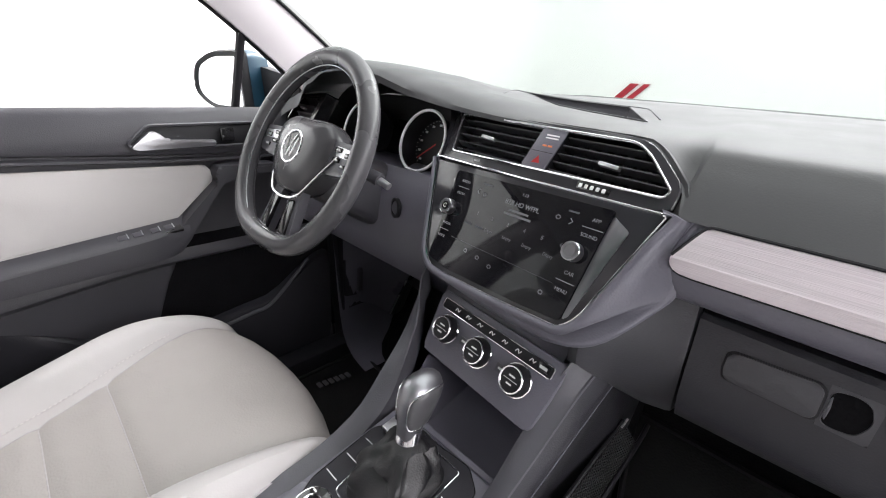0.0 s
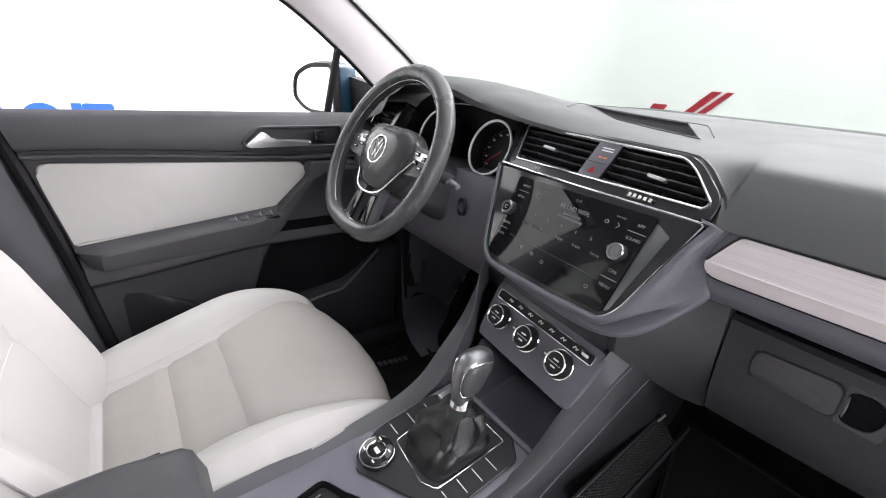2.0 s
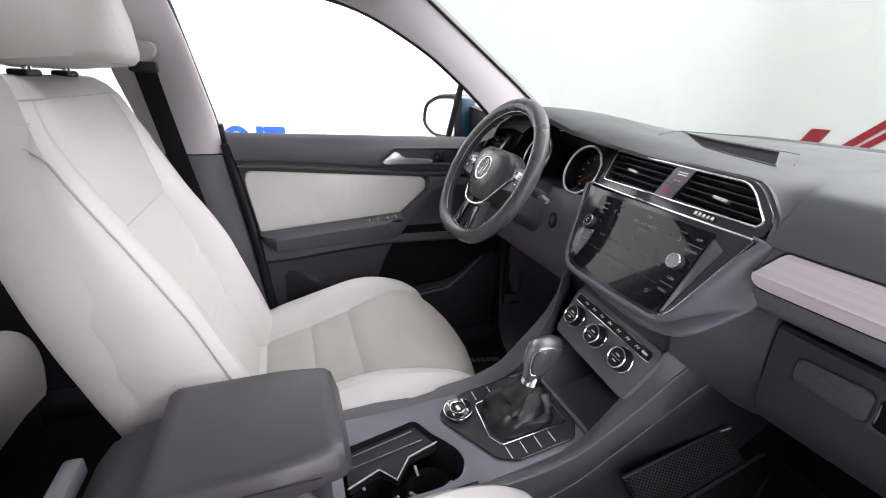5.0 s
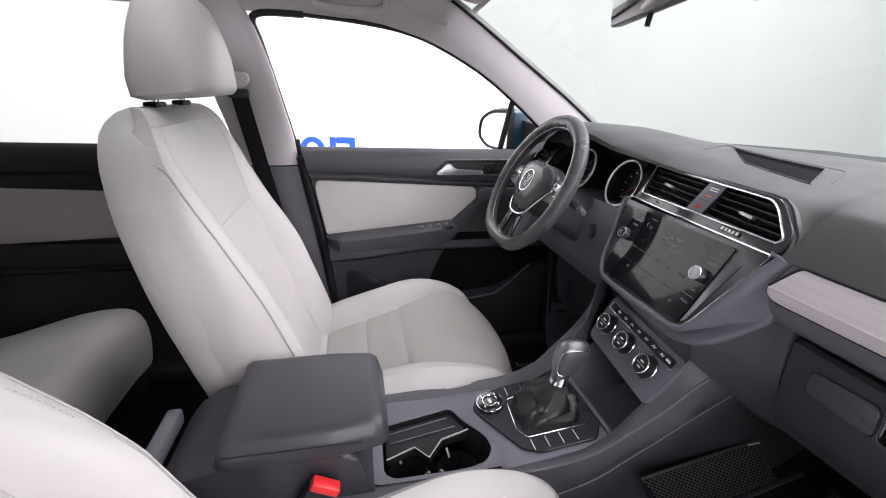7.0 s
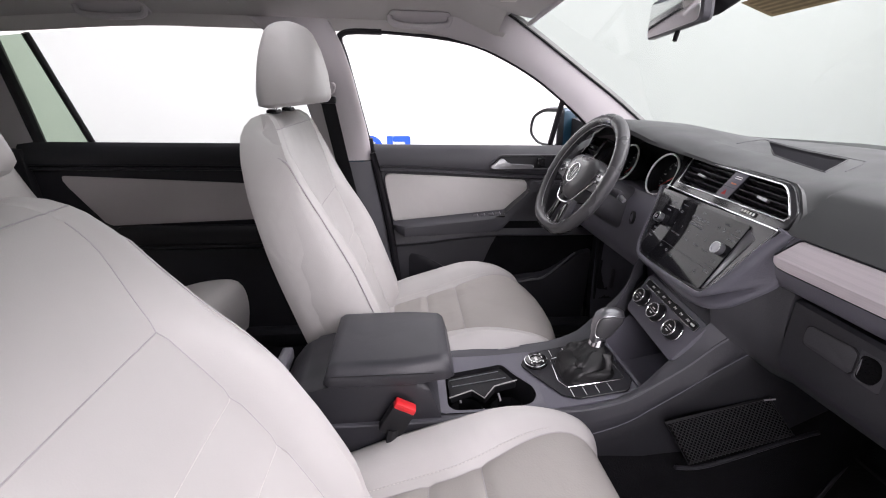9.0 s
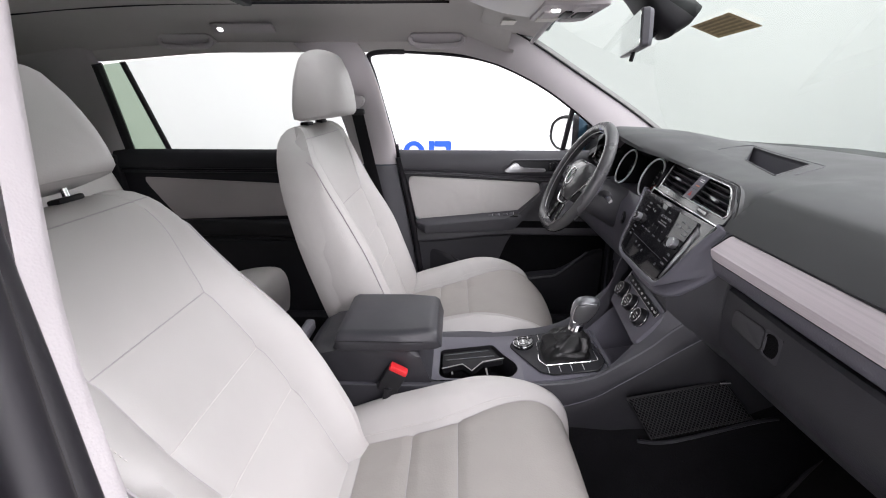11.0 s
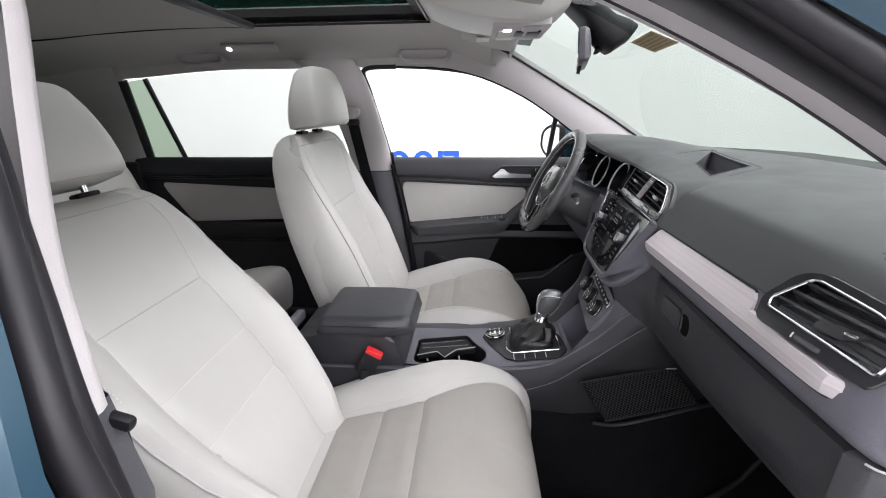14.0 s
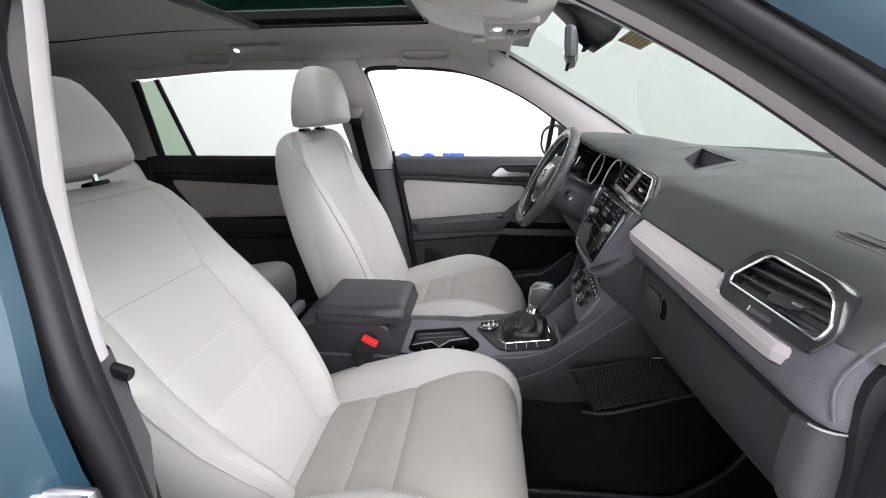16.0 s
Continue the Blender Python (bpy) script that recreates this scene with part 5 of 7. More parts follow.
words = [("RADIO", -0.0960, 0.0395, 0.0052, SCREEN_INK), ("MEDIA", -0.0980, 0.0210, 0.0052, SCREEN_INK), ("PHONE", -0.1032, -0.0267, 0.0050, SCREEN_INK), ("VOICE", -0.1050, -0.0465, 0.0050, SCREEN_INK), ("APP", 0.1130, 0.0410, 0.0062, SCREEN_INK), ("SOUND", 0.1112, 0.0220, 0.0060, SCREEN_INK), ("CAR", 0.1068, -0.0248, 0.0062, SCREEN_INK), ("MENU", 0.1052, -0.0462, 0.0060, SCREEN_INK), ("1:13", 0.0104, 0.0450, 0.0062, SCREEN_INK), ("89.3 HD WFPL", 0.0110, 0.0310, 0.0088, SCREEN_INK)]
words += [(str(k + 1), -0.0534 + 0.0275 * k, 0.0022, 0.0072, SCREEN_MID) for k in range(6)]
words += [("Empty", -0.0250 + 0.0325 * k, -0.0150, 0.0058, SCREEN_MID) for k in range(4)]
for word, x, y, size, mt in words:
    lettering("screen_text", word, size, INK @ Matrix.Translation((x, y, 0)), mt, touch)
for x0, x1, y, h, mt in ((-0.006, 0.026, 0.0215, 0.0014, SCREEN_MID), (-0.012, 0.032, 0.0160, 0.0014, SCREEN_MID), (-0.064, -0.046, 0.0445, 0.0010, SCREEN_DIM), (-0.072, -0.058, -0.015, 0.0014, SCREEN_DIM), (-0.050, -0.036, -0.015, 0.0014, SCREEN_DIM), (0.076, 0.090, 0.0435, 0.0011, SCREEN_DIM), (-0.085, 0.092, -0.0420, 0.0003, SCREEN_DIM)):
    part("text_bar", rbox(x0, x1, y - h, y + h, 0.0001, 0.0005, 0.0, m=SCR), mt, touch)
for x, y in ((-0.050, -0.052), (-0.026, -0.054), (-0.002, -0.058), (0.082, -0.058), (-0.054, 0.0295), (0.066, 0.0325)):
    part("icon", tube([SCR @ Vector((x + 0.0030 * math.cos(a * 0.9), y + 0.0024 * math.sin(a * 0.9), 0.0004)) for a in range(7)], 0.0007, 5, closed=True), SCREEN_MID, touch)
for x, s in ((0.0841, 1), (-0.0665, -1)):
    part("arrow", tube([SCR @ Vector((x - s * 0.002, 0.0285, 0.0004)), SCR @ Vector((x + s * 0.002, 0.0320, 0.0004)), SCR @ Vector((x - s * 0.002, 0.0355, 0.0004))], 0.0006, 5), SCREEN_INK, touch)
for x, y, w in ((-0.0965, 0.0302, 0.011), (-0.1040, -0.0365, 0.009), (0.1120, 0.0312, 0.013), (0.1058, -0.0352, 0.012)):
    part("key_line", rbox(x - w, x + w, y - 0.0005, y + 0.0005, 0.0, 0.0005, 0.0, m=SCR), SCREEN_INK, touch)
# the stack's shoulder: rolled edge round the screen, then one sweep out to the strip and under to the console
inner = [hexa_r[i] for i in range(len(hexa_r))]
start = max(range(len(inner)), key=lambda i: inner[i][0] + inner[i][1])
inner = inner[start:] + inner[:start]
turn_sign = 1 if sum(a[0] * b[1] - b[0] * a[1] for a, b in zip(inner, inner[1:] + inner[:1])) > 0 else -1
stop = min(range(len(inner)), key=lambda i: inner[i][0] - inner[i][1])
line = curve_pts([(*p, 0) for p in inner[: stop + 1]], 90)
away = []
for i in range(90):
    t = (line[min(89, i + 2)] - line[max(0, i - 2)]).normalized()
    away.append(Vector((t.y, -t.x, 0)) * turn_sign)
steps = [0.0]
for a, b in zip(line, line[1:]):
    steps.append(steps[-1] + (b - a).length)
OUTER = [(0.0, (0.200, 0.660, 1.1105)), (0.06, (0.193, 0.653, 1.094)), (0.12, (0.190, 0.648, 1.080)), (0.18, (0.192, 0.646, 1.066)), (0.24, (0.203, 0.648, 1.052)), (0.30, (0.208, 0.650, 1.038)), (0.345, (0.196, 0.645, 1.022)), (0.385, (0.174, 0.622, 0.990)), (0.42, (0.150, 0.604, 0.962)), (0.47, (0.105, 0.594, 0.948)), (0.58, (0.02, 0.602, 0.946)), (0.70, (-0.070, 0.613, 0.947)), (0.78, (-0.125, 0.622, 0.952)), (0.84, (-0.155, 0.640, 0.975)), (0.92, (-0.185, 0.672, 1.040)), (1.0, (-0.204, 0.700, 1.100))]
outer_fine = []
for (f0, a), (f1, b) in zip(OUTER, OUTER[1:]):
    outer_fine += [(f0 + (f1 - f0) * k / 4, Vector(a).lerp(Vector(b), k / 4)) for k in range(4)]
outer_fine.append((1.0, Vector(OUTER[-1][1])))
for _ in range(6):
    outer_fine = [outer_fine[0]] + [(f, (p + 2 * q + r) / 4) for (_, p), (f, q), (_, r) in zip(outer_fine, outer_fine[1:], outer_fine[2:])] + [outer_fine[-1]]
rows = []
for p, d, s in zip(line, away, steps):
    f = s / steps[-1]
    o = Vector([lerp_table([(k, v[i]) for k, v in outer_fine], f) for i in range(3)])
    dip = 0.006 * (1 - smoothstep(0.0, 0.07, f))
    ridge = [SCR @ (p + d * a + Vector((0, 0, z - dip))) for a, z in ((0.0, -0.014), (0.0006, -0.003), (0.0025, 0.0006), (0.0055, 0.0012), (0.009, -0.0006))]
    e = SCR @ (p + d * 0.0115 + Vector((0, 0, -0.0030 - dip * 0.6)))
    low = smoothstep(0.22, 0.34, f)
    sag = Vector((0, 0.004, -0.001)) * (1 - smoothstep(0.30, 0.45, f))
    rows.append(ridge + [e] + [e.lerp(o, t) + sag * math.sin(math.pi * t) for t in (0.2, 0.4, 0.6, 0.8, 0.93)] + [o, o + Vector((0.001, 0.004, -0.006 * low)), o + Vector((-0.003 * low, 0.012, -0.010 * low)), o + Vector((-0.004 * low, 0.05, -0.012 * low))])
part("stack_shoulder", grid(rows), DASH, dashboard, "charcoal shoulder swept round the screen", crease=75)

# ---- climate panel ----
CLI = plane_m((0.0, 0.614, 0.862), (1, -0.114, 0), (0, 0.50, 0.866))
climate = thing("climate_panel", "black climate panel with three chrome-ringed dials below the screen", "climate control")
part("plate", prism(round_poly([(-0.122, 0.052), (0.122, 0.052), (0.110, -0.048), (-0.110, -0.048)], 0.01), -0.03, 0.0, "z", 0.003, m=CLI), DASH, climate, "charcoal satin panel")
part("stack_face", prism([(-0.132, 0.075), (0.108, 0.075), (0.102, -0.052), (-0.116, -0.052)], -0.034, -0.010, "z", 0.002, m=CLI), DASH, climate)
keys = part("key_strip", prism(round_poly([(-0.108, 0.026), (-0.108, 0.042), (0.108, 0.042), (0.108, 0.026)], 0.004), -0.001, 0.0025, "z", 0.001, m=CLI), BLACK, climate, "strip of small black keys")
part("chrome_rim", tube([CLI @ Vector((*p, 0.0022)) for p in round_poly([(-0.108, 0.026), (-0.108, 0.042), (0.108, 0.042), (0.108, 0.026)], 0.004)], 0.0011, 6, closed=True), CHROME, keys)
for k in range(7):
    x = -0.075 + 0.025 * k
    part("key_icon", tube(curve_pts([CLI @ Vector((x + a, 0.034 + b, 0.0031)) for a, b in ((-0.004, -0.002), (-0.001, 0.003), (0.002, -0.002), (0.005, 0.002))], 8), 0.0007, 5), LEGEND, keys)
part("key_display", rbox(0.084, 0.102, 0.029, 0.039, 0.002, 0.0030, 0.0005, m=CLI), SCREEN, keys)
part("print_bar", rbox(0.087, 0.099, 0.032, 0.036, 0.003, 0.0034, 0.0, m=CLI), LEGEND, keys)
for x in (-0.0775, -0.006, 0.067):
    d = part("dial", lathe([(0.0215, 0.0), (0.0215, 0.008), (0.0195, 0.016), (0.0165, 0.0175), (0.0, 0.0175)], CLI @ Matrix.Translation((x, 0, 0)), 40), BLACK, climate, "black rotary dial")
    for r, h in ((0.0222, 0.004), (0.0172, 0.0176)):
        part("chrome_ring", tube([CLI @ Vector((x + r * math.cos(a * math.pi / 20), r * math.sin(a * math.pi / 20), h)) for a in range(40)], 0.0015, 6, closed=True), CHROME, d)
    for y, w in ((0.005, 0.005), (-0.006, 0.0045)):
        part("print_bar", rbox(x - w, x + w, y - 0.0011, y + 0.0011, 0.0174, 0.0179, 0.0, m=CLI), LEGEND, d)
    part("print_line", rbox(x - 0.012, x + 0.012, -0.0008, -0.0002, 0.0174, 0.0179, 0.0, m=CLI), LEGEND, d)
for x in (-0.037, 0.039):
    part("small_key", rbox(x - 0.010, x + 0.010, -0.007, 0.005, 0.0, 0.003, 0.001, m=CLI), PLASTIC, climate)
    part("print_bar", rbox(x - 0.005, x + 0.005, -0.002, 0.001, 0.003, 0.0034, 0.0, m=CLI), LEGEND, climate)

# ---- instruments ----
cluster = thing("instrument_cluster", "round chrome-ringed dials in a dark hooded binnacle", "instruments")
CLU = plane_m((-0.375, 0.735, 1.117), (1, -0.02, 0), (0, 0.36, 0.93))
part("backing", prism(round_poly([(-0.20, -0.075), (-0.20, 0.06), (-0.12, 0.09), (0.12, 0.09), (0.20, 0.06), (0.20, -0.075)], 0.03), -0.05, -0.045, "z", m=CLU), BLACK, cluster)
hood = bmesh.new()
shape = round_poly([(-0.19, -0.075), (-0.20, 0.05), (-0.13, 0.098), (0.10, 0.098), (0.170, 0.06), (0.172, -0.075)], 0.04)
grid([[CLU @ Vector((x * k, y * k, z)) for x, y in shape] for k, z in ((0.95, -0.046), (1.0, 0.0), (1.0, 0.014))], closed=True, bm=hood)
part("binnacle", hood, BLACK, cluster, "dark plastic binnacle walls")
part("centre_display", rbox(-0.045, 0.045, -0.03, 0.04, -0.045, -0.040, 0.003, m=CLU), SCREEN, cluster)
for x in (-0.091, 0.105):
    g = part("gauge", lathe([(0.053, -0.040), (0.053, -0.030), (0.0, -0.030)], CLU @ Matrix.Translation((x, 0, 0)), 40), BLACK, cluster, "black round gauge")
    part("chrome_ring", tube([CLU @ Vector((x + 0.0555 * math.cos(a * math.pi / 24), 0.0555 * math.sin(a * math.pi / 24), 0.005)) for a in range(48)], 0.0027, 8, closed=True), GAUGE_RIM, g, "chrome gauge ring")
    bm = grid([[CLU @ Vector((x + r * math.cos(a * math.pi / 24), r * math.sin(a * math.pi / 24), h)) for a in range(48)] for r, h in ((0.0550, 0.002), (0.051, -0.030))], closed=True)
    part("gauge_wall", bm, BLACK, g)
    for k in range(31):
        a = radians(-45 + 270 * k / 30)
        long = k % 3 == 0
        part("tick", rbox(-0.0005, 0.0005, -0.0032 if long else -0.0016, 0.0, 0, 0.0006, 0.0, m=CLU @ Matrix.Translation((x + 0.0485 * math.cos(a), 0.0485 * math.sin(a), -0.0298)) @ pose(0, 0, 0, 0, 0, math.degrees(a) - 90)), LEGEND, g)
        if long:
            part("numeral_bar", rbox(-0.0032, 0.0032, -0.0020, 0.0020, 0, 0.0006, 0.0, m=CLU @ Matrix.Translation((x + 0.0395 * math.cos(a), 0.0395 * math.sin(a), -0.0298))), LEGEND, g)
    part("needle", rbox(-0.001, 0.001, -0.006, 0.044, 0.0, 0.0015, 0.0004, m=CLU @ Matrix.Translation((x, 0, -0.027)) @ pose(0, 0, 0, 0, 0, 130)), RED, g)

# side vents at the dash's ends
PV = plane_m((0.600, 0.664, 1.130), (1, 0.10, 0), (0, 0.36, 0.93))
outline = round_poly([(-0.0595, -0.0222), (-0.0625, -0.0115), (-0.0345, 0.0225), (-0.0250, 0.0270), (0.0440, 0.0212), (0.0590, 0.0150), (0.0735, -0.0120), (0.0700, -0.0275)], [0.003, 0.003, 0.006, 0.006, 0.008, 0.008, 0.006, 0.004], 3)
shroud = round_poly([(-0.0630, -0.0430), (-0.0700, -0.0380), (-0.0755, -0.0150), (-0.0500, 0.0275), (-0.0220, 0.0370), (0.0520, 0.0305), (0.0660, 0.0235), (0.0830, -0.0170), (0.0700, -0.0440)], [0.004, 0.006, 0.006, 0.014, 0.016, 0.012, 0.010, 0.008, 0.006], 4)
ring_a, ring_b = by_angle(shroud, (0.0, -0.004)), by_angle(outline, (0.0, -0.004))
part("vent_frame", grid([[PV @ Vector((x, y, z)) for x, y in r] for r, z in ((ring_a, -0.020), (ring_a, 0.0006), ([(x * 0.985, y * 0.98) for x, y in ring_a], 0.0022), (ring_b, 0.0016), (ring_b, -0.01))], closed=True), GLOSS_GREY, dashboard, "gloss black vent surround")
pv_vent = grille_vent("air_vent", outline, PV @ Matrix.Translation((0, 0, 0.0025)), dashboard, 4, (0.014, -0.010), "chrome-rimmed side air vent", tab=False)
part("thumb_wheel", rbox(-0.012, 0.018, -0.0390, -0.0335, 0.000, 0.0048, 0.0018, m=PV), PLASTIC, pv_vent, "ribbed thumb wheel")
part("print_bar", rbox(-0.0165, -0.0150, -0.0390, -0.0330, 0.0016, 0.0030, 0.0, m=PV), LEGEND, pv_vent)
part("wide_tab", prism(round_poly([(-0.002, -0.018), (-0.002, -0.010), (0.012, -0.005), (0.044, -0.002), (0.040, -0.009), (0.026, -0.016)], 0.002), -0.004, 0.0035, "z", 0.001, m=PV), SLAT, pv_vent, "wide black thumb tab")
part("tab_glint", rbox(0.026, 0.0385, -0.0135, -0.0100, 0.0030, 0.0052, 0.0012, m=PV @ pose(0, 0, 0, 0, 0, 8)), CHROME, pv_vent, "bright tab edge")
DV = plane_m((-0.655, 0.705, 1.135), (1, -0.16, 0.02), (0, 0.42, 0.90))
outline_d = round_poly([(-0.085, -0.030), (-0.070, 0.006), (-0.02, 0.032), (0.088, 0.040), (0.060, -0.030)], 0.008, 3)
dv_face = bmesh.new()
grid([[DV @ Vector((x * k, y * k, z)) for x, y in outline_d] for k, z in ((1.2, -0.03), (1.18, 0.0), (1.0, 0.002), (1.0, -0.01))], closed=True, bm=dv_face)
part("vent_frame", dv_face, PIANO, dashboard, "gloss black vent surround")
grille_vent("air_vent", outline_d, DV, dashboard, 4, (0.0, 0.004), "chrome-rimmed side air vent")

# ---- steering wheel ----
steering = thing("steering_wheel", "black leather three-spoke steering wheel with silver spoke trim", "steering wheel")
WH = plane_m((-0.379, 0.547, 1.095), (1, 0.0, 0), (0, 0.458, 0.889))
# its z points at the driver; the rim is flattened at the foot
rim = []
for k in range(96):
    a = 2 * math.pi * k / 96
    x, y = 0.169 * math.cos(a), 0.169 * math.sin(a)
    y = y if y > -0.12 else -0.12 - 0.05 * math.tanh((-0.12 - y) / 0.05)
    rim.append(WH @ Vector((x, y, 0)))
part("rim", tube(rim, 0.0172, 14, closed=True), RIM, steering, "black leather rim")
part("inner_seam", tube([WH @ Vector((0.153 * math.cos(2 * math.pi * k / 96), max(0.153 * math.sin(2 * math.pi * k / 96), -0.1425), 0.0055)) for k in range(96)], 0.0011, 5, closed=True), SATIN, steering)
hub = round_poly([(-0.090, 0.034), (-0.062, 0.062), (0.062, 0.062), (0.090, 0.034), (0.078, -0.022), (0.040, -0.070), (-0.040, -0.070), (-0.078, -0.022)], 0.03, 5)
bm = bmesh.new()
rows = [[WH @ Vector((x * k, y * k, z)) for x, y in hub] for k, z in ((0.92, -0.045), (1.0, -0.03), (1.0, -0.012), (0.97, -0.002), (0.88, 0.006), (0.6, 0.013), (0.3, 0.016), (0.02, 0.017))]
grid(rows, closed=True, bm=bm, cap=True)
boss = part("airbag_cover", bm, RIM, steering, "black moulded airbag cover")
part("badge_ring", tube([WH @ Vector((0.028 * math.cos(k * math.pi / 20), 0.004 + 0.028 * math.sin(k * math.pi / 20), 0.0155)) for k in range(40)], 0.0019, 6, closed=True), CHROME, boss, "chrome badge ring")
for a, b in (((-0.016, 0.015), (-0.006, -0.018)), ((0.016, 0.015), (0.006, -0.018)), ((-0.006, -0.018), (0.0, 0.0)), ((0.006, -0.018), (0.0, 0.0)), ((-0.008, 0.020), (0.0, 0.004)), ((0.008, 0.020), (0.0, 0.004))):
    part("badge_bar", tube([WH @ Vector((a[0], a[1] + 0.004, 0.0165)), WH @ Vector((b[0], b[1] + 0.004, 0.0165))], 0.0017, 6), CHROME, boss)
part("chrome_sweep", tube(curve_pts([WH @ Vector(p) for p in ((-0.106, 0.012, -0.016), (-0.080, -0.022, -0.008), (-0.046, -0.067, -0.001), (-0.020, -0.079, 0.001), (0.020, -0.079, 0.001), (0.046, -0.067, -0.001), (0.080, -0.022, -0.003), (0.106, 0.012, -0.005))], 60), 0.0026, 8), CHROME, steering, "bright curved trim under the hub")
for s in (-1, 1):
    sp = part("side_spoke", prism(round_poly([(s * 0.070, 0.036), (s * 0.158, 0.034), (s * 0.160, -0.012), (s * 0.120, -0.018), (s * 0.066, -0.022)], 0.010), -0.026, -0.006, "z", 0.006, m=WH), PLASTIC, steering)
    for kx, ky, w, h in ((0.102, 0.022, 0.018, 0.008), (0.104, 0.006, 0.018, 0.007), (0.128, 0.016, 0.012, 0.009), (0.126, -0.002, 0.014, 0.006)):
        part("spoke_key", rbox(s * kx - w / 2, s * kx + w / 2, ky - h / 2, ky + h / 2, -0.007, -0.003, 0.0015, m=WH), PIANO, sp)
        part("print_bar", rbox(s * kx - w / 4, s * kx + w / 4, ky - 0.001, ky + 0.001, -0.0032, -0.0026, 0.0, m=WH), LEGEND, sp)
    part("key_bezel", prism(round_poly([(s * 0.094, 0.028), (s * 0.150, 0.024), (s * 0.148, 0.010), (s * 0.098, 0.012)], 0.003), -0.0066, -0.0048, "z", 0.0006, m=WH), SATIN, sp, "satin silver key surround")
    part("spoke_foot", prism(round_poly([(s * 0.022, -0.140), (s * 0.048, -0.138), (s * 0.050, -0.152), (s * 0.023, -0.156)], 0.003), -0.0085, -0.0030, "z", 0.0012, m=WH), SATIN, steering, "satin silver spoke foot")
    part("lower_spoke", prism(round_poly([(s * 0.016, -0.060), (s * 0.042, -0.050), (s * 0.056, -0.154), (s * 0.024, -0.158)], 0.006), -0.024, -0.008, "z", 0.004, m=WH), PLASTIC, steering)
    part("spoke_trim", prism(round_poly([(s * 0.016, -0.082), (s * 0.034, -0.078), (s * 0.044, -0.152), (s * 0.022, -0.154)], 0.004), -0.010, -0.004, "z", 0.002, m=WH), PIANO, steering, "gloss black spoke insert")
column = thing("steering_column", "black plastic steering column shroud with control stalks", "steering column")
rows = []
for d, w, h in ((-0.035, 0.045, 0.045), (-0.06, 0.055, 0.055), (-0.12, 0.065, 0.06), (-0.20, 0.075, 0.065)):
    rows.append([WH @ Vector((w * math.copysign(abs(math.cos(a)) ** 0.6, math.cos(a)), -0.012 + h * math.copysign(abs(math.sin(a)) ** 0.6, math.sin(a)), d)) for a in [2 * math.pi * k / 28 for k in range(28)]])
part("shroud", grid(rows, closed=True, cap=True), DOOR_TRIM, column)
for s in (-1, 1):
    st = part("stalk", tube(curve_pts([WH @ Vector(p) for p in ((s * 0.05, 0.0, -0.075), (s * 0.10, 0.008, -0.068), (s * 0.15, 0.004, -0.062))], 14), [0.0095] * 7 + [0.011] * 7, 10, flat=0.7), DOOR_TRIM, column, "black control stalk")
    part("stalk_tip", tube([WH @ Vector((s * 0.146, 0.004, -0.062)), WH @ Vector((s * 0.178, -0.002, -0.060))], 0.006, 10, flat=0.6), SATIN, st)
ign = lathe([(0.018, 0.0), (0.018, 0.006), (0.013, 0.006), (0.012, -0.004), (0.0, -0.004)], plane_m((-0.262, 0.668, 1.005), (1, -0.3, 0), (0, 0.1, 1)), 24)
part("ignition_cover", ign, BLACK, column)

# ---- centre console ----
console = thing("centre_console", "charcoal centre console with gear selector, cup holders and cubby", "centre console", kind="structure")
RAIL_IN = [(0.078, -0.20, 0.690), (0.080, 0.15, 0.692), (0.082, 0.40, 0.699), (0.086, 0.48, 0.714), (0.090, 0.535, 0.745), (0.097, 0.575, 0.805), (0.106, 0.606, 0.857), (0.117, 0.620, 0.899), (0.124, 0.628, 0.920), (0.128, 0.644, 0.940)]
RAIL_OUT = [(0.099, -0.20, 0.692), (0.105, 0.15, 0.698), (0.108, 0.36, 0.708), (0.112, 0.44, 0.717), (0.117, 0.50, 0.738), (0.122, 0.533, 0.765), (0.131, 0.598, 0.825), (0.139, 0.630, 0.868), (0.146, 0.653, 0.896), (0.149, 0.668, 0.910)]
JOINT = [(0.108, -0.20, 0.630), (0.113, 0.15, 0.635), (0.117, 0.40, 0.652), (0.121, 0.46, 0.668), (0.126, 0.51, 0.695), (0.130, 0.54, 0.722), (0.139, 0.59, 0.770), (0.149, 0.640, 0.822), (0.158, 0.688, 0.868), (0.161, 0.705, 0.880)]
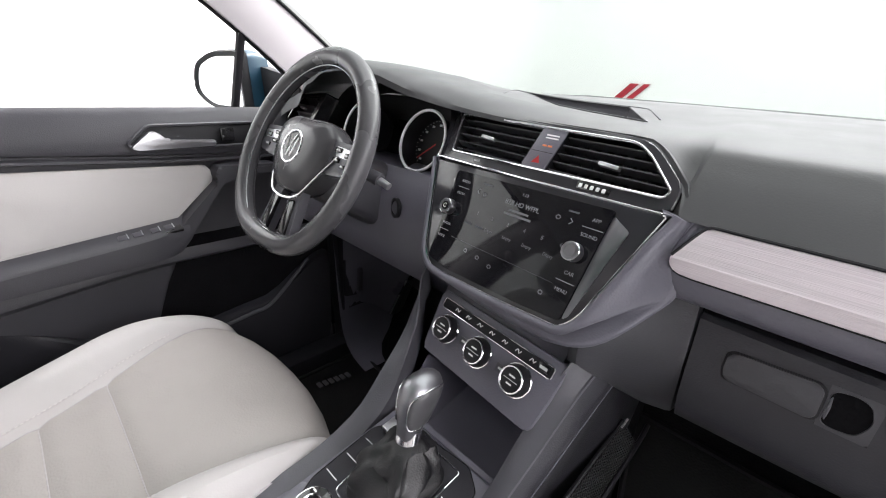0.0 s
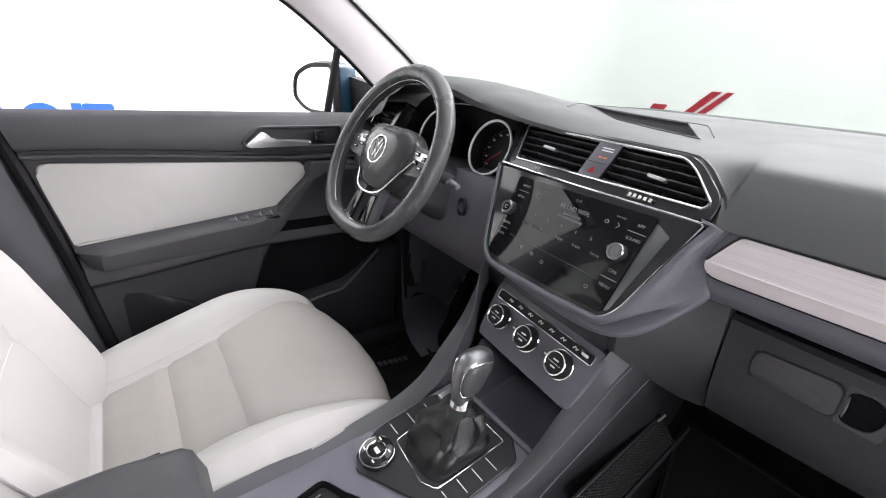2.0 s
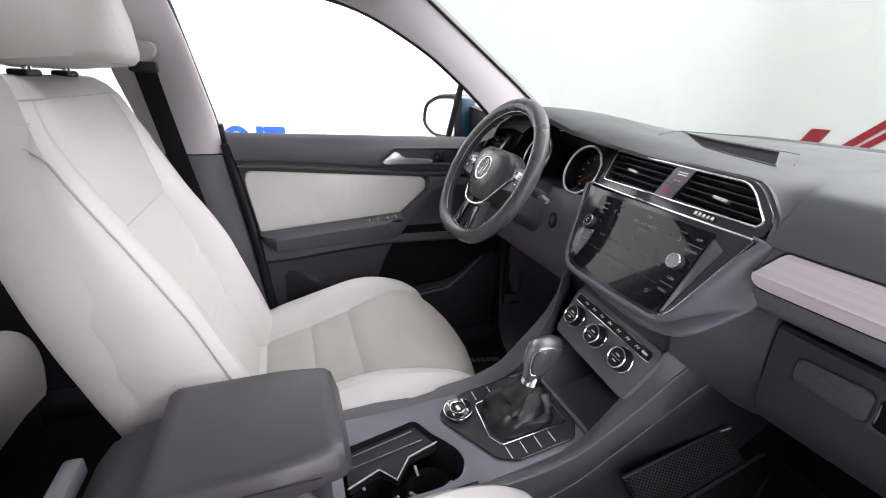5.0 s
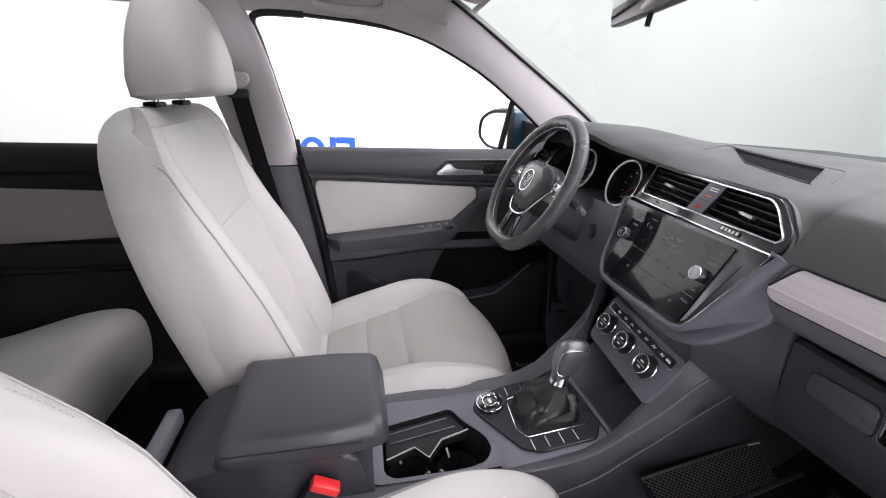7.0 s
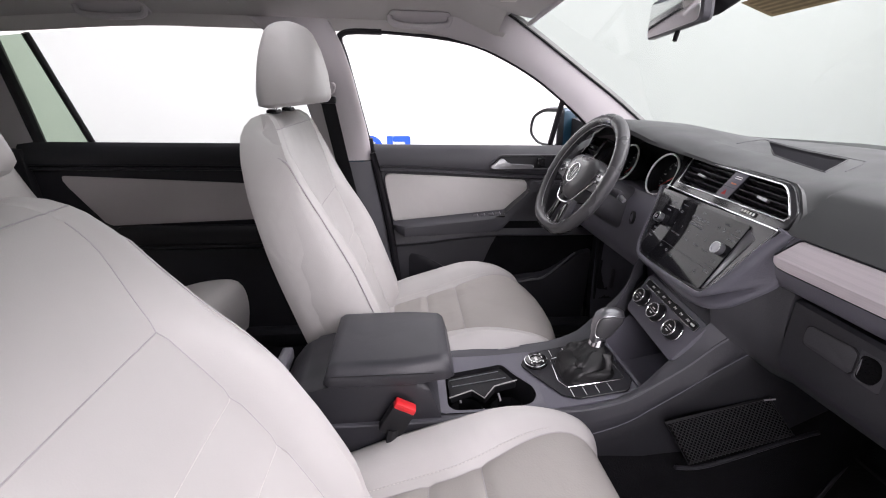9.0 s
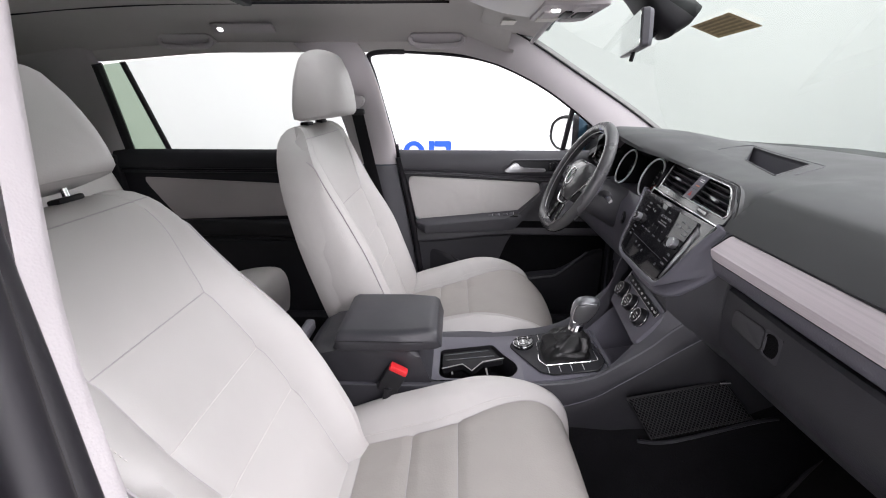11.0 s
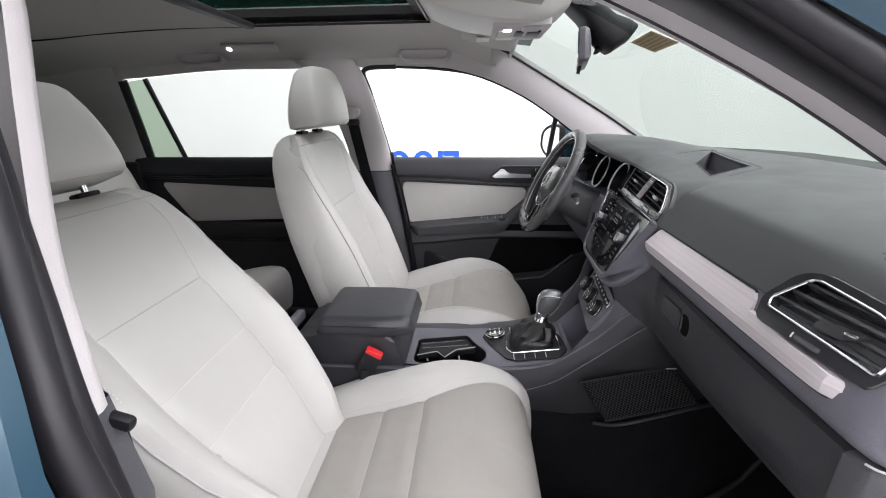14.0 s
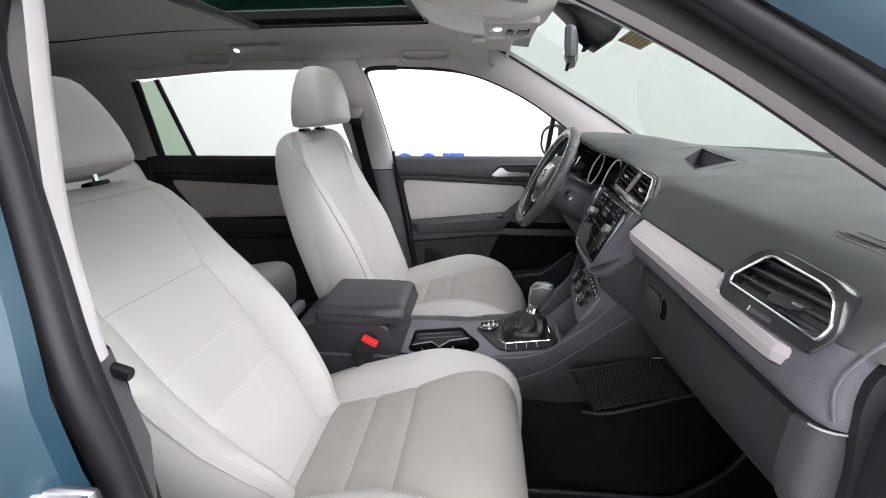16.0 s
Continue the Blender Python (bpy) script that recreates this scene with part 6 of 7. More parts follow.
for s in (-1, 1):
    flip = lambda p: Vector(p) if s > 0 else Vector((2 * MID + 0.004 - p[0], p[1], p[2]))
    a, b, c = (curve_pts([flip(p) for p in line], 40) for line in (RAIL_IN, RAIL_OUT, JOINT))
    e = Vector((s, 0, 0))
    rows, joint_rows = [], []
    for p, q, r in zip(a, b, c):
        rows.append([p + Vector((0, 0.012, -0.05)), p + Vector((0, 0.004, -0.008)), p + Vector((0, 0.001, -0.001)), p + e * 0.002, p.lerp(q, 0.5) + Vector((0, -0.0008, 0.0015)), q - e * 0.0025, q, q + e * 0.0012 + Vector((0, 0.002, -0.003)), q.lerp(r, 0.5) + e * 0.002, r + e * 0.001, r + Vector((0, 0.002, -0.002))])
        joint_rows.append(r)
    part("side_rail", grid([r[:8] for r in rows]), PLASTIC, console, "charcoal console side rail")
    # Outer face darker than the rail's top: its shade is in the colour
    part("rail_side", grid([r[7:] for r in rows]), SHADED_PLASTIC, console, "outer face of the console rail, darkened for shade")
    # Passenger flank darkened for shade, driver's lightened to make up for missing light
    part("side_panel", grid([[r - e * 0.003 + Vector((0, 0, 0.001)), r + e * 0.0005 + Vector((0, 0.002, -0.004)), r + e * 0.004 + Vector((0, 0.02, -0.03)), Vector((r.x + s * 0.006, r.y + 0.05, min(r.z - 0.05, 0.60 + 0.25 * max(0, r.y - 0.5))))] for r in joint_rows] + [[Vector((MID + s * (0.130 + 0.004 * n), 1.12, z)) for n, z in enumerate((0.90, 0.89, 0.85, 0.79))]]), SHADED_FLANK if s > 0 else PLASTIC, console, "plastic console flank, toned for the light on its side")
    # Lighter bar stands for the highlight on the joint's edge
    part("joint_line", tube([r + e * 0.0006 + Vector((0, 0.001, -0.0015)) for r in joint_rows[18:]], 0.0013, 5), DASH if s > 0 else PLASTIC, console, "thin joint line, lightened for its edge highlight")
    part("lower_carpet", grid([[Vector((r.x + s * 0.005, r.y + 0.05, min(r.z - 0.048, 0.602 + 0.25 * max(0, r.y - 0.5)))), Vector((r.x + s * 0.008, r.y + 0.05, 0.48)), Vector((r.x + s * 0.02, r.y + 0.05, 0.362))] for r in joint_rows] + [[Vector((MID + s * 0.136, 1.12, z)) for z in (0.80, 0.48, 0.362)]]), CARPET, console, "black carpeted console foot")
# top skin round the cup holders, selector deck ahead of it
def deck_z(y):
    return 0.702 + (y - 0.345) * 0.145


well = round_poly([(-0.045, 0.148), (-0.074, 0.288), (-0.036, 0.306), (0.014, 0.339), (0.042, 0.342), (0.066, 0.326), (0.073, 0.296), (0.073, 0.160), (0.060, 0.146)], [0.012, 0.012, 0.01, 0.01, 0.01, 0.01, 0.012, 0.012, 0.008])
well_in = by_angle(well, (0.01, 0.24))
skin_out = by_angle([(-0.108, 0.125), (0.082, 0.125), (0.084, 0.372), (-0.110, 0.372)], (0.01, 0.24))
part("top_skin", grid([[(x, y, 0.695 + 0.006 * smoothstep(0.25, 0.37, y)) for x, y in r] for r in (skin_out, [(0.01 + (x - 0.01) * 1.04, 0.24 + (y - 0.24) * 1.04) for x, y in well_in])] + [[(x, y, 0.6935 + 0.006 * smoothstep(0.25, 0.37, y)) for x, y in well_in]], closed=True), DASH, console, "charcoal console top")
part("front_deck", prism([(0.345, 0.66), (0.345, 0.6995), (0.56, 0.7305), (0.56, 0.66)], -0.108, MID + 0.106, r=0.002), DASH, console, "charcoal selector surround")
DP = plane_m((0, 0.345, 0.702), (1, 0, 0), (0, 1, 0.145))
on_deck = lambda pts: [(x, (y - 0.345) * 1.0105) for x, y in pts]
deck_o = round_poly(on_deck([(-0.054, 0.332), (-0.078, 0.345), (-0.098, 0.392), (-0.102, 0.497), (-0.086, 0.520), (-0.02, 0.542), (0.048, 0.548), (0.079, 0.526), (0.079, 0.419), (0.063, 0.391)]), 0.008)
part("selector_deck", prism(deck_o, -0.012, 0.0022, "z", 0.0012, m=DP), FLANK, console, "dark satin selector deck")
part("deck_edge", tube([DP @ Vector((*p, 0.0014)) for p in deck_o], 0.0012, 5, closed=True), PIANO, console)
DK = plane_m((MID + 0.012, 0.45, deck_z(0.45) + 0.0028), (1, 0, 0), (0, 1, 0.145))
gate = round_poly(on_deck([(-0.060, 0.404), (-0.069, 0.490), (-0.022, 0.533), (0.045, 0.533), (0.043, 0.408), (0.020, 0.396)]), 0.006)
part("selector_rim", tube([DP @ Vector((*p, 0.0032)) for p in gate], 0.0012, 6, closed=True), CHROME, console, "chrome selector rim")
for y in (0.412, 0.439, 0.466, 0.493):
    part("key_line", rbox(0.049, 0.073, (y - 0.345) * 1.0105 - 0.0006, (y - 0.345) * 1.0105 + 0.0006, 0.0018, 0.0030, 0.0, m=DP), LEGEND, console, "pale key divider")
for y in (0.412, 0.445, 0.478):
    part("key_line", rbox(-0.094, -0.070, (y - 0.345) * 1.0105 - 0.0006, (y - 0.345) * 1.0105 + 0.0006, 0.0018, 0.0030, 0.0, m=DP), LEGEND, console, "pale key divider")
part("parking_switch", rbox(-0.084, -0.060, 0.052, 0.078, 0.0, 0.012, 0.003, m=DK), SATIN, console, "silver parking brake switch")
for ch, y in (("P", 0.052), ("R", 0.034), ("N", 0.014), ("D/S", -0.010)):
    lettering("gate_letter", ch, 0.009, DK @ Matrix.Translation((-0.043, y, 0.0016)) @ pose(0, 0, 0, 0, 0, 0), LEGEND, console)
dial = part("drive_dial", lathe([(0.027, 0.0), (0.027, 0.010), (0.024, 0.015), (0.014, 0.016), (0.013, 0.014), (0.0, 0.014)], plane_m((-0.056, 0.369, 0.705), (1, 0, 0), (0, 1, 0.145)), 36), PIANO, console, "black rotary drive mode dial")
DD = plane_m((-0.056, 0.369, 0.705), (1, 0, 0), (0, 1, 0.145))
for r, h in ((0.0262, 0.011), (0.0145, 0.0158)):
    part("chrome_ring", tube([DD @ Vector((r * math.cos(a * math.pi / 20), r * math.sin(a * math.pi / 20), h)) for a in range(40)], 0.0013, 6, closed=True), CHROME, dial)
for k in range(4):
    a = radians(45 + 90 * k)
    part("print_bar", rbox(-0.003, 0.003, -0.0012, 0.0012, 0.0, 0.0006, 0.0, m=DD @ Matrix.Translation((0.0195 * math.cos(a), 0.0195 * math.sin(a), 0.0156))), LEGEND, dial)
part("print_bar", rbox(-0.006, 0.006, -0.003, 0.003, 0.0138, 0.0146, 0.0005, m=DD), LEGEND, dial)
# selector lever
lever = thing("gear_selector", "gear selector with a silver and black knob above a soft gaiter", "gear lever")
rows = []
tip = Vector((-0.012, 0.486, 0.786))
for k in range(21):
    t = k / 20
    ring = []
    for a in range(40):
        ang = 2 * math.pi * a / 40
        c, q = math.cos(ang), math.sin(ang)
        bx, by = 0.049 * math.copysign(abs(c) ** 0.5, c), 0.060 * math.copysign(abs(q) ** 0.5, q)
        p0 = DK @ Vector((-0.005 + bx, 0.014 + by, 0.001))
        p1 = tip + Vector((0.0175 * c, 0.0175 * q, 0))
        tt = 0.25 * t + 0.75 * t ** 1.7
        bulge = math.sin(math.pi * t)
        fold = 0.0055 * math.sin(3 * ang + 6 * t) * bulge + 0.0045 * math.sin(7 * ang - 9 * t) * bulge + 0.004 * math.sin(16 * t + 2 * ang) * bulge
        p = p0.lerp(p1, tt)
        p.z = p0.z + (p1.z - p0.z) * (1 - (1 - t) ** 1.25)
        p += Vector((c, q, 0)) * fold + Vector((0, 0, 0.006 * math.sin(2 * ang + 11 * t) * bulge))
        ring.append(p)
    rows.append(ring)
part("gaiter", grid(rows, closed=True), GAITER, lever, "creased black leatherette gaiter")
part("collar", tube([tip + Vector((0, 0, -0.004)), tip + Vector((-0.001, 0.004, 0.014))], [0.018, 0.0165], 20), CHROME, lever, "chrome collar")
KNOB = [(0.0, 0.0140, 0.0150, 0.0), (0.012, 0.0150, 0.0170, 0.003), (0.024, 0.0172, 0.0215, 0.008), (0.038, 0.0192, 0.0262, 0.013), (0.054, 0.0208, 0.0295, 0.018), (0.068, 0.0206, 0.0300, 0.022), (0.077, 0.0170, 0.0255, 0.024), (0.082, 0.0100, 0.0160, 0.024), (0.084, 0.002, 0.003, 0.024)]


def knob_pt(z, ang, grow=0.0):
    w, d, dy = (lerp_table([(k[0], k[i]) for k in KNOB], z) for i in (1, 2, 3))
    c, q = math.cos(ang), math.sin(ang)
    return tip + Vector(((w + grow) * math.copysign(abs(c) ** 0.8, c) - 0.02 * z, dy + (d + grow) * math.copysign(abs(q) ** 0.8, q), 0.004 + z))


rows = [[knob_pt(k[0], 2 * math.pi * j / 32) for j in range(32)] for k in KNOB]
kn = part("knob", grid(rows, closed=True, cap=True), KNOB_SILVER, lever, "satin silver knob body")
for mid_a in (-0.02, 1.02):
    pad = []
    for k in range(13):
        t = k / 12
        z, sp = 0.018 + 0.056 * t, 0.33 * math.sqrt(max(0.0, 1 - (2 * t - 1) ** 4))
        pad.append([knob_pt(z, math.pi * (mid_a + sp * (j / 7 - 1)), 0.0016 if 0 < j < 14 and 0 < k < 12 else 0.0004) for j in range(15)])
    side_pad = part("side_pad", grid(pad), RIM, kn, "black leather side pad")
    rim_pts = [knob_pt(0.018 + 0.056 * t, math.pi * (mid_a + sg * 0.34 * math.sqrt(max(0.0, 1 - (2 * t - 1) ** 4))), 0.0010) for sg, ts in ((1, [k / 14 for k in range(15)]), (-1, [1 - k / 14 for k in range(1, 14)])) for t in ts]
    part("bright_edge", tube(rim_pts, 0.0008, 5, closed=True), CHROME, side_pad, "thin chrome edge")
# cubby ahead of the selector
bm = bmesh.new()
mouth = [(-0.10, 0.548, 0.735), (0.095, 0.548, 0.735), (0.105, 0.615, 0.80), (-0.11, 0.615, 0.80)]
bottom = [(-0.085, 0.56, 0.672), (0.08, 0.56, 0.672), (0.085, 0.72, 0.70), (-0.09, 0.72, 0.70)]
grid([mouth, bottom], closed=True, bm=bm)
bm.faces.new([bm.verts.new(p) for p in bottom])
part("cubby", bm, DASH, console, "open charcoal storage cubby", smooth=False)
part("cubby_roof", rbox(-0.105, 0.10, 0.62, 0.74, 0.80, 0.835, 0.006), PLASTIC, console)
for x in (-0.04, -0.02, 0.012):
    part("socket", rbox(x - 0.009, x + 0.009, 0.612, 0.622, 0.808, 0.822, 0.002), SATIN, console, "metal-lipped socket")
# cup holder well
cup = thing("cup_holder", "black moulded cup holders with a bright rim in the console", "cup holder")
bm = grid([[(x, y, 0.6925 + 0.006 * smoothstep(0.25, 0.37, y)) for x, y in well], [(0.01 + (x - 0.01) * 0.94, 0.24 + (y - 0.24) * 0.94, 0.60) for x, y in well]], closed=True)
bm.faces.new([bm.verts.new((0.01 + (x - 0.01) * 0.94, 0.24 + (y - 0.24) * 0.94, 0.60)) for x, y in well])
part("well", bm, BLACK, cup)
tray = [(-0.040, 0.154), (-0.068, 0.286), (-0.034, 0.302), (-0.015, 0.312), (-0.001, 0.258), (0.034, 0.229), (0.007, 0.205), (0.028, 0.154)]
part("tray", prism(round_poly(tray, 0.004), 0.672, 0.686, "z", 0.002), BLACK, cup, "dark tray with a slot")
part("slot", prism(round_poly([(-0.032, 0.160), (-0.054, 0.274), (-0.034, 0.288), (-0.010, 0.164)], 0.004), 0.684, 0.6866, "z"), BLACK, cup)
for p, q in (((-0.030, 0.158), (-0.056, 0.278)), ((-0.008, 0.162), (-0.032, 0.290))):
    part("slot_edge", tube([(*p, 0.6875), (*q, 0.6875)], 0.0012, 5), KNOB_SILVER, cup)
part("divider", tube([(0.028, 0.152, 0.688), (0.007, 0.205, 0.688), (0.034, 0.228, 0.688), (-0.001, 0.257, 0.690), (-0.016, 0.312, 0.692)], 0.0016, 6), PIPING, cup, "thin grey divider edge")
for y, cy in ((0.185, 0.19), (0.285, 0.28)):
    pts = [(0.040 + 0.036 * math.cos(radians(22.5 + 45 * k)), cy + 0.038 * math.sin(radians(22.5 + 45 * k))) for k in range(8)]
    ring = part("holder_ring", grid([[(x, yy, 0.664) for x, yy in pts], [(0.04 + (x - 0.04) * 0.85, cy + (yy - cy) * 0.85, 0.602) for x, yy in pts]], closed=True), BLACK, cup, smooth=False)
    for k in (1, 4, 6):
        x, yy = pts[k]
        part("spring_tab", tube([(x, yy, 0.676), (0.04 + (x - 0.04) * 0.72, cy + (yy - cy) * 0.72, 0.662)], 0.0024, 6), PIPING, ring, "small grey spring tab")
# armrest box
armrest = thing("armrest_box", "charcoal padded armrest lid on the console box, closed", "armrest")
part("box", prism(round_poly([(-0.21, 0.42), (-0.21, 0.70), (-0.16, 0.765), (-0.07, 0.785), (0.098, 0.785), (0.132, 0.69), (0.135, 0.42)], 0.02), MID - 0.092, MID + 0.108, r=0.012, seg=3), ARMREST, armrest)
rows = []
for k in range(25):
    y = -0.098 + 0.252 * k / 24
    e = min(1.0, (k / 24) / 0.10) if k < 12 else min(1.0, (1 - k / 24) / 0.10)
    rr = 1 - (1 - e) ** 2
    rr = math.sqrt(max(0.0, rr))
    z0, z1 = 0.786, 0.792 + 0.038 * rr + 0.004 * k / 24
    w = 0.110 - 0.014 * (1 - rr) - 0.012 * smoothstep(0.6, 1.0, k / 24)
    pts = round_poly([(-w, z0), (-w - 0.002, z0 + 0.022 * rr), (-w + 0.012, z1), (w - 0.012, z1), (w + 0.002, z0 + 0.022 * rr), (w, z0)], [0.004, 0.006, 0.018, 0.018, 0.006, 0.004], 4)
    rows.append([Vector((MID + 0.008 + x, y, z)) for x, z in pts])
lid = part("lid", grid(rows, closed=True, cap=True), ARMREST, armrest, "padded charcoal armrest lid")
for s in (-1, 1):
    part("lid_seam", tube([(MID + 0.008 + s * 0.1105, -0.088 + 0.20 * k / 10, 0.812) for k in range(11)], 0.001, 5), BLACK, lid)
part("rear_grip", rbox(MID - 0.05, MID + 0.066, -0.215, -0.19, 0.742, 0.772, 0.006), PLASTIC, armrest)
# passenger belt buckle
buckle = thing("belt_buckle", "black seat belt buckle with a red release button beside the console", "seat belt buckle")
BK = plane_m((0.113, 0.050, 0.735), (0, 1, -0.55), (0, 0.45, 0.9))
part("stem", tube([(0.125, 0.02, 0.62), (0.118, 0.035, 0.70)], 0.010, 8, flat=1.6), BLACK, buckle)
part("housing", rbox(-0.024, 0.024, -0.055, 0.010, -0.012, 0.012, 0.006, m=BK), BLACK, buckle)
part("button", rbox(-0.022, 0.022, 0.004, 0.020, -0.0105, 0.0105, 0.004, m=BK), RED, buckle, "red release button")
# cargo net pocket on the passenger flank
net = thing("net_pocket", "black stretched net pocket on the console's flank", "net pocket")
quad = [Vector(p) for p in ((0.160, 0.560, 0.716), (0.168, 0.752, 0.772), (0.176, 0.825, 0.685), (0.168, 0.625, 0.615))]
part("rim", tube(quad, 0.003, 6, closed=True), BLACK, net)
bm = bmesh.new()
def at_q(u, v):
    return (quad[0].lerp(quad[1], u)).lerp(quad[3].lerp(quad[2], u), v) + Vector((0.004, 0, 0))
for k in range(-12, 27):
    for sgn in (1, -1):
        pts = []
        for j in range(13):
            v = j / 12
            u = (k + sgn * v * 10) / 26 if sgn > 0 else (k + 10 - v * 10) / 26
            if 0 <= u <= 1:
                pts.append(at_q(u, v))
        if len(pts) > 2:
            tube(pts, 0.0009, 4, bm=bm)
tagged(part("cord", bm, NET, net), kind="stuff")
part("backing", grid([[at_q(u, v) - Vector((0.006, 0, 0)) for u in (0, 0.5, 1)] for v in (0, 0.5, 1)]), CARPET, net, "black backing cloth")
part("ledge", tube(curve_pts([quad[3] + Vector((0.004, -0.03, -0.004)), quad[3] + Vector((0.006, 0.04, -0.002)), quad[2] + Vector((0.006, 0.0, -0.006)), quad[2] + Vector((0.004, 0.05, 0.004))], 24), 0.0042, 8), FLANK, net, "moulded ledge along the pocket's foot")
part("clip", tube([quad[1] + Vector((0.004, -0.012, -0.002)), quad[1] + Vector((0.004, 0.010, -0.001))], 0.0016, 6), PIPING, net, "small bright clip")

# ---- doors on the driver's flank ----
driver_door = thing("front_door", "closed driver's door with a charcoal panel and pale grey insert", "car door", kind="structure")
# lining: lines from belt to sill, carried along the door
def door_row(y, profile):
    return [Vector((x, y, z)) for x, z in profile]
DOOR = [(-0.800, 1.118), (-0.792, 1.129), (-0.772, 1.131), (-0.757, 1.118), (-0.749, 1.09), (-0.746, 1.066), (-0.750, 1.058), (-0.760, 1.054), (-0.760, 1.050), (-0.750, 1.047), (-0.750, 1.042), (-0.764, 1.038), (-0.766, 1.030), (-0.770, 0.95), (-0.772, 0.86), (-0.768, 0.79), (-0.757, 0.765), (-0.757, 0.755), (-0.772, 0.742), (-0.776, 0.65), (-0.77, 0.5), (-0.75, 0.40)]


def door_rear(z):
    return lerp_table([(0.4, 0.075), (0.593, 0.046), (0.841, 0.016), (1.048, -0.023), (1.14, -0.046)], z)


rows = []
for k in range(25):
    row = []
    for x, z in DOOR:
        y = door_rear(z) + (0.815 - door_rear(z)) * k / 24
        slope = -0.026 * smoothstep(0.0, 0.6, y) * (1 - smoothstep(1.066, 1.10, z)) * smoothstep(0.9, 1.02, z) + 0.035 * smoothstep(0.0, 0.42, y) * smoothstep(0.70, 0.745, z) * (1 - smoothstep(0.80, 0.90, z))
        row.append(Vector((x, y, z + slope)))
    rows.append(row)
rear_edge = [[q + Vector((-0.03, 0.004, 0)) for q in rows[0]], [q + Vector((-0.003, -0.0005, 0)) for q in rows[0]]]
part("lining", grid(rear_edge + rows), DOOR_TRIM, driver_door, "charcoal soft door lining")
part("rear_seal", tube(curve_pts([(-0.772, door_rear(z) - 0.012, z) for z in (1.10, 1.0, 0.9, 0.8, 0.7, 0.6, 0.5, 0.4)], 30), 0.012, 8), RUBBER, driver_door, "black rubber edge seal")
part("shut_gap", rbox(-0.80, -0.785, -0.08, 0.90, 0.32, 1.10, 0.0), BLACK, driver_door, smooth=False)
card = round_poly([(-0.010, 1.030), (0.512, 1.006), (0.526, 0.975), (0.436, 0.893), (0.020, 0.852), (-0.004, 0.98)], [0.03, 0.012, 0.012, 0.004, 0.004, 0.01])
part("insert_panel", prism(card, -0.775, -0.757, r=0.006, seg=3), LEATHER, driver_door, "pale grey leatherette insert")
# armrest: a faceted shelf below the insert that rises toward the front
rows = []
for k in range(21):
    t = k / 20
    y = 0.018 + 0.43 * t
    zt = 0.850 + 0.044 * t
    zb = 0.800 + 0.020 * t + 0.03 * (1 - smoothstep(0.0, 0.08, t)) + 0.03 * smoothstep(0.93, 1, t)
    out = 0.050 * smoothstep(-0.02, 0.10, t) * (1 - 0.3 * smoothstep(0.8, 1, t)) + 0.004
    rows.append([(-0.772, y, zt + 0.010), (-0.760, y, zt + 0.004), (-0.757, y, zt + 0.001), (-0.757 + out * 0.9, y, zt - 0.010), (-0.757 + out, y, zt - 0.016), (-0.757 + out, y, zb + 0.012), (-0.757 + out * 0.95, y, zb + 0.003), (-0.757 + out * 0.8, y, zb), (-0.757 + out * 0.3, y, zb - 0.004), (-0.775, y, zb - 0.006)])
armr = part("armrest", grid(rows), DOOR_TRIM, driver_door, "charcoal padded door armrest")
grip = round_poly([(0.418, 0.820), (0.446, 0.846), (0.466, 0.880), (0.546, 0.984), (0.66, 0.984), (0.66, 1.004), (0.528, 1.008), (0.517, 0.990), (0.522, 0.972), (0.428, 0.878)], [0.02, 0.02, 0.02, 0.02, 0.005, 0.005, 0.006, 0.005, 0.005, 0.01])
part("grip", prism(grip, -0.775, -0.722, r=0.007, seg=3), DOOR_TRIM, driver_door, "charcoal pull grip")
SWM = plane_m((-0.729, 0.362, 0.8755), (0.9, 0, -0.2), (0, 1, 0.102))
sw = part("switch_panel", rbox(-0.017, 0.016, -0.072, 0.072, -0.004, 0.0025, 0.002, m=SWM), PIANO, armr, "gloss black window switch panel")
for y in (-0.036, -0.010, 0.022, 0.048):
    part("window_switch", rbox(-0.010, 0.008, y - 0.009, y + 0.009, 0.002, 0.007, 0.002, m=SWM), PLASTIC, sw, "window switch")
    part("switch_edge", rbox(-0.010, 0.008, y + 0.007, y + 0.009, 0.0065, 0.0080, 0.0004, m=SWM), SATIN, sw)
# handle recess and lever
rec = round_poly([(0.368, 1.062), (0.408, 1.098), (0.62, 1.100), (0.62, 1.050), (0.385, 1.050)], 0.008)
part("handle_recess", prism(rec, -0.754, -0.744, r=0.003), BLACK, driver_door, "dark recess round the handle")
part("recess_rim", tube([(-0.743, y, z) for y, z in rec], 0.0035, 6, closed=True), DOOR_TRIM, driver_door)
han = round_poly([(0.372, 1.056), (0.410, 1.088), (0.423, 1.085), (0.438, 1.069), (0.532, 1.065), (0.532, 1.053), (0.386, 1.051)], 0.005)
part("handle", prism(han, -0.745, -0.731, r=0.004), SATIN, driver_door, "satin silver inner handle")
part("lock_key", rbox(-0.745, -0.738, 0.545, 0.575, 1.060, 1.090, 0.003), PIANO, driver_door, "black lock button")
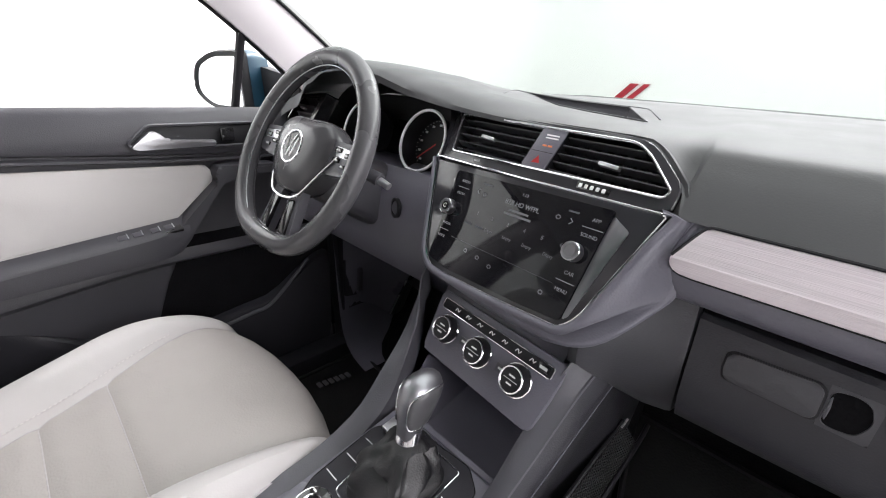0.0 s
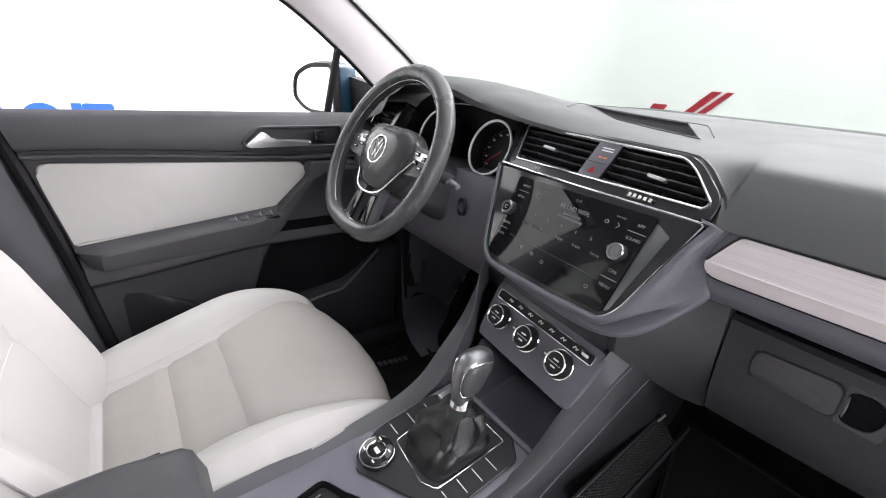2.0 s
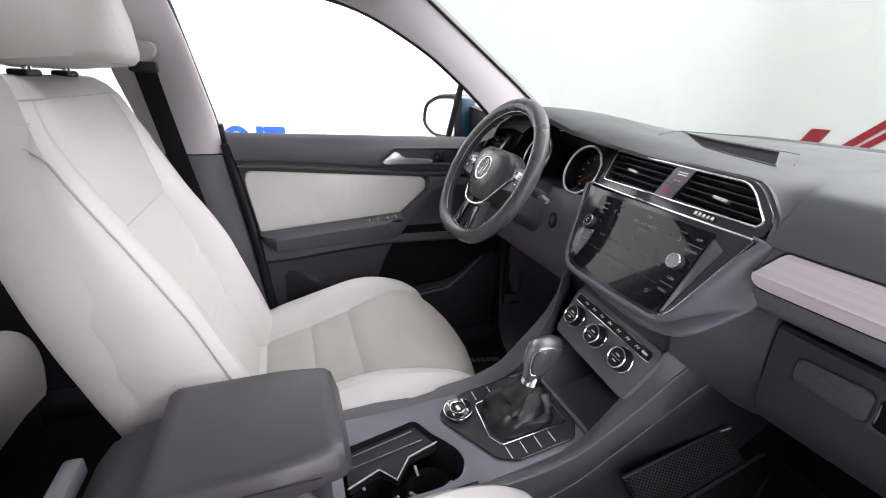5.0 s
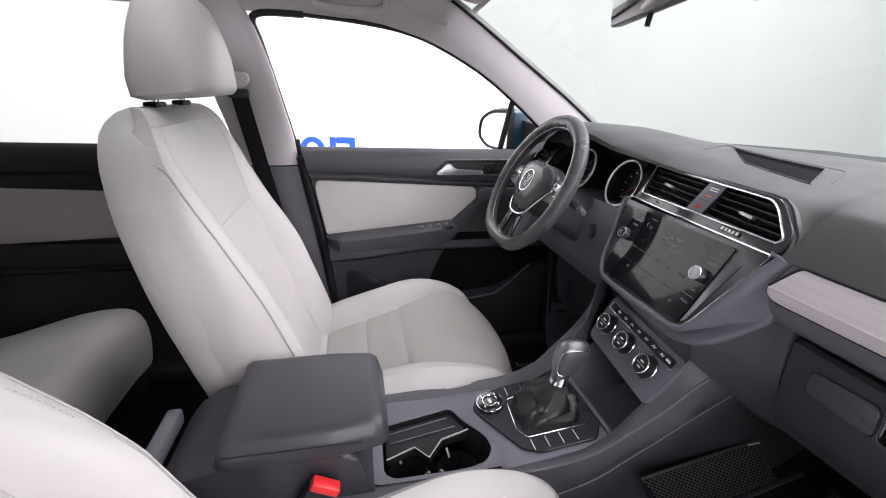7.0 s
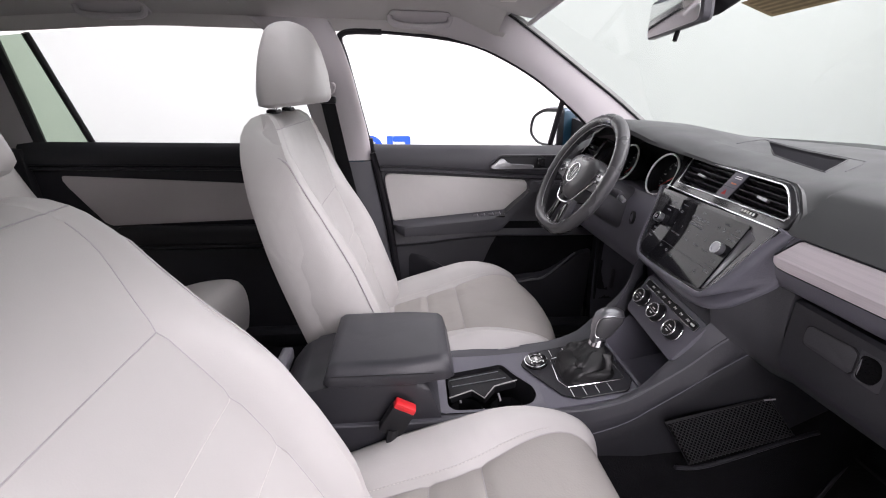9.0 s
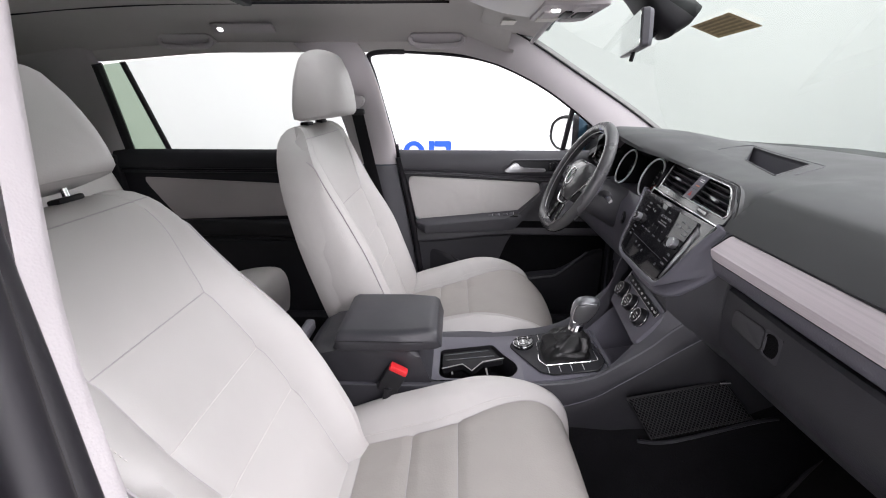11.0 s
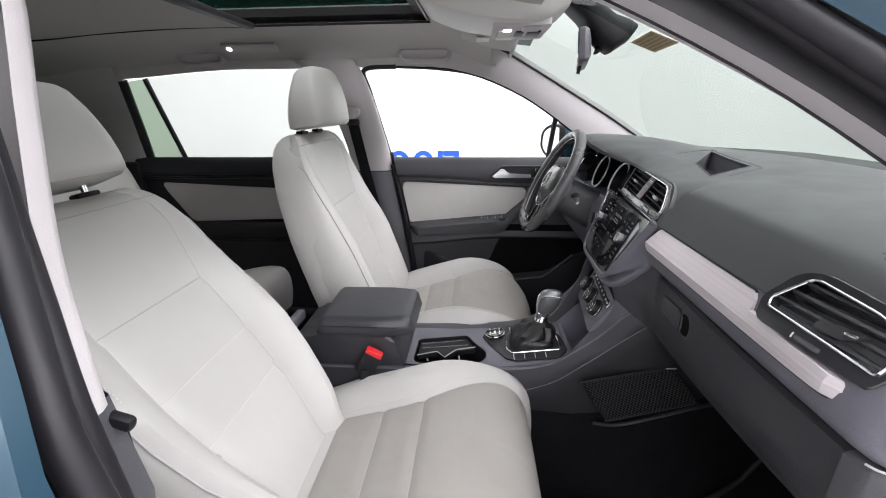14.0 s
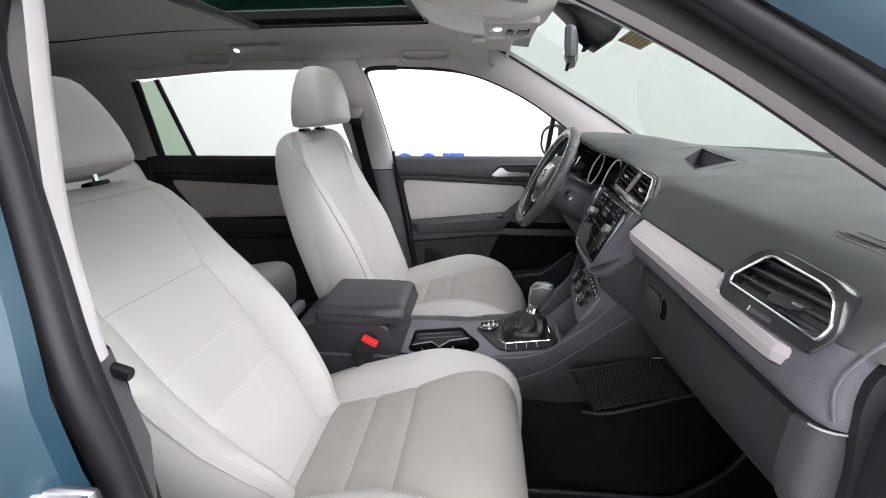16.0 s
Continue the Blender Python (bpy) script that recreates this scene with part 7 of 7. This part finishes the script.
# pocket below, wall and mouth darkened for shade, a thin pale ledge line at its foot
rows = []
for k in range(25):
    t = k / 24
    y = 0.075 + 0.72 * t
    zt = 0.715 - 0.105 * smoothstep(0.0, 0.38, t) + 0.020 * smoothstep(0.45, 0.75, t) + 0.10 * smoothstep(0.72, 1.0, t)
    g = smoothstep(0.0, 0.3, t)
    rows.append([(-0.774, y, zt - 0.004), (-0.774 + 0.032 * g, y, zt), (-0.774 + 0.044 * g, y, zt - 0.006), (-0.774 + 0.050 * g, y, zt - 0.03), (-0.770 + 0.044 * g, y, 0.50), (-0.74, y, 0.43), (-0.76, y, 0.42)])
part("pocket", grid(rows), FLANK, driver_door, "charcoal plastic map pocket")
# Black sheet laid over the lining stands for the pocket's shade
part("pocket_shade", grid([[(-0.764, y0 + (0.83 - y0) * k / 6, z) for k in range(7)] for z, y0 in ((0.845, 0.452), (0.80, 0.425), (0.74, 0.395), (0.66, 0.365), (0.56, 0.34), (0.45, 0.33))]), CARPET, driver_door, "black sheet for the shade in the pocket")
part("window_corner", tube([flank(-0.050, 1.075, -1, 0.002), flank(-0.058, 1.15, -1, 0.0)], 0.011, 8), RUBBER, driver_door, "black rubber window corner")
part("lower_crease", tube(curve_pts([(-0.735, 0.25, 0.575), (-0.728, 0.42, 0.590), (-0.722, 0.56, 0.612), (-0.722, 0.615, 0.625), (-0.730, 0.73, 0.722)], 30), 0.0045, 8), DOOR_TRIM, driver_door, "raised ledge line")
rows = [[(x + 0.010 * smoothstep(0.92, 1.10, y), y, z) for x, z in ((-0.742, 0.86), (-0.730, 0.78), (-0.722, 0.70), (-0.714, 0.60), (-0.704, 0.52), (-0.690, 0.46), (-0.668, 0.42), (-0.636, 0.395), (-0.600, 0.383), (-0.570, 0.378))] for y in (0.812, 0.818, 0.83, 0.88, 0.94, 1.0, 1.06, 1.12)]
# Kick trim colour raised to stand for light in the footwell
part("kick_trim", grid([curve_pts(c, 24) for c in zip(*[[Vector(q) for q in r] for r in rows])]), DASH, car_body, "satin charcoal kick panel swept into the floor")
release = thing("bonnet_release", "black bonnet release lever set in the kick panel", "lever")
part("plate", prism(round_poly([(0.828, 0.575), (0.828, 0.702), (0.912, 0.690), (0.905, 0.565)], 0.012), -0.722, -0.701, r=0.002), FLANK, release)
part("lever", rbox(-0.704, -0.686, 0.872, 0.890, 0.582, 0.668, 0.005), PLASTIC, release, "dark plastic lever")
# beyond the lever the kick panel sweeps inward over the wheel arch to the foot rest
arch = []
for back, ahead_pt in (((-0.704, 0.835, 0.395), (-0.728, 0.998, 0.372)), ((-0.7035, 0.83, 0.44), (-0.700, 0.998, 0.43)), ((-0.7035, 0.83, 0.52), (-0.660, 0.999, 0.515)), ((-0.7035, 0.83, 0.62), (-0.606, 1.001, 0.618)), ((-0.7035, 0.83, 0.74), (-0.545, 1.02, 0.74)), ((-0.7035, 0.83, 0.88), (-0.48, 1.04, 0.87))):
    a, b = Vector(back), Vector(ahead_pt)
    arch.append([a.lerp(b, k / 10) + Vector((-0.022, 0.010, 0)) * math.sin(math.pi * k / 10) for k in range(11)])
# Arch panel lightened too, as little light gets this far
part("arch_panel", grid(arch), DASH, car_body, "satin charcoal kick panel over the wheel arch")
footrest = thing("foot_rest", "dark plastic foot rest beside the pedals", "foot rest")
part("plate", grid([[(x, 1.0 + dy, z) for x, dy, z in ((-0.69, 0.03, 0.40), (-0.615, 0.05, 0.615), (-0.56, 0.05, 0.61), (-0.57, 0.0, 0.39))], [(x, 1.0 + dy, z) for x, dy, z in ((-0.715, 0.0, 0.385), (-0.607, 0.0, 0.612), (-0.53, 0.0, 0.60), (-0.54, -0.05, 0.37))]]), PLASTIC, footrest)
part("bright_edge", tube([(-0.607, 1.0, 0.616), (-0.724, 0.998, 0.378)], 0.003, 6), SATIN, footrest, "thin bright edge")
# window frame and glass
fr = [flank(y, z, -1, -0.004) for y, z in FRONT_TOP]
part("window_frame", tube(curve_pts([p for p in fr[:6]], 40), 0.0095, 8), RUBBER, driver_door, "black rubber window channel")
part("window_frame", tube(curve_pts([p for p in fr[5:12]], 40), 0.006, 8), RUBBER, driver_door, "black rubber window channel")
part("quarter_bar", tube([flank(0.605, 1.125, -1, -0.004), flank(0.615, 1.29, -1, -0.004)], 0.010, 8), RUBBER, driver_door, "black divider bar")
bm = bmesh.new()
gl = [(-0.06, 1.11)] + FRONT_TOP[1:]
bm.faces.new([bm.verts.new(flank(y, z, -1, -0.008)) for y, z in gl])
pane = part("window_pane", bm, SIDE_GLASS, driver_door, "clear side glass", smooth=False)
pane.visible_shadow = False
part("outer_skin", rbox(MID - 0.86, MID - 0.85, -0.06, 0.86, 0.25, 1.10, 0.0), BLUE_PAINT, driver_door)

rear_door = thing("rear_door", "closed rear door, its panel and grey insert darkened for shade", "car door", kind="structure")
# Rear door parts darker than the front door's: the rear's shade is in them
part("lining", grid([door_row(-1.20 + 0.97 * k / 12, DOOR) for k in range(13)]), FLANK, rear_door, "door lining, darkened for shade")
card_r = round_poly([(-1.10, 1.020), (-0.30, 0.985), (-0.30, 0.87), (-0.985, 0.842), (-1.085, 0.985)], 0.015)
part("insert_panel", prism(card_r, -0.775, -0.760, r=0.006, seg=3), SHADED_CARD, rear_door, "pale grey leatherette insert")
part("armrest", rbox(-0.775, -0.715, -0.95, -0.32, 0.775, 0.845, 0.02, 3), BLACK, rear_door, "door armrest, darkened for shade")
bm = bmesh.new()
bm.faces.new([bm.verts.new(flank(y, z, -1, -0.008)) for y, z in ((-0.245, 1.118), (-0.285, 1.45), (-0.36, 1.476), (-0.60, 1.474), (-0.85, 1.460), (-1.010, 1.446), (-0.990, 1.118))][::-1])
part("window_pane", bm, REAR_GLASS, rear_door, "clear side glass", smooth=False)
bm = bmesh.new()
bm.faces.new([bm.verts.new(flank(y, z, -1, -0.008)) for y, z in ((-0.995, 1.118), (-1.014, 1.446), (-1.10, 1.437), (-1.145, 1.118))])
part("quarter_pane", bm, QUARTER, rear_door, "green tinted quarter glass", smooth=False)
part("divider_bar", tube([flank(-0.990, 1.12, -1, -0.002), flank(-1.012, 1.446, -1, -0.002)], 0.010, 8), RUBBER, rear_door, "black divider bar")
part("outer_skin", rbox(MID - 0.86, MID - 0.85, -1.1, -0.07, 0.25, 1.10, 0.0), BLUE_PAINT, rear_door)
for s in (-1, 1):
    # rear posts and the lining above the side windows
    part("rear_post_trim", grid([[flank(y, z, s, i) for i, y, z in ((0.0, a, b) , (0.02, a - 0.012, b), (0.03, a - 0.06, b), (0.0, a - 0.50, b))] for a, b in ((-1.15, 1.10), (-1.135, 1.2), (-1.118, 1.3), (-1.10, 1.42), (-1.10, 1.50))]), PILLAR, car_body, "pale grey rear post trim")
    part("rear_post_edge", tube([flank(a, b, s, 0.005) for a, b in ((-1.152, 1.11), (-1.13, 1.25), (-1.105, 1.44))], 0.018, 8), RUBBER, car_body, "black rear window edge")
    rail = []
    for k in range(31):
        y = -2.05 + 2.42 * k / 30
        zt = 1.474 - 0.03 * smoothstep(-0.6, -1.2, y) - 0.05 * smoothstep(0.14, 0.40, y)
        a, b = flank(y, zt, s, 0.0), Vector((MID + s * 0.628, y, roof_z(MID + s * 0.628, y) + 0.004))
        mid = (a + b) / 2 + Vector((s * 0.004, 0, 0.012))
        rail.append([a + Vector((s * 0.02, 0, 0.004)), a, (a + mid) / 2 + Vector((0, 0, 0.001)), mid, (mid + b) / 2, b, b + Vector((-s * 0.02, 0, 0.006))])
    part("side_rail_lining", grid(rail), HEADLINER, car_body, "pale grey lined roof edge")
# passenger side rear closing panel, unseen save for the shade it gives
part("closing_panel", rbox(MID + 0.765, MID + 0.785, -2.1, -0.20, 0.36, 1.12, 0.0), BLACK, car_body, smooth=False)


def grab_handle(y):
    g = thing("grab_handle", "pale grey folding grab handle above the window", "grab handle", "grab handles")
    q = Vector((MID - 0.608, y, 1.512))
    M = Matrix.Translation(q) @ pose(0, 0, 0, 0, 48, 0)
    part("plate", prism(round_poly([(-0.10, -0.020), (-0.085, 0.020), (0.085, 0.020), (0.10, -0.020)], 0.012), -0.004, 0.003, "x", 0.002, m=M), PILLAR, g)
    part("bar", tube(curve_pts([M @ Vector(p) for p in ((0.003, -0.088, 0.006), (0.016, -0.078, -0.010), (0.019, 0.0, -0.015), (0.016, 0.078, -0.010), (0.003, 0.088, 0.006))], 24), 0.0085, 8), PILLAR, g, "pale grey grip bar")


grab_handle(0.115)
grab_handle(-0.73)
read_lamp = thing("reading_lamp", "lit reading lamp set in the roof edge", "lamp")
part("housing", rbox(-0.006, 0.004, -0.10, 0.10, -0.02, 0.02, 0.004, m=Matrix.Translation((MID - 0.545, -0.50, 1.535)) @ pose(0, 0, 0, 0, 60, 0)), PILLAR, read_lamp)
part("bulb", rbox(0.001, 0.006, -0.082, -0.067, -0.008, 0.008, 0.004, m=Matrix.Translation((MID - 0.545, -0.50, 1.535)) @ pose(0, 0, 0, 0, 60, 0)), LAMP, read_lamp, "lit white lamp")

# driver's belt on the middle post
belt = thing("seat_belt", "black seat belt hanging from a pale guide on the middle post", "seat belt")
part("guide", prism(round_poly([(-0.215, 1.27), (-0.15, 1.30), (-0.145, 1.33), (-0.20, 1.335)], 0.012), -0.672, -0.645, r=0.006), PILLAR, belt, "pale grey belt guide")
part("loop", rbox(-0.655, -0.635, -0.20, -0.145, 1.268, 1.290, 0.006), BLACK, belt)
rows = [[Vector((x + dx, y + w, z)) for w, dx in ((-0.022, 0.0), (0.022, 0.003))] for x, y, z in ((-0.643, -0.172, 1.282), (-0.655, -0.160, 1.20), (-0.672, -0.145, 1.10), (-0.69, -0.125, 0.98), (-0.70, -0.105, 0.85), (-0.705, -0.09, 0.65))]
bm = grid(rows)
bmesh.ops.solidify(bm, geom=bm.faces[:], thickness=0.002)
part("webbing", bm, BLACK, belt, "black woven webbing")

# ---- mirrors, visor, overhead console ----
door_mirror = thing("door_mirror", "blue-backed door mirror with black rim on the driver's side", "door mirror")
MR = plane_m((-1.004, 0.650, 1.168), (0.97, 0.24, 0), (0, 0, 1))
shape = round_poly([(-0.112, -0.022), (-0.098, 0.048), (-0.02, 0.082), (0.100, 0.086), (0.112, -0.060), (-0.04, -0.062)], [0.03, 0.03, 0.04, 0.02, 0.02, 0.04], 5)
part("housing", grid([[MR @ Vector((x * k, y * k, z)) for x, y in shape] for k, z in ((0.84, 0.0), (0.90, 0.007), (1.0, 0.010), (1.05, 0.0), (1.06, -0.03), (0.95, -0.075), (0.6, -0.10), (0.1, -0.105))], closed=True, cap=True), BLACK, door_mirror, "dark mirror housing")
part("mirror_glass", prism([(x * 0.88, y * 0.86) for x, y in shape], 0.002, 0.0045, "z", m=MR), MIRROR, door_mirror, "silvered mirror glass")
part("painted_cap", grid([[MR @ Vector((x * k, y * k, z)) for x, y in shape] for k, z in ((1.075, -0.012), (1.08, -0.035), (0.98, -0.08), (0.62, -0.108), (0.1, -0.112))], closed=True), BLUE_PAINT, door_mirror, "deep blue painted cap")
part("foot", prism(round_poly([(0.06, 0.06), (0.25, 0.03), (0.25, -0.05), (0.05, -0.05)], 0.02), -0.09, -0.05, "z", 0.01, m=MR), BLACK, door_mirror, "black mirror foot")
part("blind_spot_lamp", rbox(-0.110, -0.104, -0.004, 0.006, 0.007, 0.010, 0.001, m=MR), WHITE_CARD, door_mirror)

inner_mirror = thing("rear_view_mirror", "rear view mirror on a black stem at the windscreen", "mirror")
IM = plane_m((-0.015, 0.530, 1.444), (0.98, -0.197, 0.01), (0, -0.06, 0.99))
shape = round_poly([(-0.118, -0.030), (-0.112, 0.034), (0.112, 0.034), (0.118, -0.030)], 0.014, 4)
part("housing", grid([[IM @ Vector((x * k, y * k, z)) for x, y in shape] for k, z in ((0.95, 0.008), (1.0, 0.006), (1.0, -0.004), (0.92, -0.012), (0.5, -0.018))], closed=True, cap=True), PLASTIC, inner_mirror)
part("mirror_glass", prism([(x * 0.94, y * 0.90) for x, y in shape], 0.006, 0.0092, "z", m=IM), MIRROR, inner_mirror, "silvered mirror glass")
part("switch", tube([IM @ Vector((0.02, -0.030, 0.002)), IM @ Vector((0.022, -0.046, 0.006))], 0.004, 8), BLACK, inner_mirror)
part("stem", tube(curve_pts([IM @ Vector((0.0, 0.0, -0.028)), IM @ Vector((0.0, 0.0, -0.03)), (-0.008, 0.575, 1.46)], 12), 0.008, 8), BLACK, inner_mirror)
rows = []
for y, z, w, h in ((0.485, 1.545, 0.045, 0.03), (0.52, 1.525, 0.052, 0.05), (0.555, 1.495, 0.052, 0.075), (0.585, 1.475, 0.050, 0.075), (0.615, 1.480, 0.044, 0.045), (0.632, 1.487, 0.03, 0.012)):
    rows.append([Vector((-0.008 + w * math.copysign(abs(math.cos(a)) ** 0.6, math.cos(a)), y, z + h * 0.5 * math.copysign(abs(math.sin(a)) ** 0.6, math.sin(a)))) for a in [2 * math.pi * k / 24 for k in range(24)]])
part("sensor_cover", grid(rows, closed=True, cap=True), BLACK, inner_mirror, "black sensor cover on the glass")
overhead = thing("overhead_console", "pale grey overhead console with reading lamps and keys", "overhead console")
rows = []
for y, w, d in ((0.165, 0.105, 0.014), (0.185, 0.120, 0.044), (0.215, 0.125, 0.058), (0.30, 0.125, 0.060), (0.42, 0.120, 0.040), (0.48, 0.10, 0.012)):
    zt = roof_z(0, y) + 0.004
    rows.append([Vector((MID + x * w, y, zt - d * k)) for x, k in ((-1.15, -0.2), (-1.05, 0.5), (-0.9, 0.9), (-0.6, 1.0), (0, 1.03), (0.6, 1.0), (0.9, 0.9), (1.05, 0.5), (1.15, -0.2))])
part("body", grid([curve_pts(c, 20) for c in zip(*rows)]), OVERHEAD, overhead)
plate_z = 1.4840
part("key_plate", prism(round_poly([(MID - 0.085, 0.335), (MID + 0.085, 0.335), (MID + 0.095, 0.45), (MID - 0.095, 0.45)], 0.01), plate_z, plate_z + 0.02, "z", 0.003), PILLAR, overhead, "pale grey key plate")
for x0, x1, y0, y1, mt, nm in ((-0.075, -0.035, 0.345, 0.385, WHITE_CARD, "lamp_lens"), (0.035, 0.075, 0.345, 0.385, LAMP, "lamp_lens"), (-0.03, 0.03, 0.345, 0.375, PILLAR, "key"), (-0.03, 0.03, 0.385, 0.402, BLACK, "key_slot"), (-0.078, -0.038, 0.395, 0.43, PILLAR, "key"), (0.038, 0.078, 0.395, 0.43, PILLAR, "key"), (-0.03, 0.03, 0.410, 0.437, BLACK, "key_slot")):
    part(nm, rbox(MID + x0 * (0.5 if mt is LAMP else 1) + (0.02 if mt is LAMP else 0), MID + x1 * (0.6 if mt is LAMP else 1), y0 + (0.012 if mt is LAMP else 0), y1 - (0.012 if mt is LAMP else 0), plate_z - 0.004, plate_z + 0.003, 0.002), mt, overhead)
for k in range(4):
    part("speaker_slot", rbox(MID - 0.118, MID - 0.112, 0.215 + 0.010 * k, 0.219 + 0.010 * k, 1.535, 1.548, 0.0), BLACK, overhead)


def visor(x0, x1):
    v = thing("sun_visor", "pale grey sun visor folded up against the roof", "sun visor", "sun visors")
    rows = []
    for k in range(9):
        t = k / 8
        y = 0.25 + 0.165 * t
        z = roof_z((x0 + x1) / 2, y) - 0.014
        rows.append([Vector((x, y, z + dz)) for x, dz in ((x0, 0.012), (x0 + 0.006, -0.004), (x0 + 0.02, -0.008), ((x0 + x1) / 2, -0.010), (x1 - 0.02, -0.008), (x1 - 0.006, -0.004), (x1, 0.012))])
    part("pad", grid(rows), HEADLINER, v)
    part("label", rbox((x0 + x1) / 2 - 0.035, (x0 + x1) / 2 + 0.035, 0.30, 0.345, roof_z((x0 + x1) / 2, 0.32) - 0.0285, roof_z((x0 + x1) / 2, 0.32) - 0.026, 0.0), WHITE_CARD, v, "small white paper label")
    part("pivot", tube([(x0 + 0.02, 0.41, roof_z(x0, 0.41) - 0.016), (x1 - 0.02, 0.41, roof_z(x1, 0.41) - 0.016)], 0.006, 8), PILLAR, v)
    return v


visor(-0.53, -0.17)
visor(0.14, 0.50)
# paper on the windscreen
sticker = thing("windscreen_sticker", "tan paper sticker with illegible print on the windscreen", "sticker")
sheet = lambda a, b, h: shield_pt(0.03 + 0.20 * a + 0.03 * b, 0.301 - 0.008 * a + 0.058 * b) + Vector((0, -0.004 - 0.2 * h, -0.003 - h))
part("paper", grid([[sheet(a / 4, b / 3, 0) for a in range(5)] for b in range(4)]), CARD, sticker, smooth=False)
for k in range(5):
    part("print_bar", grid([[sheet(a, b, 0.0006) for a in (0.08, 0.35, 0.65, 0.92)] for b in (0.10 + 0.17 * k, 0.19 + 0.17 * k)]), PRINT, sticker, smooth=False)

# ---- foot wells ----
def floor_mat(x0, x1, y0, y1, label):
    m = thing("floor_mat", label, "floor mat", "floor mats")
    part("sheet", prism(round_poly([(x0, y0), (x1, y0), (x1, y1), (x0, y1)], 0.05), 0.366, 0.374, "z", 0.003), MAT, m)
    rim = round_poly([(x0 + 0.01, y0 + 0.01), (x1 - 0.01, y0 + 0.01), (x1 - 0.01, y1 - 0.01), (x0 + 0.01, y1 - 0.01)], 0.045)
    part("raised_rim", tube([(x, y, 0.377) for x, y in rim], 0.006, 6, closed=True), MAT, m)
    bm = bmesh.new()
    for i in range(int((x1 - x0 - 0.06) / 0.022)):
        for j in range(int((y1 - y0 - 0.06) / 0.03)):
            cx, cy = x0 + 0.04 + 0.022 * i, y0 + 0.045 + 0.03 * j + (0.015 if i % 2 else 0)
            a = radians(35 if i % 2 else -35)
            dx, dy = 0.012 * math.cos(a), 0.012 * math.sin(a)
            bm.faces.new([bm.verts.new(q) for q in ((cx - dx, cy - dy - 0.003, 0.3775), (cx + dx, cy + dy - 0.003, 0.3775), (cx + dx, cy + dy + 0.003, 0.3775), (cx - dx, cy - dy + 0.003, 0.3775))])
    tagged(part("tread", bm, MAT, m, smooth=False), kind="stuff")
    return m


dm = floor_mat(-0.68, -0.16, 0.30, 0.86, "black rubber floor mat in the driver's foot well")
for k in range(6):
    part("print_bar", rbox(-0.618 + 0.003 * k, -0.596 + 0.003 * k, 0.672 + 0.017 * k, 0.684 + 0.017 * k, 0.377, 0.3795, 0.0), SATIN, dm, "silver printed mark")
def toe_z(y):
    return lerp_table([(0.3, 0.366), (0.86, 0.367), (0.98, 0.424), (1.08, 0.534), (1.12, 0.664)], y) + 0.007


pm = thing("floor_mat", "black rubber floor mat reaching up the passenger's toe board", "floor mat", "floor mats")
mat_ys = [0.46 + 0.62 * k / 24 for k in range(25)]
mat_left = lambda y: lerp_table([(0.4, 0.20), (0.82, 0.195), (0.93, 0.168), (1.05, 0.125), (1.12, 0.11)], y)
part("sheet", grid([[(mat_left(y) + (0.65 - mat_left(y)) * j / 10, y, toe_z(y)) for j in range(11)] for y in mat_ys]), MAT, pm)
edge = [(mat_left(y), y, toe_z(y) + 0.003) for y in mat_ys] + [(mat_left(1.08) + (0.65 - mat_left(1.08)) * j / 10, 1.08, toe_z(1.08) + 0.003) for j in range(1, 11)] + [(0.65, y, toe_z(y) + 0.003) for y in mat_ys[::-1][1:]]
part("raised_rim", tube(edge, 0.007, 6, closed=True), RUBBER, pm)
bm = bmesh.new()
for i in range(19):
    for j in range(20):
        cx, cy = 0.235 + 0.022 * i, 0.49 + 0.024 * j + (0.012 if i % 2 else 0)
        dx, dy = 0.011, 0.007 if i % 2 else -0.007
        bm.faces.new([bm.verts.new((cx + a * dx, cy + a * dy + w, toe_z(cy + a * dy + w) + 0.005)) for a, w in ((-1, -0.003), (1, -0.003), (1, 0.003), (-1, 0.003))])
tagged(part("tread", bm, RUBBER, pm, smooth=False), kind="stuff")
pedal = thing("brake_pedal", "black rubber brake pedal", "pedal")
part("pad", rbox(-0.36, -0.27, 0.86, 0.875, 0.50, 0.56, 0.006), MAT, pedal)
part("arm", tube([(-0.315, 0.875, 0.53), (-0.315, 0.97, 0.66), (-0.315, 1.0, 0.85)], 0.010, 8), BLACK, pedal)
catch_at(0.072, 1.060)
tongue = thing("seat_belt", "black seat belt tongue hanging beside the passenger backrest", "seat belt")
part("tongue", rbox(-0.006, 0.005, -0.014, 0.010, -0.006, 0.007, 0.004, m=Matrix.Translation((0.742, 0.006, 1.080)) @ pose(0, 0, 0, -18, 0, 0)), BLACK, tongue)
part("webbing", rbox(0.728, 0.734, -0.045, -0.004, 0.74, 1.078, 0.002), BLACK, tongue, "black woven webbing")
